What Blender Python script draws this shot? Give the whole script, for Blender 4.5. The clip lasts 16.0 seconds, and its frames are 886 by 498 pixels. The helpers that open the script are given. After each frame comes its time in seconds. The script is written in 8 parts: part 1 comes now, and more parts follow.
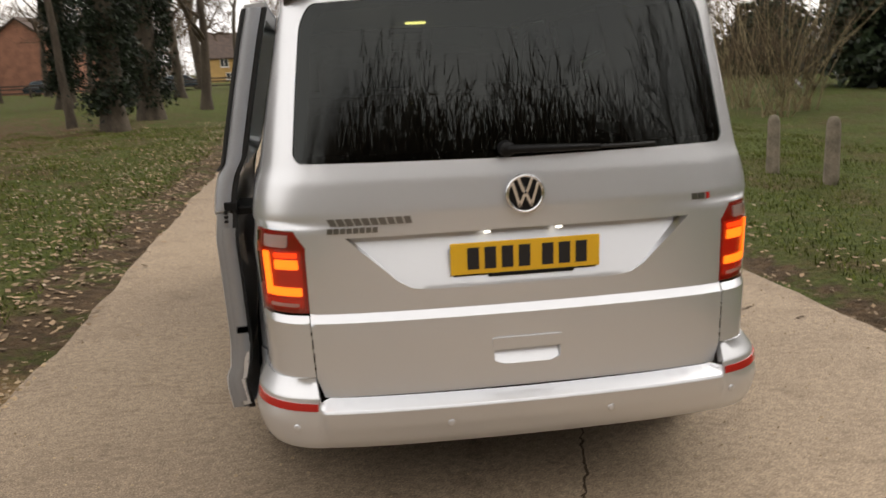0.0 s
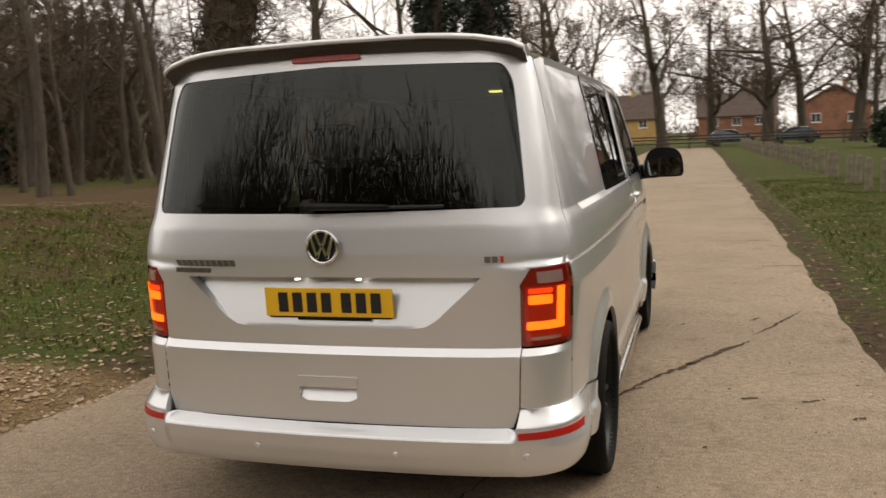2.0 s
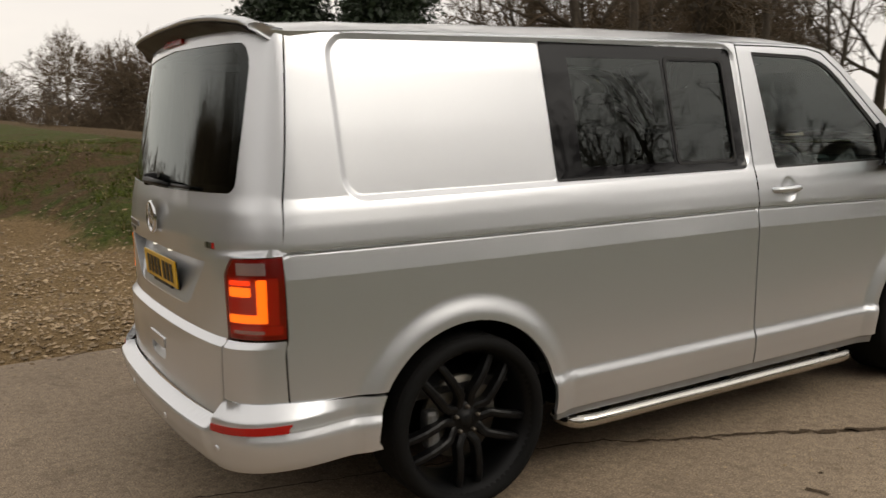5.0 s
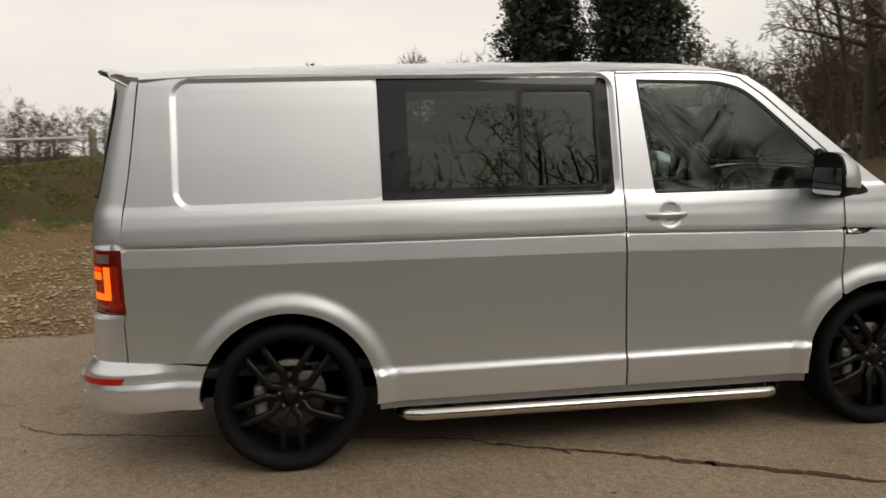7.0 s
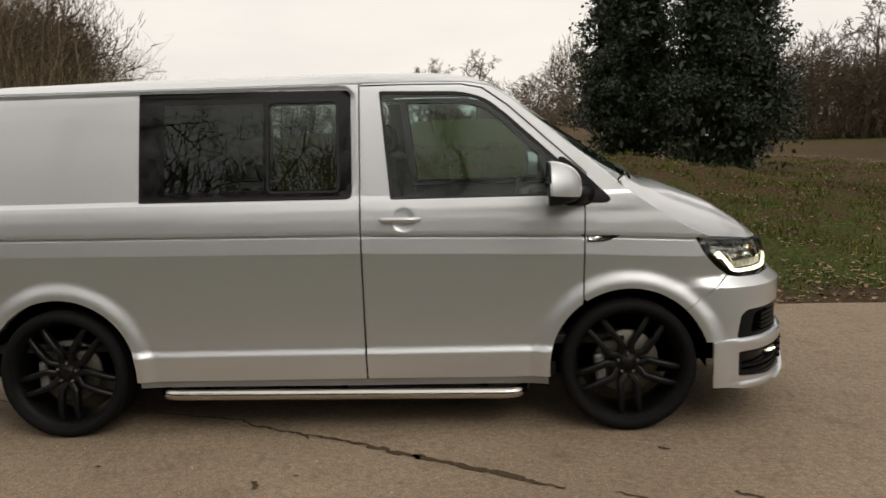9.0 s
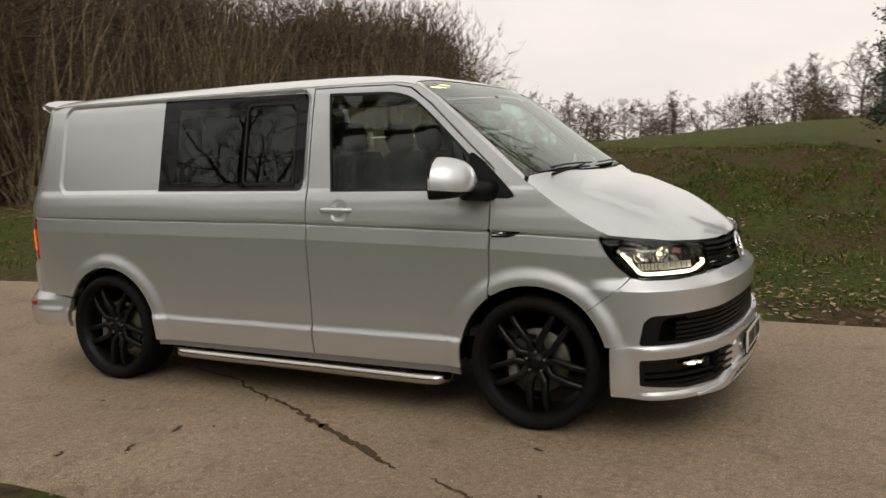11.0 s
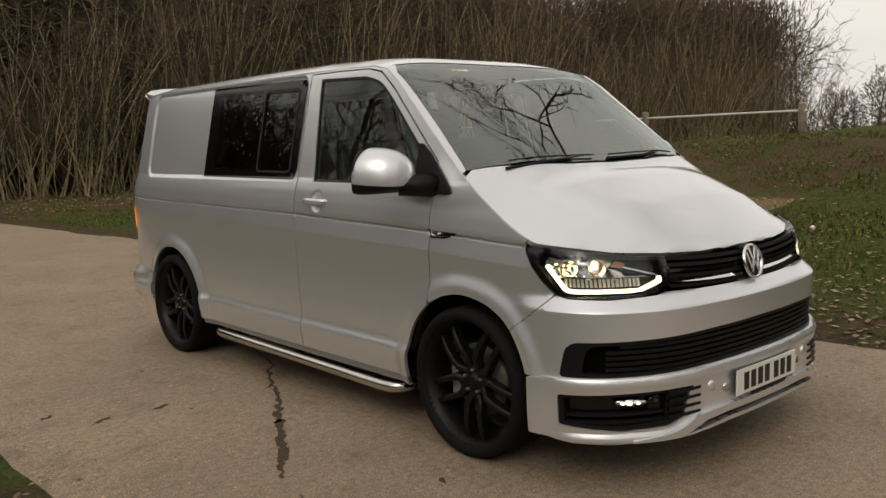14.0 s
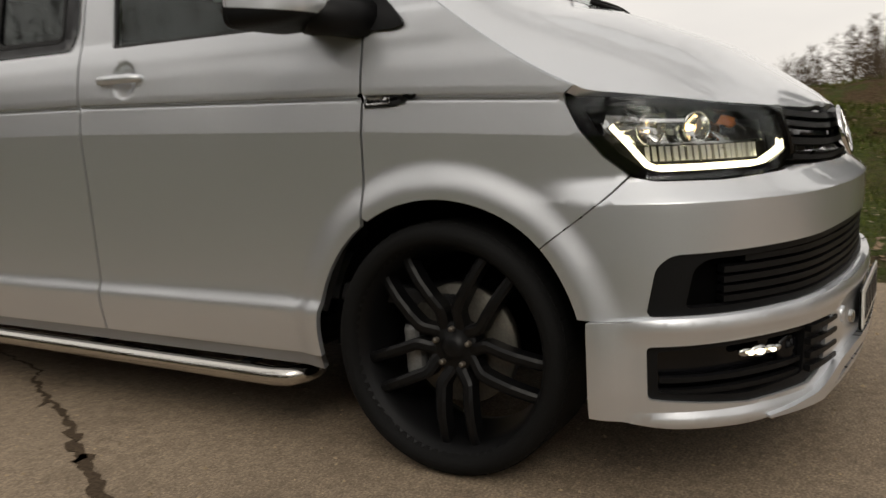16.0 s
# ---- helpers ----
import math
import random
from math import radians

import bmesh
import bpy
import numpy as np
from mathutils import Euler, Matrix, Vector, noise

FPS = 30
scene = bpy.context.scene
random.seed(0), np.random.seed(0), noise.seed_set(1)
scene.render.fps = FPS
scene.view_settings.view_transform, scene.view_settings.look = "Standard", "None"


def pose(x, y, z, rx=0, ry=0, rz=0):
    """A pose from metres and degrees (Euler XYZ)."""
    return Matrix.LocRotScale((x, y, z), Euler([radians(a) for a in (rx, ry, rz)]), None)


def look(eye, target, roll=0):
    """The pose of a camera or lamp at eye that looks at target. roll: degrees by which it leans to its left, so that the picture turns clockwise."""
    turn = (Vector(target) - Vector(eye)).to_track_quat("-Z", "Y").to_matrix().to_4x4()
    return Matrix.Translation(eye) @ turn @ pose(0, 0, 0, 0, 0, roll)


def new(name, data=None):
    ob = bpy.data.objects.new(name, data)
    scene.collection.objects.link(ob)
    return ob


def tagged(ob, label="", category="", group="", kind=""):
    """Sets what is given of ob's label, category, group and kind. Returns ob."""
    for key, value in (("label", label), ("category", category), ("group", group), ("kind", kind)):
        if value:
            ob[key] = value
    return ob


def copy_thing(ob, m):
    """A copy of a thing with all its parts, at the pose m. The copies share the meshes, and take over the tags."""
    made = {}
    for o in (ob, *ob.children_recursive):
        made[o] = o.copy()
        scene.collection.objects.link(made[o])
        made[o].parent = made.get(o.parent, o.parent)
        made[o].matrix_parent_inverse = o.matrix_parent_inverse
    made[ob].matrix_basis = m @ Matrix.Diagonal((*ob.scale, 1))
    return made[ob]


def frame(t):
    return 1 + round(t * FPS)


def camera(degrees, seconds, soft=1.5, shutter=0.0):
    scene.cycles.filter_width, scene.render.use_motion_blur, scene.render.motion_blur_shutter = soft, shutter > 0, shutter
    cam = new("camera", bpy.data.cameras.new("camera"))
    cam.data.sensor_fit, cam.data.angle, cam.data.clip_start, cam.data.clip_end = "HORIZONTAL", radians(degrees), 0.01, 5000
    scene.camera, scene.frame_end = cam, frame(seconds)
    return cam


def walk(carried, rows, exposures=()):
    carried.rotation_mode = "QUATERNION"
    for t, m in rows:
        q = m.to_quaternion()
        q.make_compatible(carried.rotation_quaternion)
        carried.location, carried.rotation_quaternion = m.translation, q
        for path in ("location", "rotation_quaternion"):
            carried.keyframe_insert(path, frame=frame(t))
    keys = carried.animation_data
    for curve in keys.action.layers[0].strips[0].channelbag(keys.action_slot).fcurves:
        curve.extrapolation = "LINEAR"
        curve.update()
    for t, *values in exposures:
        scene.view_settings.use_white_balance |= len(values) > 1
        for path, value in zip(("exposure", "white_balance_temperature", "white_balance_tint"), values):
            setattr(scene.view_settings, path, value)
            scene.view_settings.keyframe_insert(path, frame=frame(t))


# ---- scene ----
cam = camera(54.5, 16.0, shutter=0.4)
PATH = [
    (0, (-0.664, -3.71, 1.595), (-0.394, -1.774, 1.171), -2.4),
    (0.5, (-0.23, -3.942, 1.589), (-0.133, -1.971, 1.264), -2.3),
    (1, (0.293, -4.074, 1.552), (0.15, -2.098, 1.282), -2.4),
    (1.5, (0.839, -3.971, 1.519), (0.453, -2.025, 1.264), -2.4),
    (2, (1.348, -3.841, 1.528), (0.775, -1.942, 1.279), -2.4),
    (2.5, (1.839, -3.598, 1.478), (1.02, -1.789, 1.24), -2.2),
    (3, (2.257, -3.298, 1.46), (1.254, -1.586, 1.205), -2.1),
    (3.5, (2.771, -2.982, 1.441), (1.573, -1.397, 1.207), -2.4),
    (3.7, (2.925, -2.857, 1.474), (1.64, -1.345, 1.223), -2.4),
    (5.8, (4.169, -0.941, 1.515), (2.325, -0.218, 1.244), -1.6),
    (6, (4.336, -0.753, 1.503), (2.463, -0.102, 1.239), -1.7),
    (6.5, (4.638, -0.326, 1.521), (2.72, 0.17, 1.253), -1.5),
    (7, (4.893, 0.144, 1.505), (2.93, 0.439, 1.263), -1.6),
    (7.5, (5.109, 0.648, 1.512), (3.128, 0.785, 1.266), -1.7),
    (8, (5.182, 1.163, 1.481), (3.198, 1.19, 1.237), -1.7),
    (8.5, (5.24, 1.735, 1.519), (3.257, 1.674, 1.262), -1.9),
    (9, (5.314, 2.283, 1.56), (3.334, 2.18, 1.297), -1.8),
    (9.2, (5.335, 2.5, 1.572), (3.36, 2.336, 1.299), -1.9),
    (11.3, (4.842, 4.891, 1.445), (3.124, 3.896, 1.21), -2.0),
    (11.5, (4.747, 5.079, 1.455), (3.058, 4.036, 1.211), -2.0),
    (12, (4.381, 5.377, 1.466), (2.779, 4.205, 1.224), -1.7),
    (12.5, (3.973, 5.641, 1.463), (2.472, 4.345, 1.203), -1.8),
    (13, (3.693, 5.776, 1.463), (2.311, 4.354, 1.201), -1.7),
    (13.5, (3.593, 5.798, 1.447), (2.263, 4.326, 1.197), -1.7),
    (14, (3.53, 5.773, 1.445), (2.211, 4.292, 1.193), -1.7),
    (14.5, (3.34, 5.475, 1.416), (2.028, 3.988, 1.155), -1.6),
    (15, (3.115, 5.056, 1.289), (1.747, 3.622, 1.018), -1.9),
    (15.5, (2.937, 4.575, 1.059), (1.409, 3.312, 0.796), -2.9),
    (16, (2.859, 4.137, 0.946), (1.153, 3.134, 0.66), -2.7),
]
walk(cam, [(t, look(eye, target, roll)) for t, eye, target, roll in PATH],
     exposures=[(0, .84, 6950, 11), (.5, .70, 7000, 11), (1.5, .64, 7200, 11), (2.5, .65, 7300, 12), (3.7, .45, 7200, 12), (5.8, .04, 7050, 9), (9.2, .12, 7050, 9), (12.5, .08, 7200, 10), (16, .04, 6950, 9)])

# ---- world, sun, exposure ----
world = bpy.data.worlds.new("overcast_sky")
scene.world = world
world.use_nodes = True
wn, wl = world.node_tree.nodes, world.node_tree.links
for n in list(wn):
    wn.remove(n)
w_out = wn.new("ShaderNodeOutputWorld")
w_bg = wn.new("ShaderNodeBackground")
w_sky = wn.new("ShaderNodeTexSky")
w_sky.sky_type = "NISHITA"
w_sky.sun_disc = False
w_sky.sun_elevation = radians(34)
w_sky.sun_rotation = radians(60)
w_sky.air_density, w_sky.dust_density, w_sky.ozone_density = 1.5, 6.0, 1.0
w_hsv = wn.new("ShaderNodeHueSaturation")
w_hsv.inputs["Saturation"].default_value = 0.10
w_tc = wn.new("ShaderNodeTexCoord")
w_map = wn.new("ShaderNodeMapping")
w_map.inputs["Scale"].default_value = (1.2, 1.2, 4.0)
w_noise = wn.new("ShaderNodeTexNoise")
w_noise.inputs["Scale"].default_value = 2.2
w_noise.inputs["Detail"].default_value = 5
w_ramp = wn.new("ShaderNodeValToRGB")
w_ramp.color_ramp.elements[0].position, w_ramp.color_ramp.elements[0].color = 0.3, (8.6, 8.5, 8.7, 1)
w_ramp.color_ramp.elements[1].position, w_ramp.color_ramp.elements[1].color = 0.75, (10.6, 10.3, 10.1, 1)
w_mix = wn.new("ShaderNodeMix")
w_mix.data_type = "RGBA"
w_mix.inputs["Factor"].default_value = 0.8
wl.new(w_sky.outputs["Color"], w_hsv.inputs["Color"])
wl.new(w_tc.outputs["Generated"], w_map.inputs["Vector"])
wl.new(w_map.outputs["Vector"], w_noise.inputs["Vector"])
wl.new(w_noise.outputs["Fac"], w_ramp.inputs["Fac"])
wl.new(w_hsv.outputs["Color"], w_mix.inputs["A"])
wl.new(w_ramp.outputs["Color"], w_mix.inputs["B"])
wl.new(w_mix.outputs["Result"], w_bg.inputs["Color"])
wl.new(w_bg.outputs["Background"], w_out.inputs["Surface"])
w_bg.inputs["Strength"].default_value = 0.1

sun_data = bpy.data.lights.new("sun", "SUN")
sun_data.energy, sun_data.angle, sun_data.color = 0.5, radians(25), (1.0, 0.95, 0.88)
sun = new("sun", sun_data)
sun.matrix_world = look((60, 35, 60), (0, 0, 0))

# ---- materials ----


def mat(name, base, rough=0.5, metal=0.0, vary=0.0, scale=8.0, second=None, blend=(0.4, 0.65), bump=0.0, bump_scale=60.0,
        coat=0.0, emit=None, emit_strength=0.0, rand=0.0, island=False, stretch=(1, 1, 1), spec=None, rough_vary=0.0):
    """A procedural surface: base colour with a second colour in noise patches, fine grain, bump."""
    m = bpy.data.materials.new(name)
    m.use_nodes = True
    nt = m.node_tree
    b = nt.nodes["Principled BSDF"]
    b.inputs["Roughness"].default_value, b.inputs["Metallic"].default_value = rough, metal
    b.inputs["Coat Weight"].default_value = coat
    b.inputs["Coat Roughness"].default_value = 0.04
    if spec is not None:
        b.inputs["Specular IOR Level"].default_value = spec
    base4 = (*base, 1)
    b.inputs["Base Color"].default_value = base4
    tc = nt.nodes.new("ShaderNodeTexCoord")
    mp = nt.nodes.new("ShaderNodeMapping")
    mp.inputs["Scale"].default_value = stretch
    nt.links.new(tc.outputs["Object"], mp.inputs["Vector"])
    col = None
    if second is not None:
        n1 = nt.nodes.new("ShaderNodeTexNoise")
        n1.inputs["Scale"].default_value, n1.inputs["Detail"].default_value = scale, 6
        r1 = nt.nodes.new("ShaderNodeValToRGB")
        r1.color_ramp.elements[0].position, r1.color_ramp.elements[0].color = blend[0], base4
        r1.color_ramp.elements[1].position, r1.color_ramp.elements[1].color = blend[1], (*second, 1)
        nt.links.new(mp.outputs["Vector"], n1.inputs["Vector"])
        nt.links.new(n1.outputs["Fac"], r1.inputs["Fac"])
        col = r1.outputs["Color"]
    if vary > 0 or rand > 0:
        h = nt.nodes.new("ShaderNodeHueSaturation")
        h.inputs["Color"].default_value = base4
        if col is not None:
            nt.links.new(col, h.inputs["Color"])
        if rand > 0:
            src = nt.nodes.new("ShaderNodeNewGeometry" if island else "ShaderNodeObjectInfo").outputs["Random Per Island" if island else "Random"]
            amount = rand
        else:
            n2 = nt.nodes.new("ShaderNodeTexNoise")
            n2.inputs["Scale"].default_value, n2.inputs["Detail"].default_value = scale * 7.3, 4
            nt.links.new(mp.outputs["Vector"], n2.inputs["Vector"])
            src, amount = n2.outputs["Fac"], vary
        mr = nt.nodes.new("ShaderNodeMapRange")
        mr.inputs["From Min"].default_value, mr.inputs["From Max"].default_value = (0.0, 1.0) if rand > 0 else (0.25, 0.75)
        mr.inputs["To Min"].default_value, mr.inputs["To Max"].default_value = 1 - amount, 1 + amount
        nt.links.new(src, mr.inputs["Value"])
        nt.links.new(mr.outputs["Result"], h.inputs["Value"])
        col = h.outputs["Color"]
    if col is not None:
        nt.links.new(col, b.inputs["Base Color"])
    if bump > 0:
        n3 = nt.nodes.new("ShaderNodeTexNoise")
        n3.inputs["Scale"].default_value, n3.inputs["Detail"].default_value = bump_scale, 5
        bp = nt.nodes.new("ShaderNodeBump")
        bp.inputs["Strength"].default_value, bp.inputs["Distance"].default_value = bump, 0.01
        nt.links.new(mp.outputs["Vector"], n3.inputs["Vector"])
        nt.links.new(n3.outputs["Fac"], bp.inputs["Height"])
        nt.links.new(bp.outputs["Normal"], b.inputs["Normal"])
    if rough_vary > 0:
        n4 = nt.nodes.new("ShaderNodeTexNoise")
        n4.inputs["Scale"].default_value, n4.inputs["Detail"].default_value = 3.0, 5
        m4 = nt.nodes.new("ShaderNodeMapRange")
        m4.inputs["To Min"].default_value, m4.inputs["To Max"].default_value = rough - rough_vary, rough + rough_vary
        nt.links.new(mp.outputs["Vector"], n4.inputs["Vector"])
        nt.links.new(n4.outputs["Fac"], m4.inputs["Value"])
        nt.links.new(m4.outputs["Result"], b.inputs["Roughness"])
    if emit is not None:
        b.inputs["Emission Color"].default_value = (*emit, 1)
        b.inputs["Emission Strength"].default_value = emit_strength
    return m


def glass(name, tint, ior=1.5, rough=0.0):
    """A thin pane: tinted see-through with a Fresnel gloss."""
    m = bpy.data.materials.new(name)
    m.use_nodes = True
    nt = m.node_tree
    for n in list(nt.nodes):
        nt.nodes.remove(n)
    out = nt.nodes.new("ShaderNodeOutputMaterial")
    mix = nt.nodes.new("ShaderNodeMixShader")
    tr = nt.nodes.new("ShaderNodeBsdfTransparent")
    tr.inputs["Color"].default_value = (*tint, 1)
    gl = nt.nodes.new("ShaderNodeBsdfGlossy")
    gl.inputs["Roughness"].default_value = rough
    gl.inputs["Color"].default_value = (0.94, 1.0, 0.98, 1)
    fr = nt.nodes.new("ShaderNodeFresnel")
    fr.inputs["IOR"].default_value = ior
    nt.links.new(fr.outputs["Fac"], mix.inputs["Fac"])
    nt.links.new(tr.outputs["BSDF"], mix.inputs[1])
    nt.links.new(gl.outputs["BSDF"], mix.inputs[2])
    nt.links.new(mix.outputs["Shader"], out.inputs["Surface"])
    return m


PAINT = mat("silver_paint", (0.715, 0.733, 0.762), 0.36, 0.76, vary=0.03, scale=90, coat=1.0, rough_vary=0.02)
# the silver again, darker: shade of jambs, sill and recesses put into the colour
PAINT_SHADED = mat("shaded_silver_paint", (0.33, 0.34, 0.355), 0.4, 0.55, vary=0.03, scale=30, coat=0.3)
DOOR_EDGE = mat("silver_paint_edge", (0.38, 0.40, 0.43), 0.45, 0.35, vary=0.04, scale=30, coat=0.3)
GLASS_DARK = glass("privacy_glass", (0.11, 0.145, 0.125), 1.50)
GLASS_REAR = glass("dark_rear_glass", (0.075, 0.105, 0.092), 1.47)
GLASS_CAB = glass("cab_glass", (0.58, 0.70, 0.66), 1.56)
GLASS_SCREEN = glass("screen_glass", (0.60, 0.76, 0.72), 2.3)
GLASS_CLEAR = glass("lamp_lens", (0.93, 0.94, 0.95), 1.45)
FRIT = mat("black_glass_border", (0.004, 0.004, 0.005), 0.04, 0.0, vary=0.05, spec=0.32)
TRIM = mat("black_trim_plastic", (0.006, 0.006, 0.0065), 0.45, vary=0.15, scale=40, bump=0.15, bump_scale=400, spec=0.2)
SEAL = mat("rubber_seal", (0.008, 0.008, 0.008), 0.6, vary=0.1)
RUBBER = mat("tyre_rubber", (0.007, 0.007, 0.007), 0.74, vary=0.2, scale=25, bump=0.2, bump_scale=200, spec=0.14)
RIM = mat("matt_black_alloy", (0.005, 0.005, 0.0054), 0.40, 0.0, vary=0.1, scale=30, spec=0.24)
# shade below the spoiler, put into the colour as dark grey
SPOILER_SHADE = mat("spoiler_shade_grey", (0.060, 0.057, 0.053), 0.5, vary=0.15, scale=15, spec=0.3)
STEEL_DISC = mat("brake_disc_steel", (0.16, 0.15, 0.13), 0.5, 0.7, vary=0.2, scale=20, second=(0.22, 0.17, 0.13), blend=(0.5, 0.8))
CALIPER = mat("brake_caliper", (0.20, 0.20, 0.20), 0.45, 0.5, vary=0.2, scale=20)
CHROME = mat("chrome", (0.75, 0.75, 0.76), 0.08, 1.0, vary=0.02)
STAINLESS = mat("polished_stainless", (0.62, 0.60, 0.56), 0.14, 1.0, vary=0.05, scale=12, rough_vary=0.05)
RED_LENS = mat("red_lamp_lens", (0.22, 0.006, 0.006), 0.10, coat=1.0, vary=0.12, scale=30, emit=(1, 0.035, 0.012), emit_strength=0.13)
RED_DARK = mat("red_lamp_rim", (0.16, 0.006, 0.006), 0.10, coat=0.6, vary=0.05, emit=(1, 0.03, 0.01), emit_strength=0.04)
RED_CLEAR = mat("clear_lamp_band", (0.72, 0.56, 0.52), 0.12, coat=1.0, vary=0.05)
TAIL_GLOW = mat("lit_tail_lamp", (0.6, 0.05, 0.02), 0.2, emit=(1.0, 0.05, 0.006), emit_strength=0.9)
TAIL_HOT = mat("lit_tail_lamp_core", (0.8, 0.3, 0.05), 0.2, emit=(1.0, 0.155, 0.010), emit_strength=1.1)
REFLECTOR = mat("red_reflector", (0.42, 0.016, 0.012), 0.25, coat=0.25, vary=0.06, scale=60)
DRL = mat("lit_day_lamp", (0.9, 0.85, 0.7), 0.3, emit=(1.0, 0.90, 0.62), emit_strength=3.0)
BULB = mat("lit_bulb", (0.9, 0.8, 0.5), 0.3, emit=(1.0, 0.66, 0.30), emit_strength=9.0)
AMBER = mat("amber_lens", (0.35, 0.12, 0.04), 0.25, coat=1.0)
DOME_GLOW = mat("lit_dome_lamp", (0.9, 0.8, 0.4), 0.3, emit=(1.0, 0.72, 0.25), emit_strength=7.0)
SILVER_PLASTIC = mat("chromed_reflector", (0.62, 0.62, 0.61), 0.16, 1.0, vary=0.05, scale=30)
PLATE_YELLOW = mat("yellow_plate", (0.80, 0.46, 0.015), 0.35, coat=0.5, vary=0.03, scale=30)
PLATE_WHITE = mat("white_plate", (0.74, 0.73, 0.68), 0.35, coat=0.5, vary=0.03, scale=30)
PLATE_INK = mat("plate_ink", (0.012, 0.012, 0.015), 0.4, vary=0.1)
CLOTH = mat("grey_seat_cloth", (0.035, 0.035, 0.038), 0.9, vary=0.2, scale=60, second=(0.055, 0.055, 0.058), bump=0.3, bump_scale=300)
CABIN = mat("dark_cabin_plastic", (0.022, 0.022, 0.024), 0.6, vary=0.15, scale=20, bump=0.2, bump_scale=250)
LINING = mat("pale_headlining", (0.46, 0.47, 0.45), 0.9, vary=0.08, scale=20)
CURTAIN = mat("grey_green_pillar_trim", (0.30, 0.34, 0.33), 0.8, vary=0.1, scale=10)
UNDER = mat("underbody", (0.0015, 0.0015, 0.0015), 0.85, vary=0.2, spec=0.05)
BADGE_METAL = mat("satin_badge_metal", (0.24, 0.24, 0.24), 0.3, 0.9, vary=0.05)
RED_INK = mat("red_badge_letter", (0.5, 0.02, 0.02), 0.25, coat=0.6, vary=0.05)
MIRROR = mat("mirror_glass", (0.62, 0.70, 0.70), 0.02, 1.0)
LAMP_PRISM = mat("ribbed_lamp_plastic", (0.62, 0.62, 0.60), 0.22, 0.35, vary=0.06, scale=40, coat=0.5)
WHITE_SOCKET = mat("plate_lamp", (0.8, 0.8, 0.8), 0.3, emit=(1.0, 0.95, 0.85), emit_strength=1.0)

BARK = mat("grey_brown_bark", (0.052, 0.040, 0.028), 0.92, vary=0.35, scale=3.5, second=(0.088, 0.070, 0.05), bump=0.9, bump_scale=18, stretch=(1, 1, 0.25))
BARK_PALE = mat("pale_scraped_bark", (0.155, 0.112, 0.075), 0.9, vary=0.35, scale=3, second=(0.085, 0.06, 0.042), bump=0.8, bump_scale=14, stretch=(1, 1, 0.5))
TWIG = mat("bare_twigs", (0.082, 0.062, 0.042), 0.95, vary=0.2, scale=2.0, second=(0.130, 0.097, 0.066), spec=0.1)
TWIG_PALE = mat("pale_sapling_stems", (0.32, 0.265, 0.158), 0.9, vary=0.3, scale=2.0, second=(0.185, 0.146, 0.088), spec=0.15)
IVY = mat("ivy_leaves", (0.011, 0.018, 0.008), 0.55, rand=0.5, island=True, spec=0.2)
HOLLY = mat("holly_leaves", (0.026, 0.040, 0.021), 0.42, rand=0.6, island=True, spec=0.4)
LAUREL = mat("laurel_leaves", (0.015, 0.027, 0.011), 0.55, rand=0.5, island=True, spec=0.2)
GOLD_LEAF = mat("golden_shrub_leaves", (0.24, 0.22, 0.02), 0.55, rand=0.35, island=True)
GRASS_BLADE = mat("grass_blades", (0.085, 0.105, 0.021), 0.85, rand=0.5, island=True, spec=0.08)
STRAW = mat("bleached_winter_grass", (0.20, 0.155, 0.075), 0.9, rand=0.5, island=True, spec=0.08)
DRY_LEAF = mat("dead_leaves", (0.24, 0.165, 0.098), 0.85, rand=0.5, island=True)
PALE_LEAF = mat("bleached_dead_leaves", (0.31, 0.25, 0.175), 0.85, rand=0.35, island=True)
CONCRETE = mat("weathered_concrete", (0.225, 0.188, 0.142), 0.92, vary=0.25, scale=5, second=(0.13, 0.112, 0.082), bump=0.5, bump_scale=45)
FENCE_WOOD = mat("dark_fence_timber", (0.045, 0.034, 0.026), 0.88, vary=0.3, scale=4, second=(0.075, 0.058, 0.043), bump=0.4, bump_scale=30)
WHITE_RAIL = mat("white_painted_rail", (0.62, 0.61, 0.57), 0.6, vary=0.1, scale=4, second=(0.42, 0.41, 0.36), blend=(0.5, 0.75))
BRICK = mat("orange_brick", (0.29, 0.135, 0.085), 0.9, vary=0.2, scale=1.2, second=(0.21, 0.10, 0.065))
BRICK_YELLOW = mat("buff_brick", (0.48, 0.31, 0.115), 0.9, vary=0.12, scale=1.2, second=(0.40, 0.26, 0.10))
ROOF_TILE = mat("brown_roof_tiles", (0.062, 0.044, 0.036), 0.88, vary=0.25, scale=2.0, second=(0.085, 0.058, 0.046))
FRAME_WHITE = mat("white_window_frame", (0.75, 0.74, 0.72), 0.5, vary=0.05)
PANE = mat("house_window_glass", (0.05, 0.055, 0.06), 0.05, coat=0.5, vary=0.1)
CAR_BLUE = mat("dark_blue_car_paint", (0.02, 0.04, 0.055), 0.25, 0.4, coat=0.9, vary=0.05)
CAR_WHITE = mat("white_car_paint", (0.66, 0.67, 0.68), 0.3, 0.0, coat=0.9, vary=0.04)
CAN_METAL = mat("crushed_can", (0.66, 0.62, 0.60), 0.35, 0.6, vary=0.2, scale=20, second=(0.55, 0.12, 0.10), blend=(0.55, 0.6))
CRACK = mat("damp_crack", (0.075, 0.054, 0.036), 0.95, vary=0.4, scale=12, spec=0.1)
STONE = mat("gravel_stones", (0.36, 0.27, 0.17), 0.92, rand=0.45, island=True)


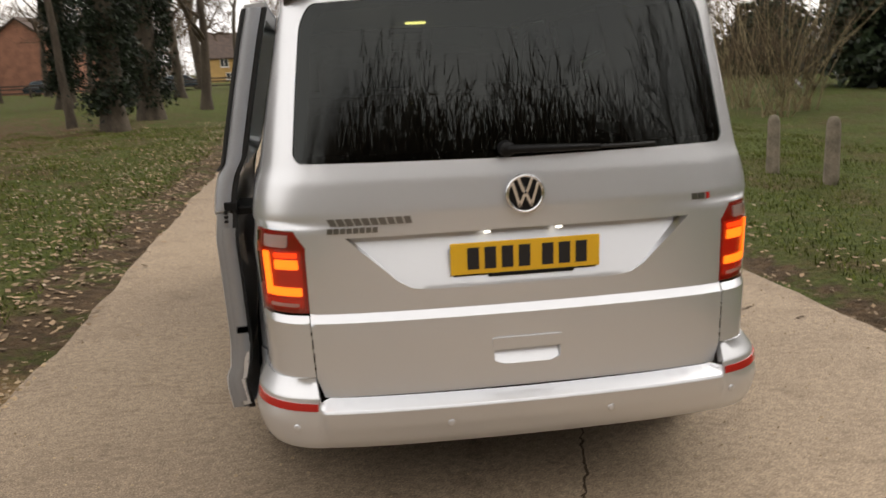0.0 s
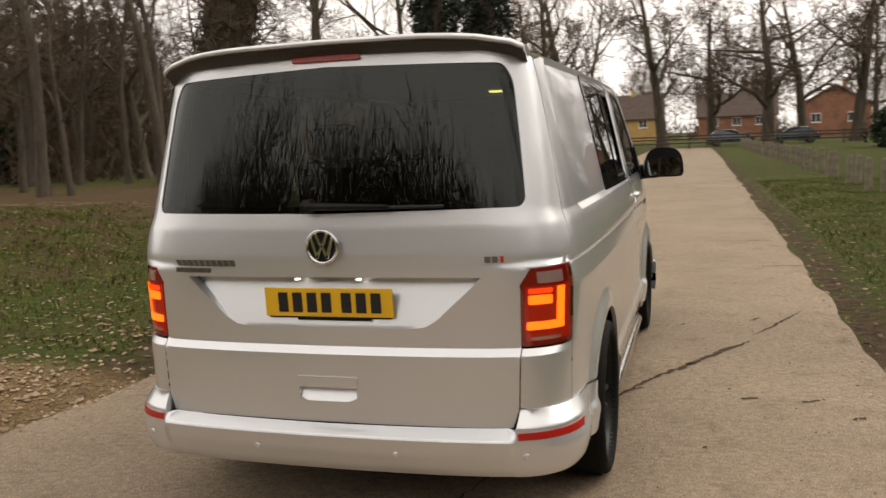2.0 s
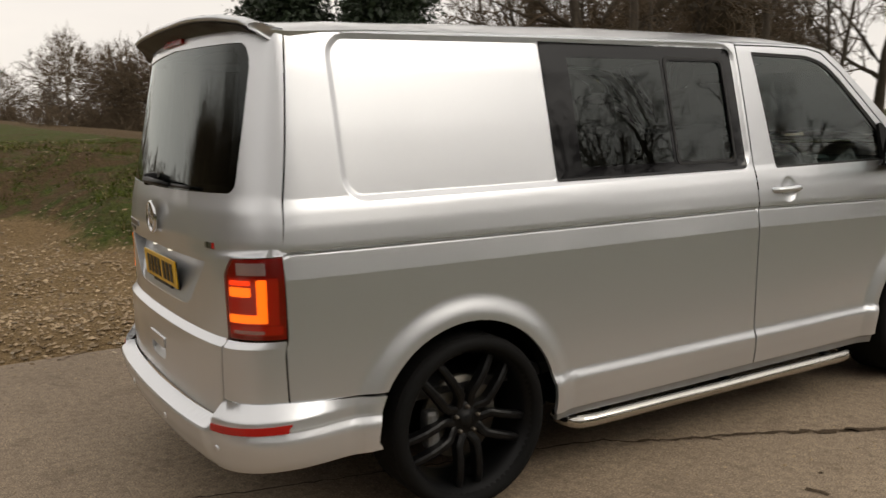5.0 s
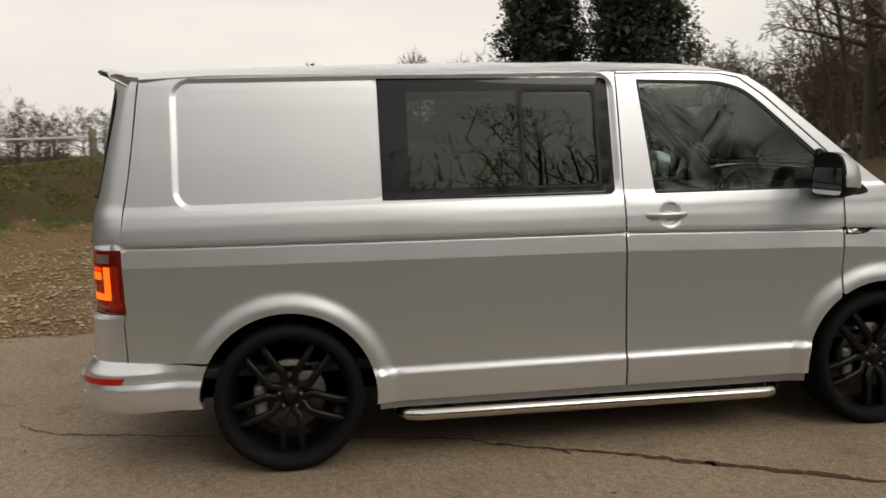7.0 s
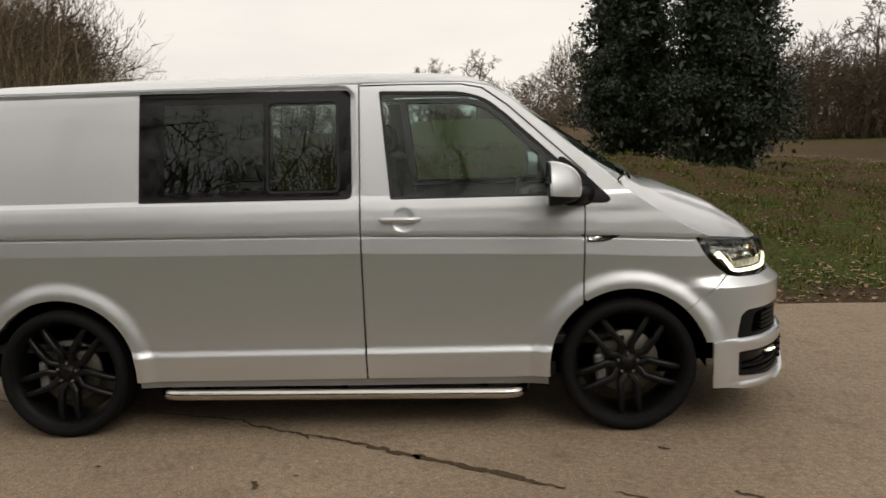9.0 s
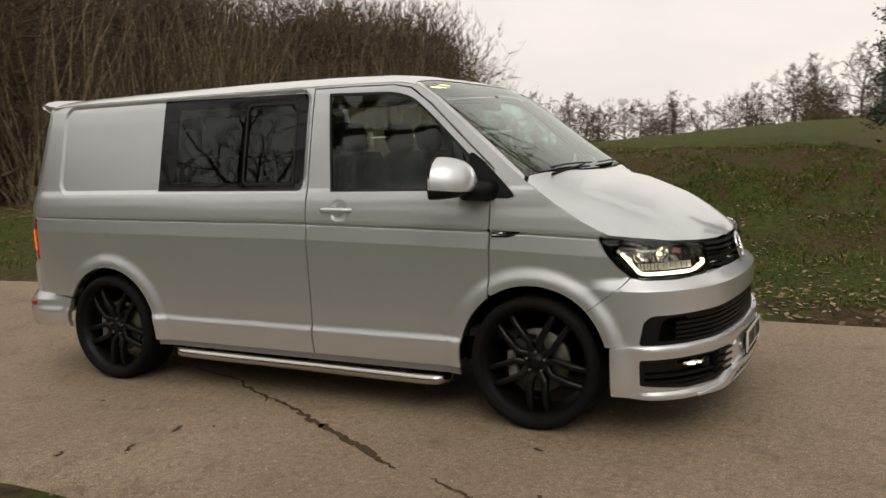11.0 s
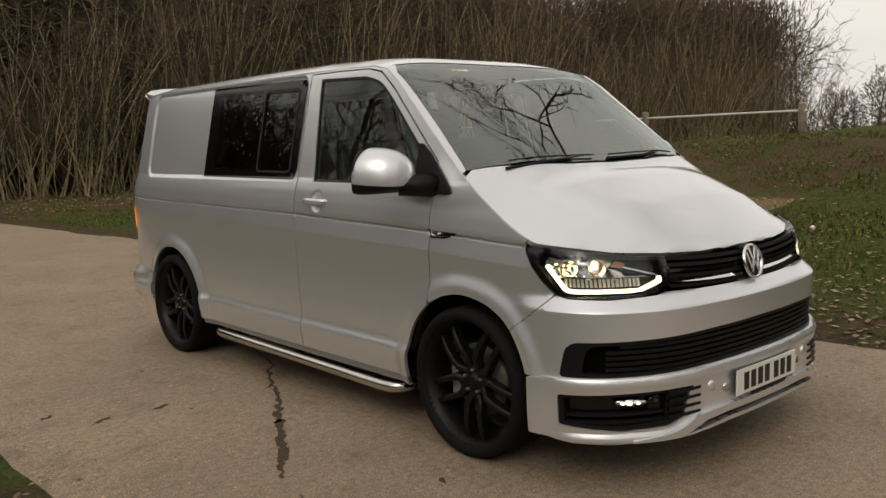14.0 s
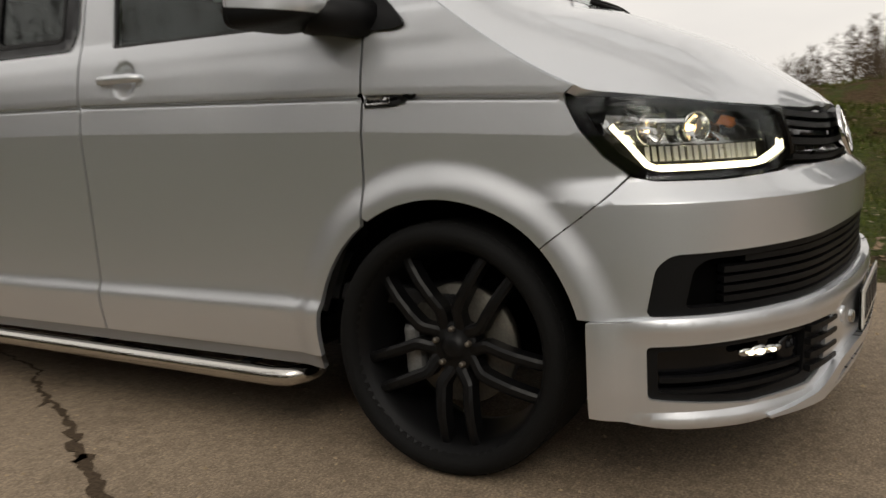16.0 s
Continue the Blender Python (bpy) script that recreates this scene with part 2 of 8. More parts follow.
def link_ground():
    """Ground colours by place: tan road, gravel track, grass with leaf litter and worn verges."""
    m = bpy.data.materials.new("parkland_ground")
    m.use_nodes = True
    nt = m.node_tree
    N, L = nt.nodes, nt.links
    b = N["Principled BSDF"]
    b.inputs["Roughness"].default_value = 0.95
    b.inputs["Specular IOR Level"].default_value = 0.15
    tc = N.new("ShaderNodeTexCoord")

    def noise_tex(scale, detail=6, rough=0.6):
        n = N.new("ShaderNodeTexNoise")
        n.inputs["Scale"].default_value, n.inputs["Detail"].default_value, n.inputs["Roughness"].default_value = scale, detail, rough
        L.new(tc.outputs["Object"], n.inputs["Vector"])
        return n.outputs["Fac"]

    def ramp(fac, a, ca, bb, cb):
        r = N.new("ShaderNodeValToRGB")
        r.color_ramp.elements[0].position, r.color_ramp.elements[0].color = a, (*ca, 1)
        r.color_ramp.elements[1].position, r.color_ramp.elements[1].color = bb, (*cb, 1)
        L.new(fac, r.inputs["Fac"])
        return r.outputs["Color"]

    def mixc(fac, a, bb):
        x = N.new("ShaderNodeMix")
        x.data_type = "RGBA"
        L.new(fac, x.inputs["Factor"])
        L.new(a, x.inputs["A"])
        L.new(bb, x.inputs["B"])
        return x.outputs["Result"]

    grass = ramp(noise_tex(14, 8), 0.35, (0.036, 0.050, 0.010), 0.7, (0.100, 0.122, 0.026))
    worn = ramp(noise_tex(19, 8), 0.36, (0.045, 0.036, 0.013), 0.68, (0.125, 0.098, 0.042))
    blend_ = N.new("ShaderNodeMapRange")
    blend_.inputs["From Min"].default_value, blend_.inputs["From Max"].default_value = 0.47, 0.66
    L.new(noise_tex(0.75, 9, 0.72), blend_.inputs["Value"])
    grass = mixc(blend_.outputs["Result"], grass, worn)
    dry = ramp(noise_tex(30, 8), 0.35, (0.062, 0.040, 0.020), 0.7, (0.150, 0.100, 0.052))
    soil = ramp(noise_tex(9, 8), 0.35, (0.050, 0.034, 0.020), 0.7, (0.125, 0.084, 0.048))
    gravel = ramp(noise_tex(38, 8, 0.7), 0.38, (0.14, 0.092, 0.045), 0.66, (0.36, 0.25, 0.13))
    att = N.new("ShaderNodeVertexColor")
    att.layer_name = "cover"
    sep = N.new("ShaderNodeSeparateColor")
    L.new(att.outputs["Color"], sep.inputs["Color"])

    def patchy(channel, scale, amount):
        a = N.new("ShaderNodeMath")
        a.operation = "MULTIPLY_ADD"
        L.new(noise_tex(scale, 6, 0.65), a.inputs[0])
        a.inputs[1].default_value, a.inputs[2].default_value = amount, -amount * 0.5
        s = N.new("ShaderNodeMath")
        s.operation = "ADD"
        L.new(sep.outputs[channel], s.inputs[0])
        L.new(a.outputs["Value"], s.inputs[1])
        r = N.new("ShaderNodeMapRange")
        r.inputs["From Min"].default_value, r.inputs["From Max"].default_value = 0.4, 0.62
        L.new(s.outputs["Value"], r.inputs["Value"])
        return r.outputs["Result"]

    col = mixc(patchy("Red", 2.6, 1.7), grass, dry)
    col = mixc(patchy("Green", 2.2, 1.7), col, soil)
    col = mixc(patchy("Blue", 2.2, 0.8), col, gravel)
    L.new(col, b.inputs["Base Color"])
    bp = N.new("ShaderNodeBump")
    bp.inputs["Strength"].default_value, bp.inputs["Distance"].default_value = 0.9, 0.03
    L.new(noise_tex(45, 6), bp.inputs["Height"])
    clod = N.new("ShaderNodeBump")
    clod.inputs["Strength"].default_value, clod.inputs["Distance"].default_value = 0.8, 0.16
    L.new(noise_tex(5, 5, 0.7), clod.inputs["Height"])
    L.new(clod.outputs["Normal"], bp.inputs["Normal"])
    L.new(bp.outputs["Normal"], b.inputs["Normal"])
    return m


def link_road():
    """Tan bound-gravel road: fine aggregate speckle, broad stains, a few dark damp marks."""
    m = bpy.data.materials.new("tan_bound_gravel_road")
    m.use_nodes = True
    nt = m.node_tree
    N, L = nt.nodes, nt.links
    b = N["Principled BSDF"]
    tc = N.new("ShaderNodeTexCoord")

    def noise_tex(scale, detail=5, rough=0.6):
        n = N.new("ShaderNodeTexNoise")
        n.inputs["Scale"].default_value, n.inputs["Detail"].default_value, n.inputs["Roughness"].default_value = scale, detail, rough
        L.new(tc.outputs["Object"], n.inputs["Vector"])
        return n.outputs["Fac"]

    def ramp(fac, stops):
        r = N.new("ShaderNodeValToRGB")
        for i, (p, c) in enumerate(stops):
            e = r.color_ramp.elements[i] if i < 2 else r.color_ramp.elements.new(p)
            e.position, e.color = p, (*c, 1)
        L.new(fac, r.inputs["Fac"])
        return r.outputs["Color"]

    broad = ramp(noise_tex(0.55, 7), [(0.32, (0.265, 0.205, 0.146)), (0.68, (0.36, 0.284, 0.204))])
    grain = ramp(noise_tex(26, 6, 0.75), [(0.34, (0.66, 0.64, 0.62)), (0.52, (1.0, 1.0, 1.0)), (0.70, (1.32, 1.30, 1.26))])
    speck = ramp(noise_tex(120, 3, 0.5), [(0.36, (0.60, 0.58, 0.55)), (0.62, (1.10, 1.08, 1.05)), (0.74, (1.7, 1.65, 1.55))])
    blot = ramp(noise_tex(3.2, 8, 0.7), [(0.30, (0.70, 0.68, 0.66)), (0.48, (1.0, 1.0, 1.0))])

    def mul(a, bb):
        x = N.new("ShaderNodeMix")
        x.data_type, x.blend_type = "RGBA", "MULTIPLY"
        x.inputs["Factor"].default_value = 1.0
        L.new(a, x.inputs["A"])
        L.new(bb, x.inputs["B"])
        return x.outputs["Result"]

    L.new(mul(mul(mul(broad, speck), blot), grain), b.inputs["Base Color"])
    b.inputs["Roughness"].default_value = 0.82
    bp = N.new("ShaderNodeBump")
    bp.inputs["Strength"].default_value, bp.inputs["Distance"].default_value = 0.5, 0.006
    L.new(noise_tex(150, 3), bp.inputs["Height"])
    L.new(bp.outputs["Normal"], b.inputs["Normal"])
    return m


GROUND = link_ground()
ROAD = link_road()

# ---- mesh helpers ----
from mathutils.geometry import delaunay_2d_cdt


def part(name, bm, material, parent=None, label="", smooth=False):
    """Links a bmesh as one mesh object under a thing or under a part."""
    me = bpy.data.meshes.new(name)
    bm.normal_update()
    bm.to_mesh(me)
    bm.free()
    me.materials.append(material)
    if smooth:
        me.polygons.foreach_set("use_smooth", [True] * len(me.polygons))
    ob = new(name, me)
    ob.parent = parent
    if label:
        tagged(ob, label)
    return ob


def raw(name, verts, faces, material, parent=None, label="", smooth=False):
    me = bpy.data.meshes.new(name)
    me.from_pydata([tuple(v) for v in verts], [], [tuple(f) for f in faces])
    me.materials.append(material)
    if smooth:
        me.polygons.foreach_set("use_smooth", [True] * len(me.polygons))
    me.update()
    ob = new(name, me)
    ob.parent = parent
    if label:
        tagged(ob, label)
    return ob


def again(name, ob, parent, m=None, label=""):
    """Another object on the same mesh."""
    o = new(name, ob.data)
    o.parent = parent
    if m is not None:
        o.matrix_basis = m
    if label:
        tagged(o, label)
    return o


def empty(name, parent=None, m=None):
    o = new(name)
    o.empty_display_size = 0.1
    o.parent = parent
    if m is not None:
        o.matrix_basis = m
    return o


def add_box(bm, c, size, bevel=0.0, m=None, segments=2):
    """A box round c, its edges rounded, turned by m."""
    r = bmesh.ops.create_cube(bm, size=1.0)
    vs = r["verts"]
    bmesh.ops.scale(bm, vec=size, verts=vs)
    if bevel > 0:
        es = list({e for v in vs for e in v.link_edges})
        r2 = bmesh.ops.bevel(bm, geom=es, offset=bevel, segments=segments, affect="EDGES", profile=0.5)
        vs = list({v for f in r2["faces"] for v in f.verts} | {v for v in vs if v.is_valid})
    if m is not None:
        bmesh.ops.transform(bm, matrix=m, verts=vs)
    bmesh.ops.translate(bm, vec=c, verts=vs)
    return vs


def box_part(name, c, size, material, parent, bevel=0.01, m=None, label="", segments=2):
    bm = bmesh.new()
    add_box(bm, c, size, bevel, m, segments)
    return part(name, bm, material, parent, label, smooth=False)


def lathe(profile, n=48):
    """Verts and faces of (radius, x) pairs turned round the x axis."""
    verts, faces = [], []
    for r, x in profile:
        for i in range(n):
            a = 2 * math.pi * i / n
            verts.append((x, r * math.cos(a), r * math.sin(a)))
    for j in range(len(profile) - 1):
        for i in range(n):
            k = (i + 1) % n
            faces.append((j * n + i, j * n + k, (j + 1) * n + k, (j + 1) * n + i))
    return verts, faces


def tube(points, radii, n=8, caps=True):
    """A swept tube through points."""
    pts = [Vector(p) for p in points]
    verts, faces = [], []
    up = Vector((0, 0, 1))
    for i, p in enumerate(pts):
        d = (pts[min(i + 1, len(pts) - 1)] - pts[max(i - 1, 0)]).normalized()
        side = d.cross(up) if abs(d.z) < 0.95 else d.cross(Vector((0, 1, 0)))
        side.normalize()
        u2 = side.cross(d)
        r = radii[i] if isinstance(radii, (list, tuple)) else radii
        for k in range(n):
            a = 2 * math.pi * k / n
            verts.append(p + r * (math.cos(a) * side + math.sin(a) * u2))
    for i in range(len(pts) - 1):
        for k in range(n):
            q = (k + 1) % n
            faces.append((i * n + k, i * n + q, (i + 1) * n + q, (i + 1) * n + k))
    if caps:
        faces.append(tuple(range(n - 1, -1, -1)))
        faces.append(tuple(range((len(pts) - 1) * n, len(pts) * n)))
    return verts, faces


def smooth_step(a, b, x):
    t = np.clip((np.asarray(x, float) - a) / (b - a), 0, 1)
    return t * t * (3 - 2 * t)


# ---- the ground ----


def sm(a, b, x):
    return smooth_step(a, b, x)


def road_shift(y):
    """The road bends gently as it runs back."""
    return .09 * np.maximum(0, -4.5 - np.asarray(y, float))


def flare(x):
    """How much farther the gravel track spreads where it meets the road."""
    return 1.3 * sm(-7.5, -4.5, np.asarray(x, float))


def land(x, y):
    """Height of the parkland: level on the driver's side, rising to a field on the other, with a rough bank."""
    x, y = np.asarray(x, float), np.asarray(y, float)
    side = 1 - sm(10, 19, y)
    track = sm(-5.0, -3.6, y) * (1 - sm(-.7, .5, y - flare(x)))
    near = sm(-3.4, -13.5, x) * (1 - .85 * track * (1 - sm(-8.5, -13.5, x)))
    h = 1.05 * near * side * sm(-16, -7, y) * (1 - .58 * sm(2.5, 7.5, y)) + .022 * np.maximum(0, -x - 14) * side * sm(-18, -9, y)
    h += .42 * np.exp(-((x + 9.0) / 2.6) ** 2) * sm(.6, 2.4, y) * (1 - sm(6.5, 9.5, y))
    h += .18 * np.exp(-((x + 14.5) / 3.0) ** 2 - ((y + 2.5) / 3.5) ** 2)
    verge = np.where(x < 0, sm(-2.5, -3.1, x), sm(2.6, 3.2, x))
    h += .05 * verge
    bumps = .035 * np.sin(1.7 * x + .6 * y) * np.sin(1.3 * y - .4 * x) + .03 * np.sin(3.1 * x + 1.9 * y + 1.0)
    rough = .12 * np.sin(2.3 * x - 1.1 * y + .7) * np.sin(1.9 * y + .8 * x) + .075 * np.sin(4.1 * x + 2.2 * y) * np.sin(3.3 * y - 1.7 * x + 2)
    h += rough * sm(-5.5, -8.0, x) * (1 - sm(-17, -22, x)) * sm(-9, -6, y) * (1 - track) * (1 - .5 * sm(5, 9, y))
    h += bumps * np.where(x < 0, sm(-3.0, -5.0, x), sm(3.2, 5.0, x))
    h = np.where((x - road_shift(y) > -2.6) & (x - road_shift(y) < 2.75) & (y < 76), np.minimum(h, -.025), h)
    return h



def LANDZ(x, y):
    return float(land(x, y))


gx = np.unique(np.round(np.r_[np.arange(-30, 30, .4), np.arange(-80, 80, 4), -2.62, -2.44, 2.56, 2.76, np.linspace(-700, 700, 36)], 3))
gy = np.unique(np.round(np.r_[np.arange(-24, 24, .4), np.arange(-60, 110, 2), np.linspace(-700, 700, 36)], 3))
X, Y = np.meshgrid(gx, gy)
Z = land(X, Y)
nx, ny = len(gx), len(gy)
gv = np.stack([X.ravel(), Y.ravel(), Z.ravel()], 1)
gi = np.arange(nx * ny).reshape(ny, nx)
gf = np.stack([gi[:-1, :-1].ravel(), gi[:-1, 1:].ravel(), gi[1:, 1:].ravel(), gi[1:, :-1].ravel()], 1)
ground = raw("ground", gv.tolist(), gf.tolist(), GROUND, smooth=True)
tagged(ground, "rough winter grass with leaf litter and worn verges", "ground", kind="structure")
layer = ground.data.color_attributes.new("cover", "FLOAT_COLOR", "POINT")
px, py = gv[:, 0] - road_shift(gv[:, 1]), gv[:, 1]
edge = np.minimum(np.abs(px + 2.45), np.abs(px - 2.6))
track = sm(-5.4, -3.4, py) * (1 - sm(-.9, .7, py - flare(px))) * (px < -2.2) * (1 - sm(-8.5, -11.5, px))
dry = .24 + .09 * sm(-6.5, -9, px) * (1 - sm(-15, -19, px)) * sm(-7, -4, py) * (1 - sm(4, 7, py)) + .24 * sm(-3.4, -6.5, px) * sm(1.5, 6, py) * (1 - sm(20, 40, py)) + .10 * sm(-9, -12, px) + .22 * sm(-5, -10, px) * sm(4, 9, py) * (1 - sm(14, 40, py)) + .16 * sm(-6.5, -10, px) * (1 - sm(4, 9, py)) * sm(-12, -8, py) * (1 - sm(-13, -20, px)) + .5 * sm(-11, -17, py)
soil = .04 + .58 * np.where(px < 0, 1 - sm(.2, 1.0, edge), 1 - sm(.05, .40, edge)) + .2 * sm(-16, -22, py)
layer.data.foreach_set("color", np.stack([dry, soil, .05 + .85 * track, np.ones_like(dry)], 1).astype(np.float32).ravel())

rng = random.Random(4)
ry = np.r_[np.arange(-60, -12, 1.2), np.arange(-12, 26, .25), np.arange(26, 76, 1.5)]
rv_, rf_ = [], []
rn = np.random.RandomState(3)
wob = np.stack([soften_noise for soften_noise in (np.convolve(rn.randn(len(ry) + 8), np.ones(4) / 4, "same")[4:-4], np.convolve(rn.randn(len(ry) + 8), np.ones(4) / 4, "same")[4:-4])], 1)
for (yv, w) in zip(ry, wob):
    sh = float(road_shift(yv))
    xl, xr = -2.44 + sh + .07 * w[0] - max(0, yv - 50) * .35 - .9 * math.exp(-((yv + 1.8) / 1.3) ** 2), 2.56 + sh + .045 * w[1]
    for u in np.linspace(0, 1, 15):
        xx = xl + (xr - xl) * u
        rv_.append((xx, float(yv), -.035 * (1 - min(1, min(u, 1 - u) * 14)) ** 2))
for j in range(len(ry) - 1):
    for i in range(14):
        rf_.append((j * 15 + i, j * 15 + i + 1, (j + 1) * 15 + i + 1, (j + 1) * 15 + i))
tagged(raw("road", rv_, rf_, ROAD, smooth=True), "tan bound-gravel park road with fine grit", "road", kind="structure")


# damp crack winding over the road
def ribbon(name, pts, widths, z, material, seed, label):
    r = random.Random(seed)
    fine = []
    for (p, q), (w0, w1) in zip(zip(pts, pts[1:]), zip(widths, widths[1:])):
        n = max(2, int(math.dist(p, q) / .03))
        for i in range(n):
            t = i / n
            fine.append((p[0] + (q[0] - p[0]) * t + r.uniform(-.012, .012), p[1] + (q[1] - p[1]) * t + r.uniform(-.012, .012), (w0 + (w1 - w0) * t) * r.uniform(.45, 1.3)))
    v, f = [], []
    for i, (x, y, w) in enumerate(fine):
        a, b = fine[max(0, i - 1)], fine[min(len(fine) - 1, i + 1)]
        d = Vector((b[0] - a[0], b[1] - a[1], 0)).normalized()
        v += [(x - d.y * w, y + d.x * w, z), (x + d.y * w, y - d.x * w, z)]
        if i:
            f.append((2 * i - 2, 2 * i - 1, 2 * i + 1, 2 * i))
    return tagged(raw(name, v, f, material), label, "crack")


ribbon("road_crack", [(-.1, -1.55), (.11, -1.30), (.25, -.80), (.42, -.2), (.60, .55), (.70, .88), (.82, 1.02), (.95, 1.30), (1.10, 1.62), (1.22, 1.80), (1.40, 2.12), (1.56, 2.40), (1.70, 2.62)],
       [.003, .006, .006, .005, .005, .009, .016, .011, .018, .023, .025, .021, .005], .0035, CRACK, 1, "dark damp crack winding over the tan road")
ribbon("road_crack", [(1.72, 2.80), (1.85, 3.05), (2.0, 3.4), (2.17, 3.76)], [.004, .012, .010, .004], .0035, CRACK, 2, "short dark crack in the tan road")
ribbon("road_crack", [(.92, 1.25), (.98, 1.30), (1.06, 1.33)], [.006, .008, .003], .0037, CRACK, 5, "small side branch of the road crack")
for k, (cx, cy, a, ln) in enumerate(((1.26, 1.89, .6, .10), (1.57, 1.18, .4, .12), (1.5, 1.36, .5, .06), (1.73, 3.32, .9, .16), (1.90, 1.17, .5, .12), (2.1, .9, .3, .1), (1.2, 3.1, 1.0, .09), (2.0, 6.2, .2, .5), (1.7, 8.5, .1, .6), (1.35, .35, .2, .05))):
    ribbon("damp_mark", [(cx, cy), (cx + ln * math.cos(a), cy + ln * math.sin(a))], [.012, .016], .0035, CRACK, 10 + k, "small dark damp mark on the road")

# ---- plants ----


def tubes_mesh(branches, sides):
    """Verts and faces of many tapered limbs: lists of points with radii."""
    verts, faces = [], []
    for pts, rad in branches:
        n = sides(rad[0])
        base = len(verts)
        for i, p in enumerate(pts):
            d = (pts[min(i + 1, len(pts) - 1)] - pts[max(i - 1, 0)])
            d = d / max(np.linalg.norm(d), 1e-9)
            ref = np.array([1.0, .2, 0]) if abs(d[2]) > .8 else np.array([0, 0, 1.0])
            s = np.cross(d, ref)
            s /= np.linalg.norm(s)
            u = np.cross(s, d)
            for k in range(n):
                a = 2 * math.pi * k / n
                verts.append(tuple(p + rad[i] * (math.cos(a) * s + math.sin(a) * u)))
        for i in range(len(pts) - 1):
            for k in range(n):
                q = (k + 1) % n
                faces.append((base + i * n + k, base + i * n + q, base + (i + 1) * n + q, base + (i + 1) * n + k))
    return verts, faces


def limb(r, p, d, length, r0, r1, steps, wander, lift):
    pts, rad, d = [np.array(p, float)], [r0], np.array(d, float)
    for i in range(steps):
        d = d + np.array([r.gauss(0, wander), r.gauss(0, wander), r.gauss(0, wander) + lift])
        d /= np.linalg.norm(d)
        pts.append(pts[-1] + d * length / steps)
        rad.append(r0 + (r1 - r0) * (i + 1) / steps)
    return pts, rad


def tree_branches(seed, height, r0, counts, spread=.9, lift=.05, clear=.3, lean=(0, 0), droop=0.0, thin=.006):
    r = random.Random(seed)
    trunk = limb(r, (0, 0, -.3), (lean[0], lean[1], 1), height, r0, r0 * .12, 12, .05, .02)
    flare = trunk[1][0]
    trunk[1][0] = flare * 1.45
    levels = [[trunk]]
    lengths = [height]
    for depth, c in enumerate(counts):
        out = []
        for pts, rad in levels[-1]:
            own = sum(np.linalg.norm(b - a) for a, b in zip(pts, pts[1:]))
            start = clear if depth == 0 else .2
            for i in range(c):
                t = start + (1 - start) * (i + r.random()) / c
                f = t * (len(pts) - 1)
                k = min(int(f), len(pts) - 2)
                p = pts[k] + (pts[k + 1] - pts[k]) * (f - k)
                rr = rad[k] + (rad[k + 1] - rad[k]) * (f - k)
                d = pts[k + 1] - pts[k]
                d = d / np.linalg.norm(d)
                az = r.uniform(0, 2 * math.pi)
                s = np.cross(d, [math.cos(az), math.sin(az), .3])
                s /= max(np.linalg.norm(s), 1e-6)
                nd = d * r.uniform(.45, .9) + s * spread * r.uniform(.7, 1.2)
                nd /= np.linalg.norm(nd)
                ln = own * r.uniform(.35, .60) * (1.15 - .55 * t)
                out.append(limb(r, p, nd, ln, max(thin, rr * .55), max(thin * .65, rr * .12), (6, 3, 1 if thin > .01 and len(counts) == 3 else 2, 1)[min(depth, 3)], (.16, .2, .22, .25)[min(depth, 3)], lift - droop * depth))
        levels.append(out)
    return levels


def side_count(rad):
    return 10 if rad > .12 else 6 if rad > .04 else 4 if rad > .015 else 3


def make_tree(seed, height, r0, counts, label, bark=None, **kw):
    g = empty("bare_tree")
    tagged(g, label, "tree", group="bare winter trees")
    lv = tree_branches(seed, height, r0, counts, **kw)
    v, f = tubes_mesh(lv[0] + lv[1], side_count)
    raw("trunk", v, f, bark or BARK, g, smooth=True)
    v, f = tubes_mesh([b for l in lv[2:] for b in l], side_count)
    raw("crown", v, f, TWIG, g)
    return g


def rods(p0, p1, r0):
    """Many three-sided twigs that taper from p0 to a point at p1."""
    d = p1 - p0
    d = d / np.maximum(np.linalg.norm(d, axis=1), 1e-9)[:, None]
    ref = np.where(np.abs(d[:, 2:3]) > .8, np.array([[1.0, .2, 0]]), np.array([[0, 0, 1.0]]))
    a = np.cross(d, ref)
    a /= np.linalg.norm(a, axis=1)[:, None]
    b = np.cross(a, d)
    v = np.stack([p0 + (math.cos(t) * a + math.sin(t) * b) * r0[:, None] for t in (0, 2.0944, 4.1888)] + [p1], 1).reshape(-1, 3)
    k = 4 * np.arange(len(p0))[:, None]
    f = np.concatenate([k + np.array([[0, 1, 3]]), k + np.array([[1, 2, 3]]), k + np.array([[2, 0, 3]])])
    return v, f


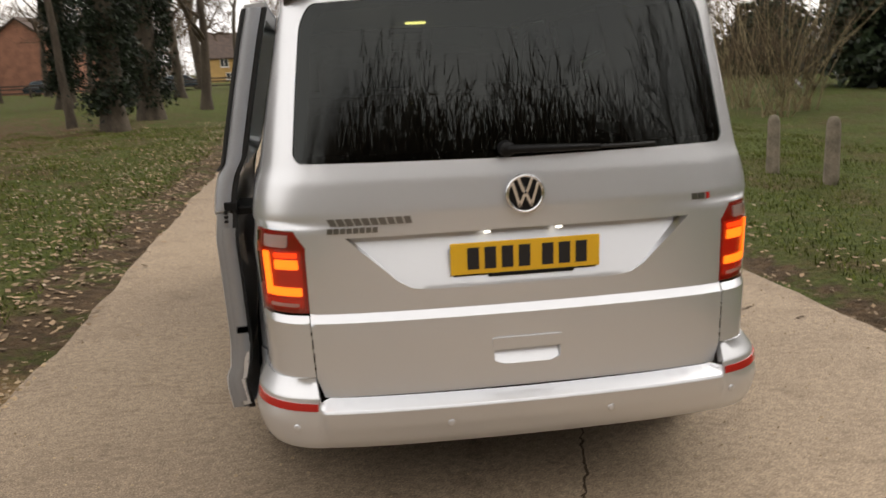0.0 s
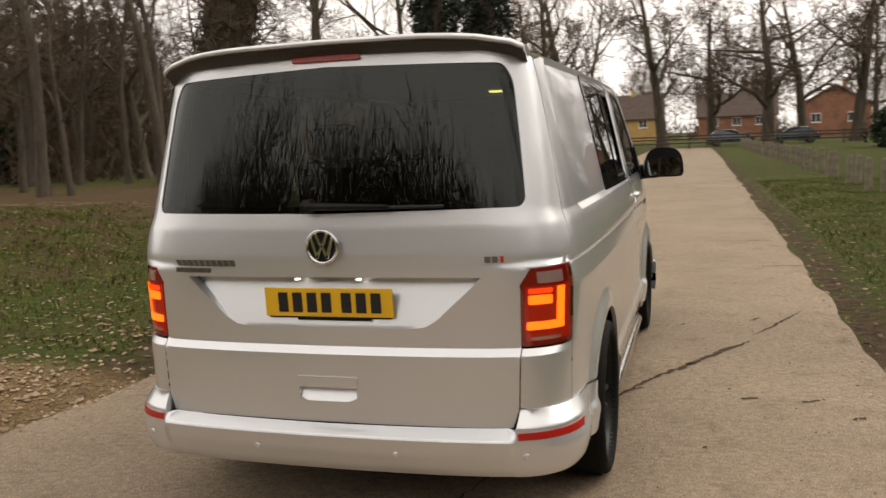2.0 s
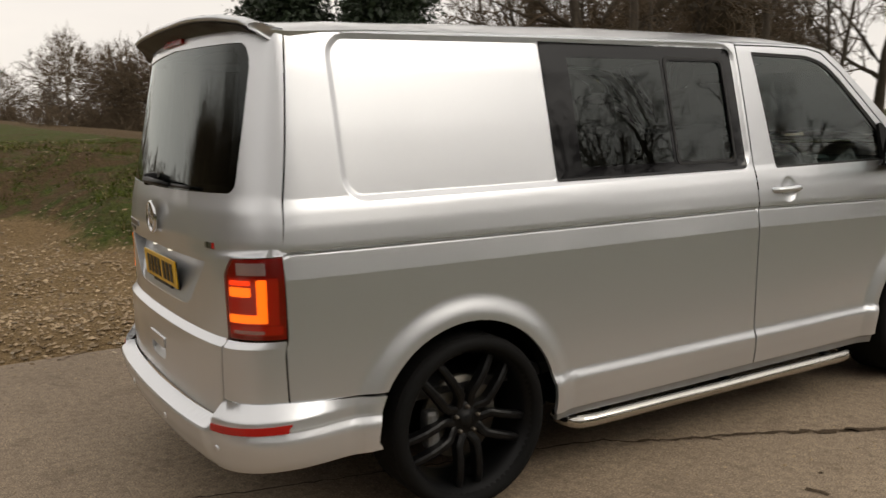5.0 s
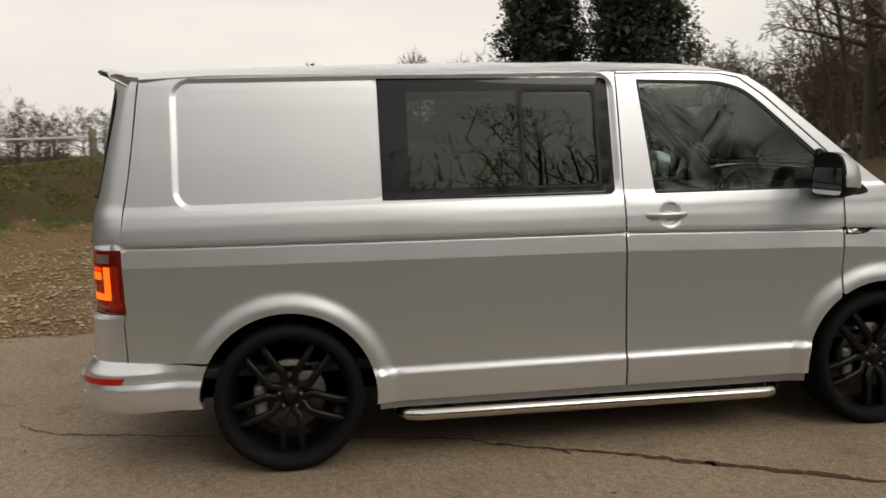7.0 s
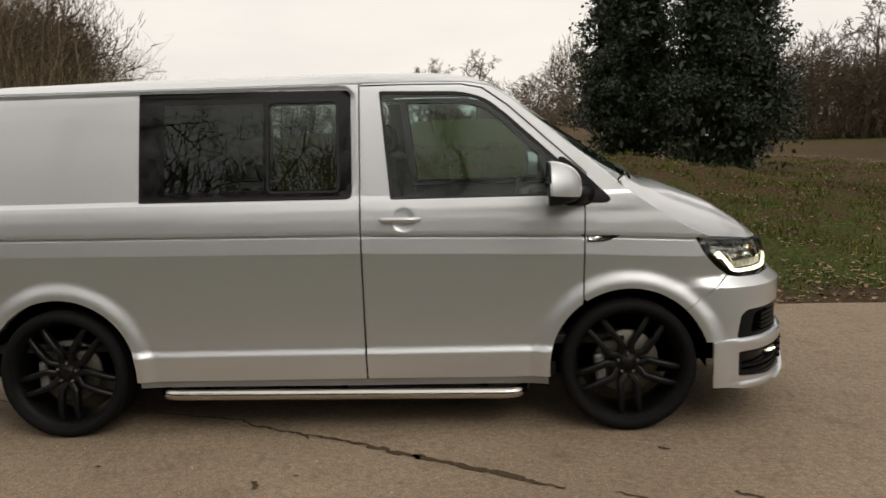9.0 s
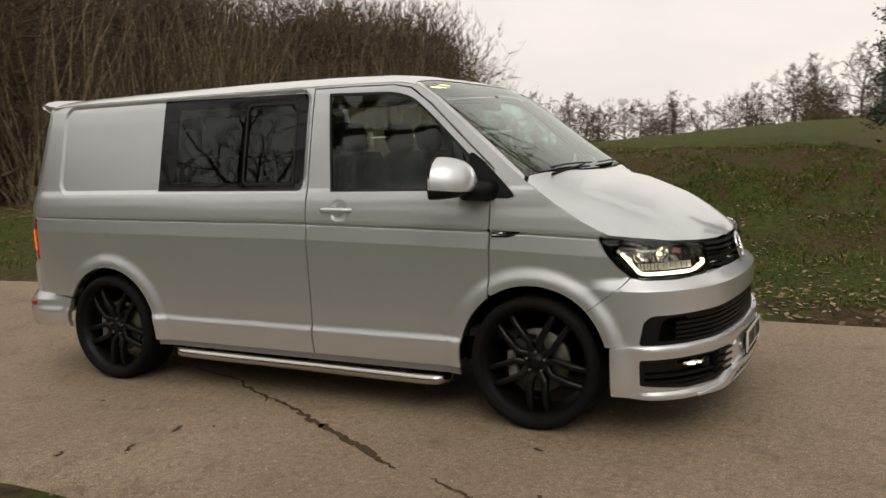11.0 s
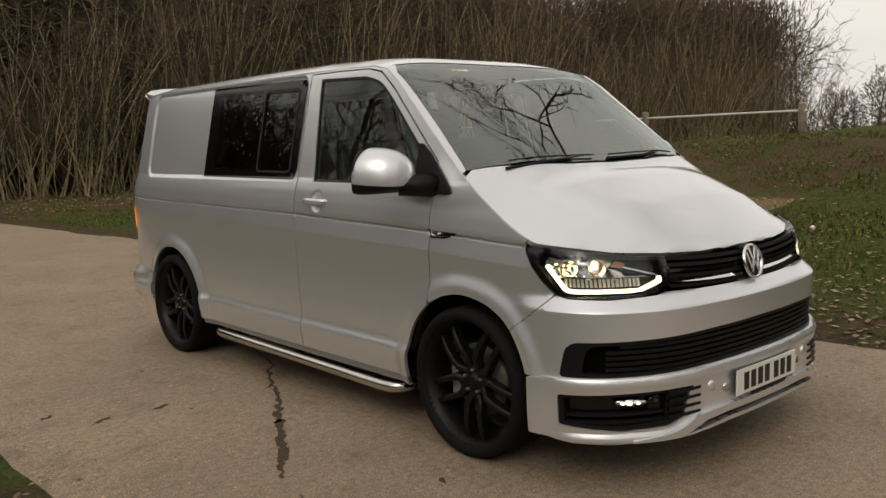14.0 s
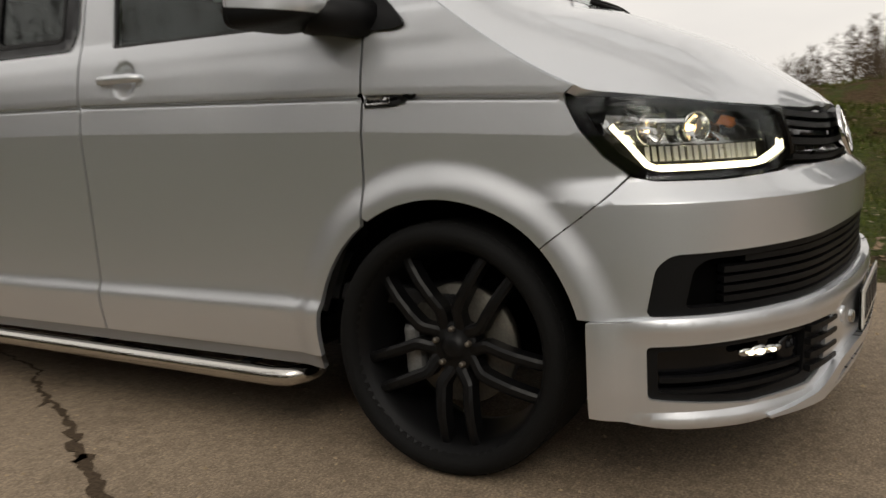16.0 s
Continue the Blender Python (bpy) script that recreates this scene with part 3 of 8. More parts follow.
def wood(seed, trees, twigs, thick, label, crown=.62):
    """A stand of bare trees in one mass: stems, limbs and rounded crowns of fine twigs. trees: rows of x, y, height, crown radius."""
    g = np.random.RandomState(seed)
    t = np.asarray(trees, float)
    n = len(t)
    z0 = land(t[:, 0], t[:, 1]) - .2
    foot = np.stack([t[:, 0], t[:, 1], z0], 1)
    head = foot + np.stack([g.normal(0, .05, n) * t[:, 2], g.normal(0, .05, n) * t[:, 2], .80 * t[:, 2]], 1)
    rad = .007 * t[:, 2] * g.uniform(.8, 1.5, n)
    P0, P1, R0 = [foot], [foot + (head - foot) * 1.3], [rad]

    def inside(k, lo, hi):
        u = g.normal(0, 1, (len(k), 3))
        u /= np.linalg.norm(u, axis=1)[:, None]
        size = np.stack([t[k, 3], t[k, 3], t[k, 2] * .40], 1)
        c = foot[k] + (head[k] - foot[k]) * .6 + np.stack([0 * k, 0 * k, t[k, 2] * (crown - .48)], 1)
        return c + u * size * g.uniform(lo, hi, len(k))[:, None], u

    k = np.repeat(np.arange(n), 9)
    tip, _ = inside(k, .55, .85)
    root = foot[k] + (head[k] - foot[k]) * g.uniform(.30, .8, len(k))[:, None]
    tip[:, 2] = np.maximum(tip[:, 2], root[:, 2] + .3)
    P0.append(root), P1.append(tip), R0.append(rad[k] * .5)
    k = np.repeat(np.arange(n), twigs)
    p, u = inside(k, .35, .98)
    d = u * .8 + g.normal(0, .45, u.shape) + np.array([0, 0, .55])
    d /= np.linalg.norm(d, axis=1)[:, None]
    ln = t[k, 2] * g.uniform(.05, .13, len(k))
    P0.append(p), P1.append(p + d * ln[:, None]), R0.append(thick * g.uniform(.8, 1.5, len(k)))
    # undergrowth between the stems
    k = np.repeat(np.arange(n), twigs // 3)
    a, q = g.uniform(0, 2 * math.pi, len(k)), 3.2 * np.sqrt(g.uniform(0, 1, len(k)))
    low = foot[k] + np.stack([q * np.cos(a), q * np.sin(a), t[k, 2] * g.uniform(0, .22, len(k))], 1)
    P0.append(low), P1.append(low + np.stack([g.normal(0, .6, len(k)), g.normal(0, .6, len(k)), g.uniform(.4, 1.8, len(k))], 1))
    R0.append(np.full(len(k), thick * 1.8))
    v, f = rods(np.concatenate(P0), np.concatenate(P1), np.concatenate(R0))
    return tagged(raw("woodland", v.tolist(), f.tolist(), TWIG), label, "woods", kind="stuff")


def leaf_cloud(r, centres, radius, count, size, flat=.6):
    """Many small leaf quads in clumps."""
    v, f = [], []
    for _ in range(count):
        c = r.choice(centres)
        p = np.array(c) + np.array([r.gauss(0, 1), r.gauss(0, 1), r.gauss(0, flat)]) * radius
        a = np.array([r.gauss(0, 1) for _ in range(3)])
        a /= np.linalg.norm(a)
        b = np.cross(a, [r.gauss(0, 1) for _ in range(3)])
        b /= max(np.linalg.norm(b), 1e-6)
        s = size * r.uniform(.6, 1.4)
        i = len(v)
        v += [tuple(p - a * s), tuple(p + b * s * .45), tuple(p + a * s), tuple(p - b * s * .45)]
        f.append((i, i + 1, i + 2, i + 3))
    return v, f




def plant(proto, x, y, turn, scale=1.0, tilt=(0, 0), drop=.05):
    o = copy_thing(proto, pose(x, y, LANDZ(x, y) - drop, tilt[0], tilt[1], turn))
    o.scale = (scale, scale, scale)
    return o


oak = [make_tree(11, 12.5, .30, (10, 8, 6, 3), "tall bare spreading tree on the grass", spread=1.0, clear=.22, lift=.03),
       make_tree(12, 14, .27, (11, 8, 6, 3), "tall bare tree with fine upright twigs", spread=.75, clear=.25, lift=.08),
       make_tree(13, 11, .34, (10, 8, 6, 3), "broad bare tree with heavy limbs", spread=1.15, clear=.18, lift=.01)]
far_oak = [make_tree(14, 12.5, .32, (12, 8, 6), "tall bare tree standing far off", spread=1.0, clear=.22, lift=.03, thin=.015),
           make_tree(15, 13, .30, (12, 8, 6), "far bare tree with a rounded crown", spread=.85, clear=.25, lift=.06, thin=.015)]
park = [make_tree(16, 13, .50, (10, 9, 8, 4), "large bare park tree with crooked spreading limbs", spread=1.25, clear=.16, lift=.03, thin=.019),
        make_tree(17, 14, .46, (10, 9, 8, 4), "large bare park tree with a wide twiggy crown", spread=1.1, clear=.2, lift=.04, thin=.019)]
distant = [make_tree(18, 9.5, .30, (12, 8, 6), "small round-headed bare tree on the skyline", spread=1.25, clear=.18, lift=.05, thin=.032),
           make_tree(19, 10.5, .30, (12, 8, 6), "round-headed bare tree on the skyline", spread=1.1, clear=.22, lift=.06, thin=.032)]
slim = [make_tree(21, 13, .15, (14, 6, 4), "slim bare woodland tree", spread=.6, clear=.35, lift=.08, thin=.011),
        make_tree(22, 15, .19, (15, 6, 4), "tall straight bare woodland tree", spread=.55, clear=.4, lift=.1, thin=.011),
        make_tree(23, 11, .13, (14, 6, 5), "slim bare tree with many twigs", spread=.7, clear=.25, lift=.06, thin=.011)]
for k, p in enumerate(oak + slim + far_oak + park + distant):
    p.matrix_basis = pose(*((15.5, 38.0), (13.5, 31.0), (18.5, 37.5), (-8.4, 25.6), (-26.0, 33.0), (-21.5, 23.5), (26.0, 58.0), (-34.0, 72.0), (7.2, 78.5), (-10.6, 79.0), (-172.0, 15.0), (-168.0, -8.0))[k], -.05, 0, 0, 40 * k)
    if p in park:
        p.scale = (1.22, 1.22, 1.22)


def make_thicket(seed, n, height, label):
    """A clump of thin stems that fan out from one stool, with side twigs."""
    r = random.Random(seed)
    g = empty("coppice_clump")
    tagged(g, label, "shrub", group="coppice clumps")
    stems, twigs = [], []
    for i in range(n):
        az, out = r.uniform(0, 2 * math.pi), r.uniform(.08, .62)
        p = (r.gauss(0, .35), r.gauss(0, .35), -.1)
        st = limb(r, p, (math.cos(az) * out, math.sin(az) * out, 1), height * r.uniform(.6, 1.1), r.uniform(.015, .036), .005, 8, .085, .016)
        stems.append(st)
        for k in range(10):
            t = r.uniform(.2, 1.0) * 7.9
            j = int(t)
            p = st[0][j] + (st[0][j + 1] - st[0][j]) * (t - j)
            a2 = r.uniform(0, 2 * math.pi)
            tw = limb(r, p, (math.cos(a2) * .8, math.sin(a2) * .8, r.uniform(.3, 1.2)), height * r.uniform(.10, .22), .010, .005, 2, .18, .03)
            twigs.append(tw)
            for _ in range(2):
                q = tw[0][r.randint(1, 2)]
                twigs.append(limb(r, q, (r.gauss(0, 1), r.gauss(0, 1), r.uniform(.1, 1)), height * .07, .006, .004, 1, .2, .02))
    v, f = tubes_mesh(stems, lambda rad: 5)
    tagged(raw("stem_mass", v, f, TWIG_PALE, g, smooth=True), kind="stuff")
    v, f = tubes_mesh(twigs, lambda rad: 3)
    tagged(raw("twig_mass", v, f, TWIG, g), kind="stuff")
    return g


thick = [make_thicket(31, 30, 7.5, "clump of pale bare coppice stems"), make_thicket(32, 32, 9.0, "tall clump of bare coppice stems"), make_thicket(33, 26, 6.0, "low clump of bare arching stems")]
for k, p in enumerate(thick):
    p.matrix_basis = pose(*((-7.5, -22.5), (-11.0, -22.0), (-3.6, -21.5))[k], 0, 0, 0, 50 * k)

# woodland behind: coppice edge, then taller trees
r = random.Random(77)
for i in range(34):
    t = i / 33
    x = 12 - 78 * t + r.uniform(-1, 1)
    y = -21.5 - 7.5 * max(0, t - .2) + r.uniform(-1.5, .6) - (3.0 if x > 2 else 0)
    plant(thick[i % 3], x, y, r.uniform(0, 360), r.uniform(.85, 1.25) * (.62 if x > -5 else 1))
for i in range(16):
    t = (i + .5) / 16
    x = 14 - 82 * t + r.uniform(-1.5, 1.5)
    plant(thick[(i + 1) % 2], x, -25.5 - 8.5 * max(0, t - .2) + r.uniform(-1.2, 1.2), r.uniform(0, 360), r.uniform(1.0, 1.4) * (.62 if x > -5 else 1))
for i in range(48):
    t = r.random()
    x, y = 40 - 112 * t + r.uniform(-1, 1), -27 - 9 * max(0, t - .35) - r.uniform(0, 14)
    s = r.uniform(.85, 1.25)
    plant(slim[i % 3], x, y, r.uniform(0, 360), s if x < -24 else min(s, (1.4 + (.29 if x > -12 else .40) * math.hypot(x, y)) / 15))
for i in range(9):
    t = (i + .5) / 9
    plant(far_oak[i % 2], 30 - 100 * t, -32 - 9 * t - r.uniform(0, 8), r.uniform(0, 360), r.uniform(.78, .92) if t > .55 else .9)

# the wood's depth: rounded bare crowns in one mass, taller away from the road, ending at the field
rw = np.random.RandomState(78)
stand = []
for i in range(400):
    u = rw.uniform(0, 1)
    if i < 190:
        x, y = 32 - 56 * u, -27 - rw.uniform(0, 12)
        h = min(rw.uniform(9, 14), 1.2 + .41 * math.hypot(x, y + 1)) * rw.uniform(.82, 1.0)
    else:
        x = -22 - 50 * u if i < 340 else -56 - 17 * u
        y = float(np.interp(x, [-72, -60, -45, -22], [-30.5, -31, -32, -27.5])) - rw.uniform(0, 14)
        h = rw.uniform(11.5, 15.5)
    stand.append((x, y, h, h * rw.uniform(.17, .27)))
for i in range(95):
    x, h = rw.uniform(-19, 17), rw.uniform(10, 13.2)
    stand.append((x, -24.5 - rw.uniform(0, 9) - (3 if x > 2 else 0), h, h * rw.uniform(.28, .38)))
wood(78, stand, 240, .036, "dense brown mass of bare woodland trees")
stand = []
while len(stand) < 300:
    x, y = rw.uniform(-112, -24), rw.uniform(10, 98)
    far_az, far = math.degrees(math.atan2(y - 2, x - 5)), math.hypot(x - 5, y - 2)
    if (far_az > 149 and not 86 < far < 108) or x > -.62 * (y + 4) - 3 or math.hypot(x, y) < 44:
        continue
    if far_az < 149 and rw.uniform() > (math.hypot(x, y) - 25) / 60:
        continue
    h = rw.uniform(8, 13.5) * (.8 if far_az > 149 else 1)
    stand.append((x, y, h, h * rw.uniform(.2, .3)))
while len(stand) < 330:
    x, y, h = rw.uniform(-56, -18), rw.uniform(36, 72), rw.uniform(8, 12.5)
    if x < -.56 * (y + 4) - 3 and math.hypot(x + 12, y - 5) > 17:
        stand.append((x, y, h, h * rw.uniform(.2, .3)))
for i in range(70):
    a, d, h = radians(rw.uniform(138, 172)), rw.uniform(84, 106), rw.uniform(7.5, 10.5)
    stand.append((5 + d * math.cos(a), 2 + d * math.sin(a), h, h * rw.uniform(.25, .35)))
wood(79, stand, 230, .038, "brown bare woodland across the field")
stand = [(x, y, h, h * q) for x, y, h, q in zip(rw.uniform(-75, 75, 90), rw.uniform(142, 165, 90), rw.uniform(10, 17, 90), rw.uniform(.24, .36, 90))]
wood(80, stand, 260, .05, "bare trees beyond the houses")

# trees ahead on the passenger side: woodland on leaf litter, ivy trunks by the road
for x, y, k, s in ((-24.3, 33.4, 1, 1.25), (-30, 47, 0, 1.2), (-29.1, 33.1, 2, 1.3), (-22.2, 22.8, 1, 1.2), (-48, 66, 0, 1.3), (-35, 40, 1, 1.3), (-27, 27, 0, 1.1), (-33, 26, 2, 1.3), (-19, 41, 1, 1.2), (-40, 52, 2, 1.4),
                   (-38, 30, 1, 1.3), (-45, 40, 0, 1.3), (-16, 55, 1, 1.1), (-50, 36, 2, 1.4), (-22, 60, 0, 1.2), (-5.2, 52.0, 1, .9)):
    plant(slim[k], x, y, r.uniform(0, 360), s)
for x, y, k, s in ((-5.3, 35, 0, .8), (-8.9, 52.8, 2, 1.0), (-14, 62, 1, 1.0), (16, 79, 1, 1.1), (24, 84, 2, 1.2), (-24, 78, 0, 1.0), (-18.5, 71, 2, .9)):
    plant(oak[k] if y < 60 else far_oak[k % 2], x, y, r.uniform(0, 360), s)
for x, y, k, s in ((14.4, 79, 1, 1.25), (18.0, 61, 0, 1.0), (-1.9, 79, 1, 1.2), (11.5, 92, 1, 1.2), (2.6, 90, 0, 1.1), (-16, 66, 0, .9), (-24, 52, 0, 1.0), (-34, 58, 1, 1.0), (-30, 40, 1, .9), (28, 66, 1, 1.0), (-32.5, 33.7, 0, 1.0), (-28.7, 25.7, 1, .95), (-40.5, 32, 0, 1.05), (-38, 46, 1, 1.05)):
    plant(park[k], x, y, r.uniform(0, 360), s)
for i in range(7):
    plant(far_oak[i % 2], -64 + 3.0 * i + r.uniform(-1, 1), 66 - 3 * i + r.uniform(-4, 4), r.uniform(0, 360), r.uniform(.95, 1.15))
for i in range(7):
    a = radians(149 + 2.6 * i + r.uniform(-.8, .8))
    plant(distant[i % 2], 5 + 88 * math.cos(a), 2 + 88 * math.sin(a), r.uniform(0, 360), r.uniform(.85, 1.1))
plant(distant[1], 5.2 - 140 * .9925, 1.2 + 140 * .122, 60, 1.35)
plant(slim[1], -21.6, 29.6, 30, 1.35, (0, -6))
plant(slim[2], -29.6, 46.2, 80, 1.35)
# driver's side
for x, y, k, s in ((17, -22, 2, 1.0), (22, 46, 1, 1.0), (26, 36, 0, 1.1), (11.5, 22, 1, .9), (30, 28, 2, 1.1), (20, 60, 0, 1.1), (34, 52, 1, 1.2), (34, -9, 0, 1.1), (33, 3, 2, 1.0), (27, -14, 1, 1.0), (30, 15, 1, .95), (38, -4, 0, 1.2), (22, -27, 1, 1.1)):
    plant(oak[k] if math.hypot(x, y) < 27 else far_oak[k % 2], x, y, r.uniform(0, 360), s)

# the row across the green on the driver's side
for i in range(8):
    plant(far_oak[i % 2], 24.5 + r.uniform(-2, 2), -14 + 5.4 * i + r.uniform(-1, 1), r.uniform(0, 360), r.uniform(.85, 1.0))
stand = []
for i in range(120):
    h = rw.uniform(9.5, 13)
    stand.append((rw.uniform(23, 38), rw.uniform(-26, 20), h, h * rw.uniform(.24, .34)))
wood(81, stand, 200, .03, "bare trees beyond the green behind the posts")

# the great tree by the driver's side verge and the overhanging crown: seen in the van's glass and paint
near_tree = [make_tree(24, 12.5, .36, (11, 9, 7, 4), "great bare spreading tree near the road", spread=1.05, clear=.17, lift=.04, thin=.0075),
             make_tree(25, 11.5, .30, (11, 9, 7, 4), "bare spreading tree with fine upward twigs", spread=.85, clear=.2, lift=.07, thin=.0075)]
near_tree[0].matrix_basis = pose(10.2, -6.4, LANDZ(10.2, -6.4) - .05, 0, 0, 35)
near_tree[1].matrix_basis = pose(15.6, -11.5, LANDZ(15.6, -11.5) - .05, 0, 0, 200)
for x, y, turn, q in ((20.5, 8.5, 70, 1.0), (21.5, 15.5, 160, .92), (18.5, 21, 250, .95)):
    plant(near_tree[1], x, y, turn, q)

# ivy-clad trunks
def ivy_tree(x, y, h, r0, ivy_h, seed, lean=(0, 0), bare=1.0):
    g = empty("ivy_clad_tree", None, pose(x, y, LANDZ(x, y) - .05))
    tagged(g, "tall tree trunk wrapped in dark ivy", "tree", group="ivy-clad trees")
    lv = tree_branches(seed, h, r0, (9, 6, 5), spread=.9, clear=.5, lean=lean)
    v, f = tubes_mesh(lv[0] + lv[1], side_count)
    raw("trunk", v, f, BARK, g, smooth=True)
    v, f = tubes_mesh([b for l in lv[2:] for b in l], side_count)
    raw("crown", v, f, TWIG, g)
    rr = random.Random(seed)
    pts = lv[0][0][0]
    cs = []
    for _ in range(420):
        z = rr.uniform(bare, ivy_h)
        k = min(int((z + .3) / h * 12), 11)
        p = pts[k] + (pts[k + 1] - pts[k]) * ((z + .3) / h * 12 - k)
        a = rr.uniform(0, 2 * math.pi)
        rad = r0 * rr.uniform(1.0, 2.1)
        cs.append(tuple(p + np.array([math.cos(a) * rad, math.sin(a) * rad, 0])))
    v, f = leaf_cloud(rr, cs, .13, 13000, .085, 1.5)
    raw("ivy", v, f, IVY, g, "dark green ivy leaves")
    return g


ivy_tree(-6.4, 22.4, 14, .36, 12.5, 41, bare=.7)
ivy_tree(-6.3, 27.6, 15, .42, 13.0, 42, bare=.7)
ivy_tree(-13.2, 42.6, 13, .4, 9, 43)
ivy_tree(-10.3, 44.7, 13, .42, 10, 44)
ivy_tree(17.6, 37.2, 13, .40, 6, 45)

# big leaning tree with a scraped butt and a sleeve of dead creeper
lean = empty("leaning_tree", None, pose(-7.6, 9.95, LANDZ(-7.6, 9.95) - .08))
tagged(lean, "thick leaning tree, bare scraped butt under dead creeper", "tree")
lvv = tree_branches(51, 11, .42, (8, 7, 5), spread=1.0, clear=.35, lean=(.22, .02))
v, f = tubes_mesh([(lvv[0][0][0][:4], lvv[0][0][1][:4])], lambda rad: 14)
raw("butt", v, f, BARK_PALE, lean, "pale scraped lower trunk", smooth=True)
v, f = tubes_mesh([(lvv[0][0][0][3:], lvv[0][0][1][3:])] + lvv[1], side_count)
raw("trunk", v, f, BARK, lean, smooth=True)
v, f = tubes_mesh([b for l in lvv[2:] for b in l], side_count)
raw("crown", v, f, TWIG, lean)
# long limbs that reach out over the road
rl = random.Random(52)
reach, fork = [], lvv[0][0][0][8]
for tx, ty, tz in ((1.7, -8.9, 7.6), (.3, -8.5, 6.8), (3.3, -8.7, 8.4), (4.6, -7.4, 10.2)):
    d = np.array([tx, ty, tz]) - fork
    main = limb(rl, fork, d / np.linalg.norm(d), np.linalg.norm(d), .11, .025, 11, .11, 0)
    reach.append(main)
    level = [main]
    for count, size, r0 in ((13, .26, .026), (7, .42, .012), (5, .45, .006)):
        out = []
        for pts, rad in level:
            own = sum(np.linalg.norm(b - a) for a, b in zip(pts, pts[1:]))
            for _ in range(count):
                j = rl.randint(len(pts) // 2 if len(pts) > 6 else 1, len(pts) - 1)
                dd = (pts[j] - pts[j - 1])
                dd = dd / np.linalg.norm(dd) + np.array([rl.gauss(0, .7), rl.gauss(0, .7), rl.gauss(0, .5)])
                out.append(limb(rl, pts[j], dd / np.linalg.norm(dd), own * size * rl.uniform(.6, 1.2), r0, r0 * .4, 4, .24, .01))
        reach += out
        level = out
v, f = tubes_mesh(reach, side_count)
raw("limb", v, f, BARK, lean, "long bare limbs over the road")
rr = random.Random(6)
creep = []
tp = lvv[0][0][0]
for _ in range(2600):
    z = rr.uniform(2.2, 9.5)
    k = min(int((z + .3) / 11 * 12), 11)
    p = tp[k] + (tp[k + 1] - tp[k]) * ((z + .3) / 11 * 12 - k)
    a = rr.uniform(0, 2 * math.pi)
    rad = .50 * (1.0 - .035 * z)
    creep.append(limb(rr, p + np.array([math.cos(a) * rad, math.sin(a) * rad, 0]), (math.cos(a) * .5 + rr.gauss(0, .5), math.sin(a) * .5 + rr.gauss(0, .5), rr.gauss(0, .9)), rr.uniform(.2, .7), .014, .005, 3, .35, -.02))
core_p, core_r = [], []
for i in range(46):
    z = 2.2 + 7.6 * i / 45
    k = min(int((z + .3) / 11 * 12), 11)
    core_p.append(tp[k] + (tp[k + 1] - tp[k]) * ((z + .3) / 11 * 12 - k))
    core_r.append((.50 - .022 * z) * rr.uniform(.86, 1.12) * (.86 if i == 0 else 1))
v, f = tubes_mesh([(core_p, core_r)], lambda rad: 18)
v = [tuple(np.array(p) + np.array([rr.uniform(-.05, .05), rr.uniform(-.05, .05), rr.uniform(-.06, .06)])) for p in v]
raw("creeper_mat", v, f, BARK, lean, "thick brown mat of creeper")
v, f = tubes_mesh(creep, lambda rad: 3)
raw("creeper", v, f, TWIG, lean, "tangle of dead creeper stems")


# evergreens: dense dark holly
def evergreen(x, y, h, w, seed, leaf, name, label, category="tree", n=16000, size=.075):
    g = empty(name, None, pose(x, y, LANDZ(x, y) - .05))
    tagged(g, label, category, group="dark evergreens")
    rr = random.Random(seed)
    br = [limb(rr, (0, 0, 0), (0, 0, 1), h * .95, .16, .02, 10, .03, .02)]
    cs = []
    ragged = name == "holly_tree"
    for _ in range(240 if ragged else 170):
        t = rr.random() ** .8
        a = rr.uniform(0, 2 * math.pi)
        z = h * (.05 + .93 * t)
        rad = w * .5 * (min(1, t * 5 + .45)) * (1 - t ** (1.35 if ragged else 1.8)) ** (.85 if ragged else .75) * rr.uniform(.40 if ragged else .55, 1.2 if ragged else 1.05) + .05
        c = np.array([math.cos(a) * rad, math.sin(a) * rad, z + rr.uniform(-.15, .15)])
        cs.append(tuple(c))
        if _ % 3 == 0:
            p0 = np.array([0, 0, max(.1, z - rad * .6)])
            br.append(([p0, (p0 + c) / 2 + np.array([0, 0, .1]), c], [.03, .02, .008]))
    v, f = tubes_mesh(br, lambda rad: 5)
    raw("trunk", v, f, BARK, g, smooth=True)
    v, f = leaf_cloud(rr, cs, w * (.048 if ragged else .058), n, size, 1.0)
    inner = [(c[0] * .55, c[1] * .55, c[2] * .93) for c in cs]
    v2, f2 = leaf_cloud(rr, inner, w * .09, n // 3, size * 2.2, 1.2)
    k0 = len(v)
    raw("crown", v + v2, f + [tuple(i + k0 for i in q) for q in f2], leaf, g)
    return g


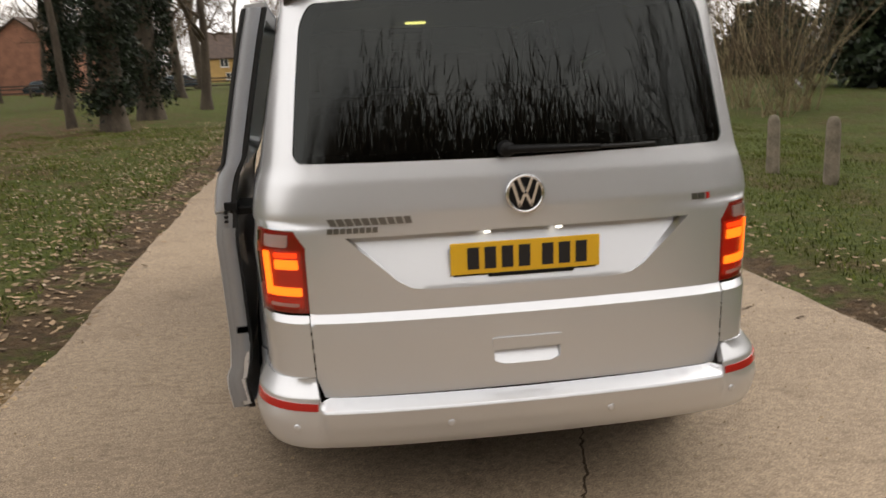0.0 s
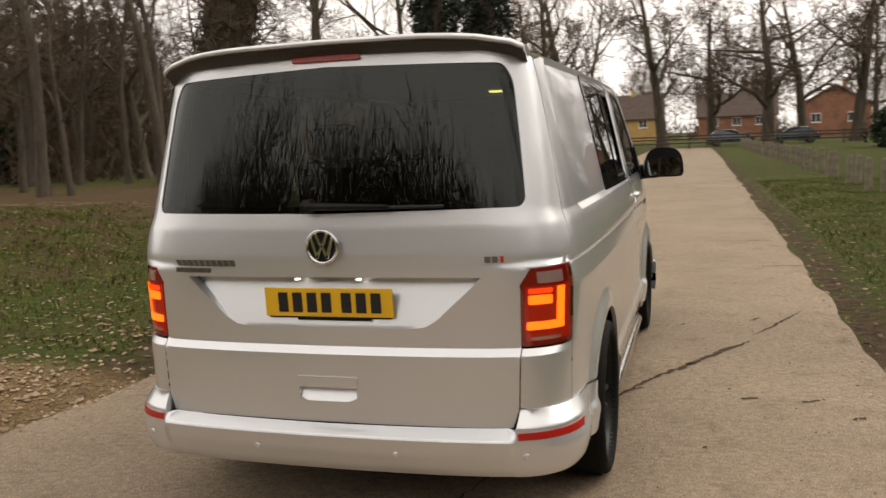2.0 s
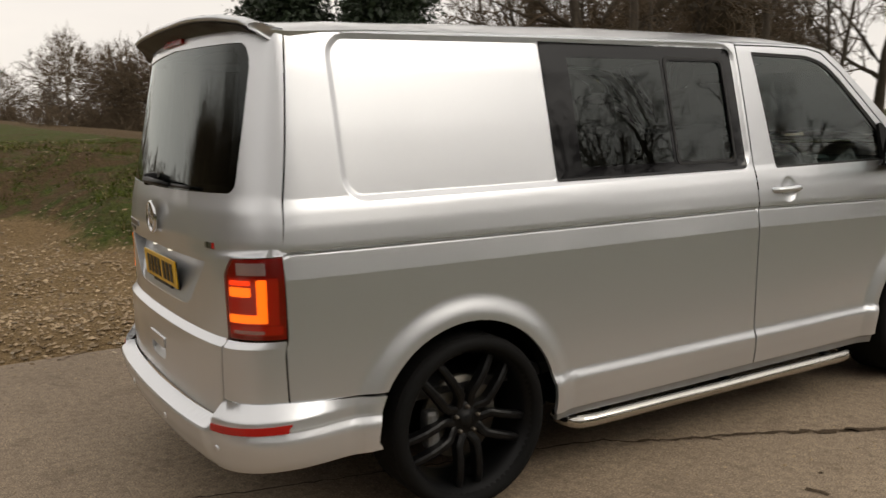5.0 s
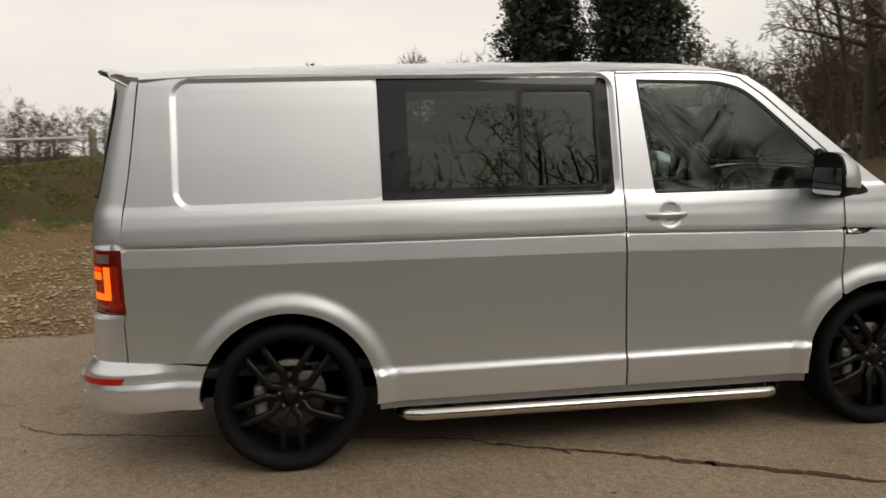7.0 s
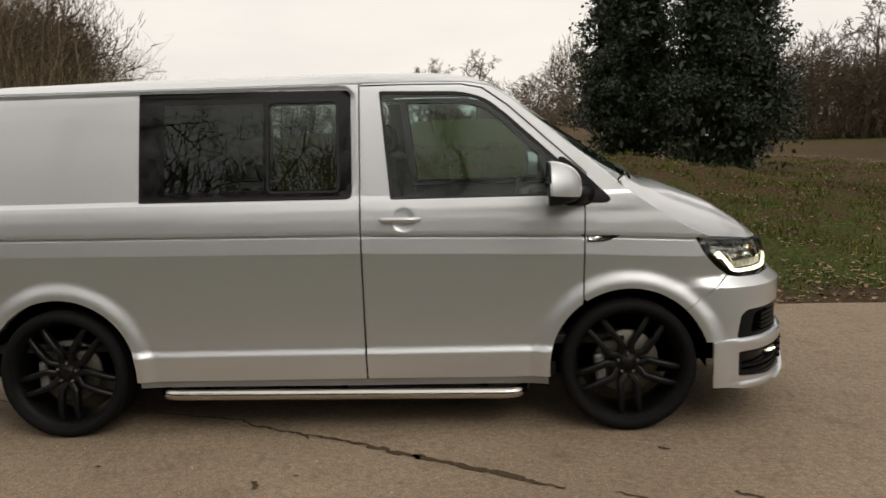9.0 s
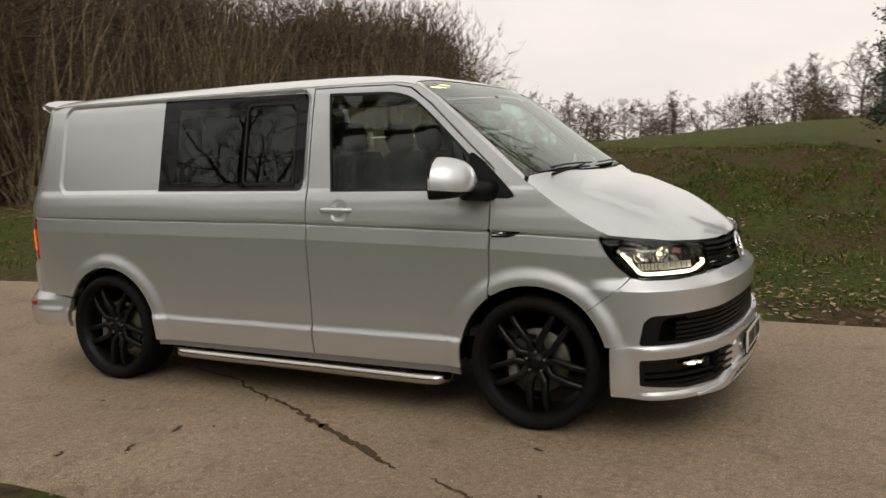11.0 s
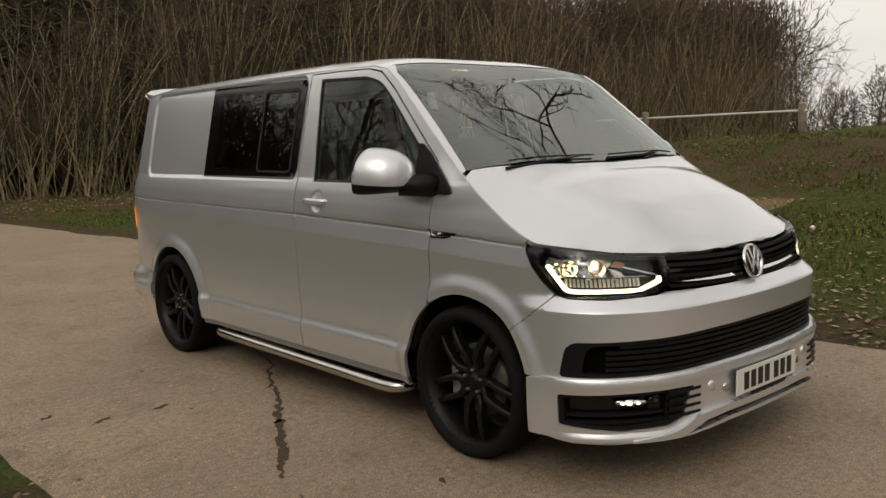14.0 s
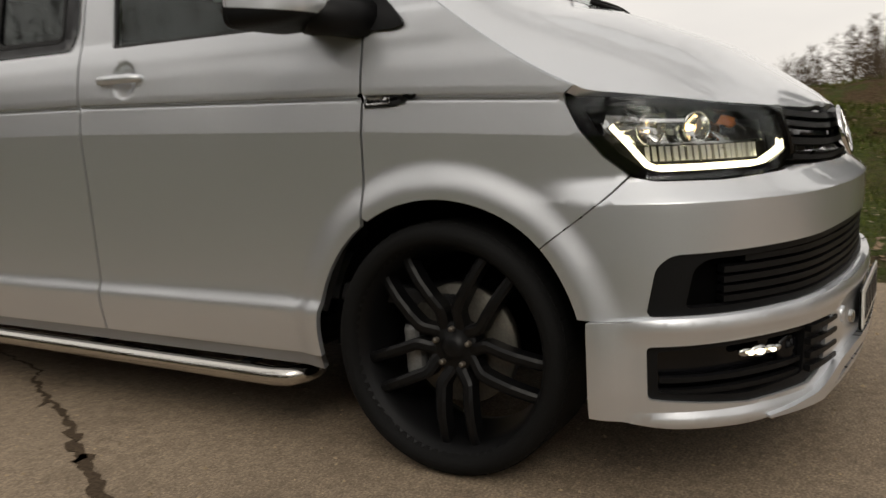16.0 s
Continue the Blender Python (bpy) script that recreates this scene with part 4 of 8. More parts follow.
evergreen(-15.4, 5.7, 6.1, 2.6, 61, HOLLY, "holly_tree", "dense dark holly tree on the leaf-strewn bank", n=44000, size=.042)
evergreen(-13.9, 7.5, 6.3, 2.95, 62, HOLLY, "holly_tree", "broad dark holly tree on the leaf-strewn bank", n=52000, size=.042)
evergreen(-40, 39, 2.8, 5, 63, LAUREL, "laurel_bush", "wide dark evergreen bush", "shrub", 9000, .14)
for x, y, h, w, m in ((13.9, 54, 3.0, 5.5, LAUREL), (19.2, 53, 3.3, 7, LAUREL), (15.9, 51.2, 2.1, 2.9, GOLD_LEAF), (27, 47, 3.8, 8, LAUREL), (33, 44, 4.2, 9, LAUREL), (20.5, 27, 5.0, 5, HOLLY), (40, 36, 5, 9, LAUREL)):
    evergreen(x, y, h, w, int(x * 7), m, "garden_shrub", "golden variegated evergreen garden shrub" if m is GOLD_LEAF else "dense dark evergreen shrub", "shrub", 7000, .15)
for x, y, k in ((9.9, 15.2, 2), (11.3, 16.6, 2), (10.8, 18.6, 0), (13.5, 25, 0)):
    plant(thick[k], x, y, 40 * k + x * 30, .62)

# far treeline round the field
rr = random.Random(90)
for i in range(44):
    a = radians(153 + 62 * i / 44 + rr.uniform(-.6, .6)) if i < 36 else radians(rr.uniform(-55, 50))
    d = rr.uniform(150, 185)
    x, y = d * math.cos(a), d * math.sin(a)
    plant(distant[i % 2], x, y, rr.uniform(0, 360), rr.uniform(.7, 1.2))
belt = []
for i in range(260):
    a = radians(rr.uniform(145, 230)) if i < 220 else radians(rr.uniform(-70, 60))
    d = rr.uniform(150, 185)
    h = rr.uniform(3.5, 7.0) if rr.random() < .60 else rr.uniform(7.5, 11.0)
    belt.append((d * math.cos(a), d * math.sin(a), h, h * (rr.uniform(.35, .55) if h < 7 else rr.uniform(.24, .34))))
wood(91, belt, 160, .065, "distant bare trees and hedge beyond the field", crown=.56)

# grass blades, dead leaves, stones along the near verges
rs = np.random.RandomState(8)


def scatter(n, x0, x1, y0, y1, keep):
    x, y = rs.uniform(x0, x1, n), rs.uniform(y0, y1, n)
    ok = keep(x, y)
    return x[ok], y[ok]


def off_road(x, y):
    q = x - road_shift(y)
    return (q < -2.75) | (q > 2.9)


def off_track(x, y):
    return ~((x < -2) & (x > -10.5) & (y > -4.6) & (y - flare(x) < .2))


def patch(x, y):
    return np.sin(1.9 * x + .7) * np.sin(1.5 * y) + .6 * np.sin(4.1 * x - 2.3 * y) + .4 * np.sin(7 * y + 3 * x)


def blades(name, n, area, h0, h1, wid, material, label, bias):
    x, y = scatter(n, *area, lambda a, b: off_road(a, b) & off_track(a, b) & (patch(a, b) + rs.normal(0, .7, len(a)) > bias))
    z = land(x, y)
    a = rs.uniform(0, 2 * np.pi, len(x))
    h, ln = rs.uniform(h0, h1, len(x)), rs.uniform(.3, 1.1, len(x))
    b = np.stack([x, y, z - .005], 1)
    s = np.stack([np.cos(a), np.sin(a), 0 * a], 1) * wid
    tip = b + np.stack([-np.sin(a) * h * ln, np.cos(a) * h * ln, h], 1)
    v = np.stack([b - s, b + s, tip], 1).reshape(-1, 3)
    f = np.arange(len(v)).reshape(-1, 3)
    return tagged(raw(name, v.tolist(), f.tolist(), material), label, "grass", kind="stuff")


blades("grass", 80000, (-9, -2.6, -3, 22), .02, .065, .006, GRASS_BLADE, "tufts of rough winter grass along the verge", -.5)
blades("grass", 70000, (2.8, 8, -3, 22), .02, .065, .006, GRASS_BLADE, "tufts of rough winter grass by the posts", -.6)
blades("grass", 110000, (-19, -5, -9, 12), .025, .085, .007, GRASS_BLADE, "rough grass on the bank", -.2)
blades("grass", 26000, (-16, -4.5, -9, 12), .04, .13, .006, STRAW, "bleached dead grass among the green on the bank", .55)
blades("grass", 20000, (-16, -4.5, -9, 12), .05, .14, .009, GRASS_BLADE, "longer tussocks of grass on the bank", .75)
blades("grass", 30000, (-14, -1.5, -21, -6), .03, .08, .010, GRASS_BLADE, "short grass before the wood", -.3)


def leaves(name, n, area, size, material, label, keep, lift=.012):
    x, y = scatter(n, *area, keep)
    z = np.where((np.abs(x - road_shift(y)) < 2.7) & (y < 76), np.maximum(land(x, y), -.004), land(x, y)) + lift
    a, t = rs.uniform(0, 2 * np.pi, len(x)), rs.normal(0, .18, (len(x), 2))
    s = size * rs.uniform(.5, 1.3, len(x))
    u = np.stack([np.cos(a), np.sin(a), t[:, 0]], 1) * s[:, None]
    w = np.stack([-np.sin(a), np.cos(a), t[:, 1]], 1) * s[:, None] * .6
    c = np.stack([x, y, z], 1)
    v = np.stack([c - u, c + w * .9, c + u, c - w], 1).reshape(-1, 3)
    f = np.arange(len(v)).reshape(-1, 4)
    return tagged(raw(name, v.tolist(), f.tolist(), material), label, "leaves", kind="stuff")


strip_l = lambda a, b: (a - road_shift(b) < -2.15 - .5 * rs.rand(len(a))) & off_track(a, b) & (rs.rand(len(a)) < np.exp((a + 2.6) / 1.1) + .10)
strip_r = lambda a, b: (a > 2.15 + .5 * rs.rand(len(a))) & (rs.rand(len(a)) < np.exp(-(a - 2.7) / .8) + .06)
leaves("leaf_litter", 26000, (-9, -2.1, -3, 24), .035, DRY_LEAF, "brown dead leaves drifted along the verge", strip_l)
leaves("leaf_litter", 3600, (-12, -2.5, -3, 24), .032, PALE_LEAF, "pale dead leaves scattered over the grass", strip_l)
leaves("leaf_litter", 10000, (2.1, 9, -4, 24), .028, DRY_LEAF, "brown dead leaves scattered along the verge", strip_r)
leaves("leaf_litter", 900, (2.6, 9, -4, 24), .03, PALE_LEAF, "pale dead leaves on the grass", strip_r)
leaves("leaf_litter", 52000, (-22, -5, -9, 18), .028, DRY_LEAF, "brown dead leaves over the bank", lambda a, b: (patch(a, b) > -.3) & off_track(a, b), .008)
leaves("leaf_litter", 15000, (-22, -3, -10, 18), .024, PALE_LEAF, "pale dead leaves over the bank", lambda a, b: (patch(a, b) > -.1) & off_track(a, b), .014)
leaves("leaf_litter", 9000, (-24, 4, -26, -15), .05, DRY_LEAF, "brown dead leaves under the wood's edge", lambda a, b: off_road(a, b), .02)
sx_, sy_ = scatter(9000, -2.35, 2.5, -7, 9, lambda a, b: rs.rand(len(a)) < .55 + .45 * sm(1.6, 2.4, np.abs(a)))
on_track = lambda a, b: (b > -4.4) & (b - flare(a) < .1)
leaves("leaf_litter", 2600, (-9.5, -2.4, -4.6, 1.7), .03, DRY_LEAF, "brown dead leaves on the gravel track", on_track)
leaves("leaf_litter", 900, (-9.5, -2.4, -4.6, 1.7), .028, PALE_LEAF, "pale dead leaves on the gravel track", on_track)
gv_, gf_ = [], []
for a, b in zip(sx_, sy_):
    s, c0, ang = rs.uniform(.003, .008) * (1.6 if rs.rand() < .06 else 1), len(gv_), rs.uniform(0, 6.28)
    for dx, dy, dz in ((1, 0, 0), (0, .8, 0), (-1, 0, 0), (0, -.8, 0), (.1, .1, .7)):
        gv_.append((a + s * (dx * math.cos(ang) - dy * math.sin(ang)), b + s * (dx * math.sin(ang) + dy * math.cos(ang)), .001 + s * dz))
    gf_ += [(c0 + i, c0 + (i + 1) % 4, c0 + 4) for i in range(4)]
tagged(raw("grit", gv_, gf_, STONE), "loose grit and small stones on the road", "grit", kind="stuff")
gx_, gy_ = scatter(18000, -10, -2.3, -4.6, 2.0, lambda a, b: rs.rand(len(a)) < np.exp((a + 2.3) / 5) * (1 - sm(-.7, .4, b - flare(a))) * sm(-4.6, -3.6, b))
sv, sf = [], []
for a, b in zip(gx_, gy_):
    s, c0 = rs.uniform(.008, .026) * (1.5 if rs.rand() < .08 else 1), len(sv)
    z = LANDZ(a, b) + s * .25
    ang = rs.uniform(0, 6.28)
    for dx, dy, dz in ((1, 0, 0), (0, .8, 0), (-1, 0, 0), (0, -.8, 0), (.1, .1, .6), (0, 0, -.5)):
        sv.append((a + s * (dx * math.cos(ang) - dy * math.sin(ang)), b + s * (dx * math.sin(ang) + dy * math.cos(ang)), z + s * dz))
    sf += [(c0 + i, c0 + (i + 1) % 4, c0 + 4) for i in range(4)] + [(c0 + (i + 1) % 4, c0 + i, c0 + 5) for i in range(4)]
tagged(raw("gravel", sv, sf, STONE), "loose pale flints on the gravel track", "gravel", kind="stuff")

# ---- posts, fences, rail ----


def bollard_mesh():
    bm = bmesh.new()
    rings = []
    for z, s in ((-.2, .088), (.0, .086), (.55, .078), (.66, .074), (.71, .060), (.735, .035), (.742, .0)):
        rings.append([bm.verts.new((s * (1 - .12 * (k % 2)) * math.cos(k * math.pi / 8 + math.pi / 16), s * (1 - .12 * (k % 2)) * math.sin(k * math.pi / 8 + math.pi / 16), z)) for k in range(16)] if s > 0 else [bm.verts.new((0, 0, z))])
    for a, b in zip(rings, rings[1:]):
        for k in range(16):
            if len(b) == 1:
                bm.faces.new((a[k], a[(k + 1) % 16], b[0]))
            else:
                bm.faces.new((a[k], a[(k + 1) % 16], b[(k + 1) % 16], b[k]))
    return bm


boll = part("concrete_post", bollard_mesh(), CONCRETE, None, smooth=True)
tagged(boll, "weathered round-topped concrete post in the grass", "post", group="concrete posts along the verge")
ys = [5.08, 6.50, 9.6, 11.4, 13.0, 14.5, 16.0, 17.5, 19.0] + [20.5 + 1.5 * i for i in range(32)]
boll.matrix_basis = pose(4.95, ys[0], LANDZ(4.95, ys[0]), 0, 0, 0)
rr = random.Random(15)
for i, yv in enumerate(ys[1:]):
    copy_thing(boll, pose(5.0 + rr.uniform(-.05, .05) - max(0, yv - 20) * .012, yv, LANDZ(4.95, yv), rr.uniform(-2, 2), rr.uniform(-2, 2), rr.uniform(0, 90)))


def fence_run(x0, y0, x1, y1, label):
    g = empty("timber_fence", None, pose(x0, y0, 0, 0, 0, math.degrees(math.atan2(y1 - y0, x1 - x0))))
    tagged(g, label, "fence")
    L_ = math.hypot(x1 - x0, y1 - y0)
    first = None
    n = int(L_ / 2.4)
    for i in range(n + 1):
        if first is None:
            bm = bmesh.new()
            add_box(bm, (0, 0, .55), (.14, .14, 1.3), .015)
            first = part("post", bm, FENCE_WOOD, g)
        else:
            again("post", first, g, Matrix.Translation((i * L_ / n, 0, 0)))
    for z in (.45, .80, 1.05):
        box_part("rail", (L_ / 2, -.08, z), (L_, .05, .12), FENCE_WOOD, g, .01)


fence_run(-52, 76, -2, 74, "dark timber post-and-rail fence along the road")
fence_run(-2, 74, 30, 75, "dark timber post-and-rail fence by the houses")
# low white rail on the field
rail = empty("white_barrier_rail", None, pose(-20.8, -5.9, LANDZ(-20.8, -5.9) - .05, 0, 0, 258))
tagged(rail, "white-painted low barrier rail on round posts", "barrier")
for i in range(4):
    v, f = tube([(i * 6.4, 0, -.3), (i * 6.4, 0, .96), (i * 6.4, 0, 1.0)], [.11, .11, .07], 12)
    raw("post", v, f, CONCRETE, rail, smooth=True)
v, f = tube([(-.15, 0, .78), (19.4, 0, .78)], .03, 8)
raw("rail", v, f, WHITE_RAIL, rail, smooth=True)
# ---- houses and parked cars ----


def house(x, y, w, d, eaves, ridge, turn, wall_mat, label, gable_front=True, wins=()):
    g = empty("house", None, pose(x, y, 0, 0, 0, turn))
    tagged(g, label, "house", group="houses beyond the park")
    hw, hd = w / 2, d / 2
    if gable_front:
        v = [(-hw, -hd, 0), (hw, -hd, 0), (hw, hd, 0), (-hw, hd, 0), (-hw, -hd, eaves), (hw, -hd, eaves), (hw, hd, eaves), (-hw, hd, eaves), (0, -hd, ridge), (0, hd, ridge)]
        f = [(0, 1, 5, 8, 4), (1, 2, 6, 5), (2, 3, 7, 9, 6), (3, 0, 4, 7)]
        o, t = .35, .18
        rv = []
        for s in (-1, 1):
            k = len(rv)
            a, b = (s * (hw + o), eaves - o * (ridge - eaves) / hw + .05), (0, ridge + .05)
            rv += [(a[0], -hd - o, a[1]), (b[0], -hd - o, b[1]), (b[0], hd + o, b[1]), (a[0], hd + o, a[1])]
            rv += [(p[0], p[1], p[2] + t) for p in rv[k:k + 4]]
        rf = []
        for k in (0, 8):
            rf += [(k, k + 1, k + 2, k + 3), (k + 4, k + 5, k + 6, k + 7), (k, k + 1, k + 5, k + 4), (k + 1, k + 2, k + 6, k + 5), (k + 2, k + 3, k + 7, k + 6), (k + 3, k, k + 4, k + 7)]
    else:
        v = [(-hw, -hd, 0), (hw, -hd, 0), (hw, hd, 0), (-hw, hd, 0), (-hw, -hd, eaves), (hw, -hd, eaves), (hw, hd, eaves), (-hw, hd, eaves), (-hw, 0, ridge), (hw, 0, ridge)]
        f = [(0, 1, 5, 4), (1, 2, 6, 9, 5), (2, 3, 7, 6), (3, 0, 4, 8, 7)]
        o, t = .35, .18
        rv = []
        for s in (-1, 1):
            k = len(rv)
            a, b = (s * (hd + o), eaves - o * (ridge - eaves) / hd + .05), (0, ridge + .05)
            rv += [(-hw - o, a[0], a[1]), (-hw - o, b[0], b[1]), (hw + o, b[0], b[1]), (hw + o, a[0], a[1])]
            rv += [(p[0], p[1], p[2] + t) for p in rv[k:k + 4]]
        rf = []
        for k in (0, 8):
            rf += [(k, k + 1, k + 2, k + 3), (k + 4, k + 5, k + 6, k + 7), (k, k + 1, k + 5, k + 4), (k + 1, k + 2, k + 6, k + 5), (k + 2, k + 3, k + 7, k + 6), (k + 3, k, k + 4, k + 7)]
    raw("house_wall", v, f, wall_mat, g)
    raw("roof", rv, rf, ROOF_TILE, g)
    box_part("chimney", (hw * .3, 0, ridge + .3), (.6, .6, 1.2), wall_mat, g, .03)
    for wx, wz, ww, wh in wins:
        win = empty("window", g, pose(wx, -hd - .03, wz))
        box_part("frame", (0, .02, 0), (ww, .10, wh), FRAME_WHITE, win, .01)
        for s in (-1, 1):
            box_part("pane", (s * ww * .235, -.035, 0), (ww * .40, .02, wh * .84), PANE, win, .004)
        box_part("sill", (0, -.04, -wh / 2 - .04), (ww + .15, .16, .07), FRAME_WHITE, win, .01)
    return g


house(-28.5, 97, 10.0, 12, 4.3, 7.6, -14, BRICK, "orange-brick gabled house with brown tiled roof", True, ((-3.4, 3.9, 1.1, 1.2), (-3.4, 1.5, 1.1, 1.2)))
house(-38.0, 99, 9, 12, 4.3, 7.4, -14, BRICK, "orange-brick gabled house beside its twin", True, ((-2.8, 3.8, 1.1, 1.2), (2.6, 1.4, 1.2, 1.2)))
house(-47.0, 101, 9, 12, 4.3, 7.2, -14, BRICK, "orange-brick gabled house at the row's end", True, ((0, 3.8, 1.1, 1.2),))
house(-10.3, 132, 12.4, 8, 3.6, 7.0, 4, BRICK_YELLOW, "buff-brick house with three white windows", False, ((-3.3, 2.8, 1.2, 1.2), (0, 2.8, 1.2, 1.2), (3.3, 2.8, 1.2, 1.2), (-2.6, .9, 1.2, 1.0)))
house(6.8, 136, 11, 8, 3.5, 6.7, -3, BRICK, "orange-brick house behind bare trees", False, ((-3.2, 2.6, 1.2, 1.2), (0, 2.6, 1.2, 1.2), (3.2, 2.6, 1.2, 1.2)))
house(18.4, 122, 8.6, 9, 4.0, 6.5, -6, BRICK, "orange-brick house with a steep dark roof", True, ((-2.2, 2.5, 1.2, 1.2), (2.2, 2.5, 1.2, 1.2)))
house(34, 108, 14, 9, 3.0, 6.8, -20, BRICK, "brick house with a deep brown roof", False, ((-3.0, 1.6, 1.2, 1.2),))
house(-62, 70, 12, 9, 4.6, 8.0, 30, BRICK_YELLOW, "buff-brick house behind the wood", False, ((0, 3.6, 1.2, 1.2),))


def car(x, y, turn, paint, label, z=0.0):
    g = empty("car", None, pose(x, y, z, 0, 0, turn))
    tagged(g, label, "car", group="parked cars")
    prof = [(-2.05, .35), (-2.1, .62), (-2.0, .88), (-1.75, .95), (-1.35, 1.36), (-.9, 1.46), (.35, 1.45), (1.05, 1.02), (1.85, .86), (2.08, .62), (2.08, .35)]
    bm = bmesh.new()
    rows_ = []
    for w, k in ((-.84, .0), (-.80, 1), (-.62, 2), (.62, 2), (.80, 1), (.84, 0)):
        rows_.append([bm.verts.new((px_, w if pz < .98 else w * .86, pz + (.03 if k == 2 and pz > .8 else 0))) for px_, pz in prof])
    for a, b in zip(rows_, rows_[1:]):
        for i in range(len(prof) - 1):
            bm.faces.new((a[i], a[i + 1], b[i + 1], b[i]))
    for rw in (rows_[0], rows_[-1]):
        bm.faces.new(rw)
    part("body", bm, paint, g, smooth=False)
    for s in (-1, 1):
        v = [(-1.45, s * .735, 1.0), (-1.15, s * .725, 1.36), (.25, s * .725, 1.38), (.85, s * .735, 1.02)]
        v += [(p[0], p[1] + s * .012, p[2]) for p in v]
        raw("side_glass", v, [(4, 5, 6, 7), (0, 1, 5, 4), (1, 2, 6, 5), (2, 3, 7, 6), (3, 0, 4, 7)], PANE, g)
        for wx in (-1.28, 1.30):
            v, f = lathe([(.18, .09), (.30, .10), (.31, .05), (.31, -.08), (.2, -.1)], 20)
            o = raw("tyre", v, f, RUBBER, g, smooth=True)
            o.matrix_basis = pose(wx, s * .76, .31, 0, 0, 90 * s)
            v, f = lathe([(.0005, .095), (.19, .09)], 16)
            o = raw("rim", v, f, SILVER_PLASTIC, g, smooth=True)
            o.matrix_basis = pose(wx, s * .76, .31, 0, 0, 90 * s)
        box_part("tail_lamp", (-2.04, s * .66, .80), (.08, .22, .16), REFLECTOR, g, .02)
        box_part("headlamp", (2.0, s * .62, .68), (.10, .28, .12), SILVER_PLASTIC, g, .03)
    return g


car(-33, 80, 178, CAR_WHITE, "white hatchback parked beyond the fence")
car(-24.5, 80.5, 2, CAR_BLUE, "dark blue hatchback parked beyond the fence")
car(-12.5, 79.5, 2, CAR_BLUE, "dark blue estate car behind the timber fence")
car(4.0, 80, 2, CAR_BLUE, "dark car parked by the brick houses")
car(9.5, 80, 182, CAR_BLUE, "dark saloon parked by the brick houses")
car(-75, 24, 60, CAR_WHITE, "white car far across the field", LANDZ(-75, 24) - .1)
car(-58, 44, 80, CAR_WHITE, "pale car far beyond the wood", 0)

# drinks cans in the grass
for x, y, a in ((-6.1, 1.30, 20), (-6.3, .80, 70)):
    g = empty("drinks_can", None, pose(x, y, LANDZ(x, y) + .045, 0, 0, a))
    tagged(g, "crushed pale drinks can lying in the grass", "can", group="litter")
    v, f = lathe([(.0005, -.075), (.026, -.075), (.032, -.066), (.031, -.03), (.026, 0), (.032, .035), (.032, .062), (.026, .072), (.0005, .07)], 18)
    raw("shell", v, f, CAN_METAL, g, smooth=True)
# ---- the van: body surface ----
# x to its driver's side, y forward from the rear axle, z up from the road.

PLAN_KNOTS = [(0, -.925), (.25, -.921), (.5, -.908), (.70, -.882), (.80, -.848), (.866, -.79), (.903, -.70), (.921, -.55),
              (.938, -.2), (.950, .4), (.955, 1.2), (.955, 2.2), (.951, 2.8), (.941, 3.15), (.923, 3.40), (.892, 3.560),
              (.825, 3.66), (.72, 3.742), (.58, 3.808), (.3, 3.855), (0, 3.868)]


def catmull(knots, per=160):
    k = np.array([(-knots[1][0], knots[1][1]), *knots, (-knots[-2][0], knots[-2][1])], float)
    out = []
    for i in range(1, len(k) - 2):
        p0, p1, p2, p3 = k[i - 1], k[i], k[i + 1], k[i + 2]
        d0, d1, d2 = (np.sqrt(np.linalg.norm(b - a)) for a, b in ((p0, p1), (p1, p2), (p2, p3)))
        m1 = (p1 - p0) / d0 - (p2 - p0) / (d0 + d1) + (p2 - p1) / d1
        m2 = (p2 - p1) / d1 - (p3 - p1) / (d1 + d2) + (p3 - p2) / d2
        for t in np.arange(per) / per:
            h = (2 * t**3 - 3 * t**2 + 1, t**3 - 2 * t**2 + t, -2 * t**3 + 3 * t**2, t**3 - t**2)
            out.append(h[0] * p1 + h[1] * d1 * m1 + h[2] * p2 + h[3] * d1 * m2)
    out.append(k[-2])
    return np.array(out)


PLAN = catmull(PLAN_KNOTS)
ARC = np.r_[0, np.cumsum(np.linalg.norm(np.diff(PLAN, axis=0), axis=1))]
SMAX = ARC[-1]
TAN = np.gradient(PLAN, ARC, axis=0)
TAN /= np.linalg.norm(TAN, axis=1)[:, None]

PROF_Z = [.18, .24, .30, .38, .425, .436, .462, .474, .60, .78, .966, 1.050, 1.0525, 1.0605, 1.063, 1.085, 1.14, 1.20, 1.235, 1.26, 1.50, 1.70, 1.80, 1.845, 1.875]
PROF_X = [.880, .915, .934, .947, .951, .949, .938, .936, .940, .947, .956, .945, .933, .933, .9515, .951, .944, .932, .921, .911, .861, .817, .792, .776, .757]
FINE_Z = np.arange(.15, 1.95, .001)
_prof = np.interp(FINE_Z, PROF_Z, PROF_X)
_ker = np.exp(-0.5 * (np.arange(-9, 10) / 1.2) ** 2)
PROF = np.convolve(np.pad(_prof, 9, mode="edge"), _ker / _ker.sum(), mode="valid")

WHEEL_Z, ARCH_R = 0.348, 0.408
REAR_DY = ([.2, .70, .752, .779, 1.12, 1.22, 1.90], [-.030, -.028, -.026, 0.0, 0.0, .012, .140])
FRONT_DY = ([.18, .24, .30, .45, .60, .746, .754, .80, .88, .95, 1.02], [.012, .012, .010, .008, .013, .024, .022, -.004, -.014, -.036, -.075])


def groove_z(y):
    return np.interp(y, [-.75, 1.6, 2.8, 3.4], [1.084, 1.062, 1.030, 0.998])


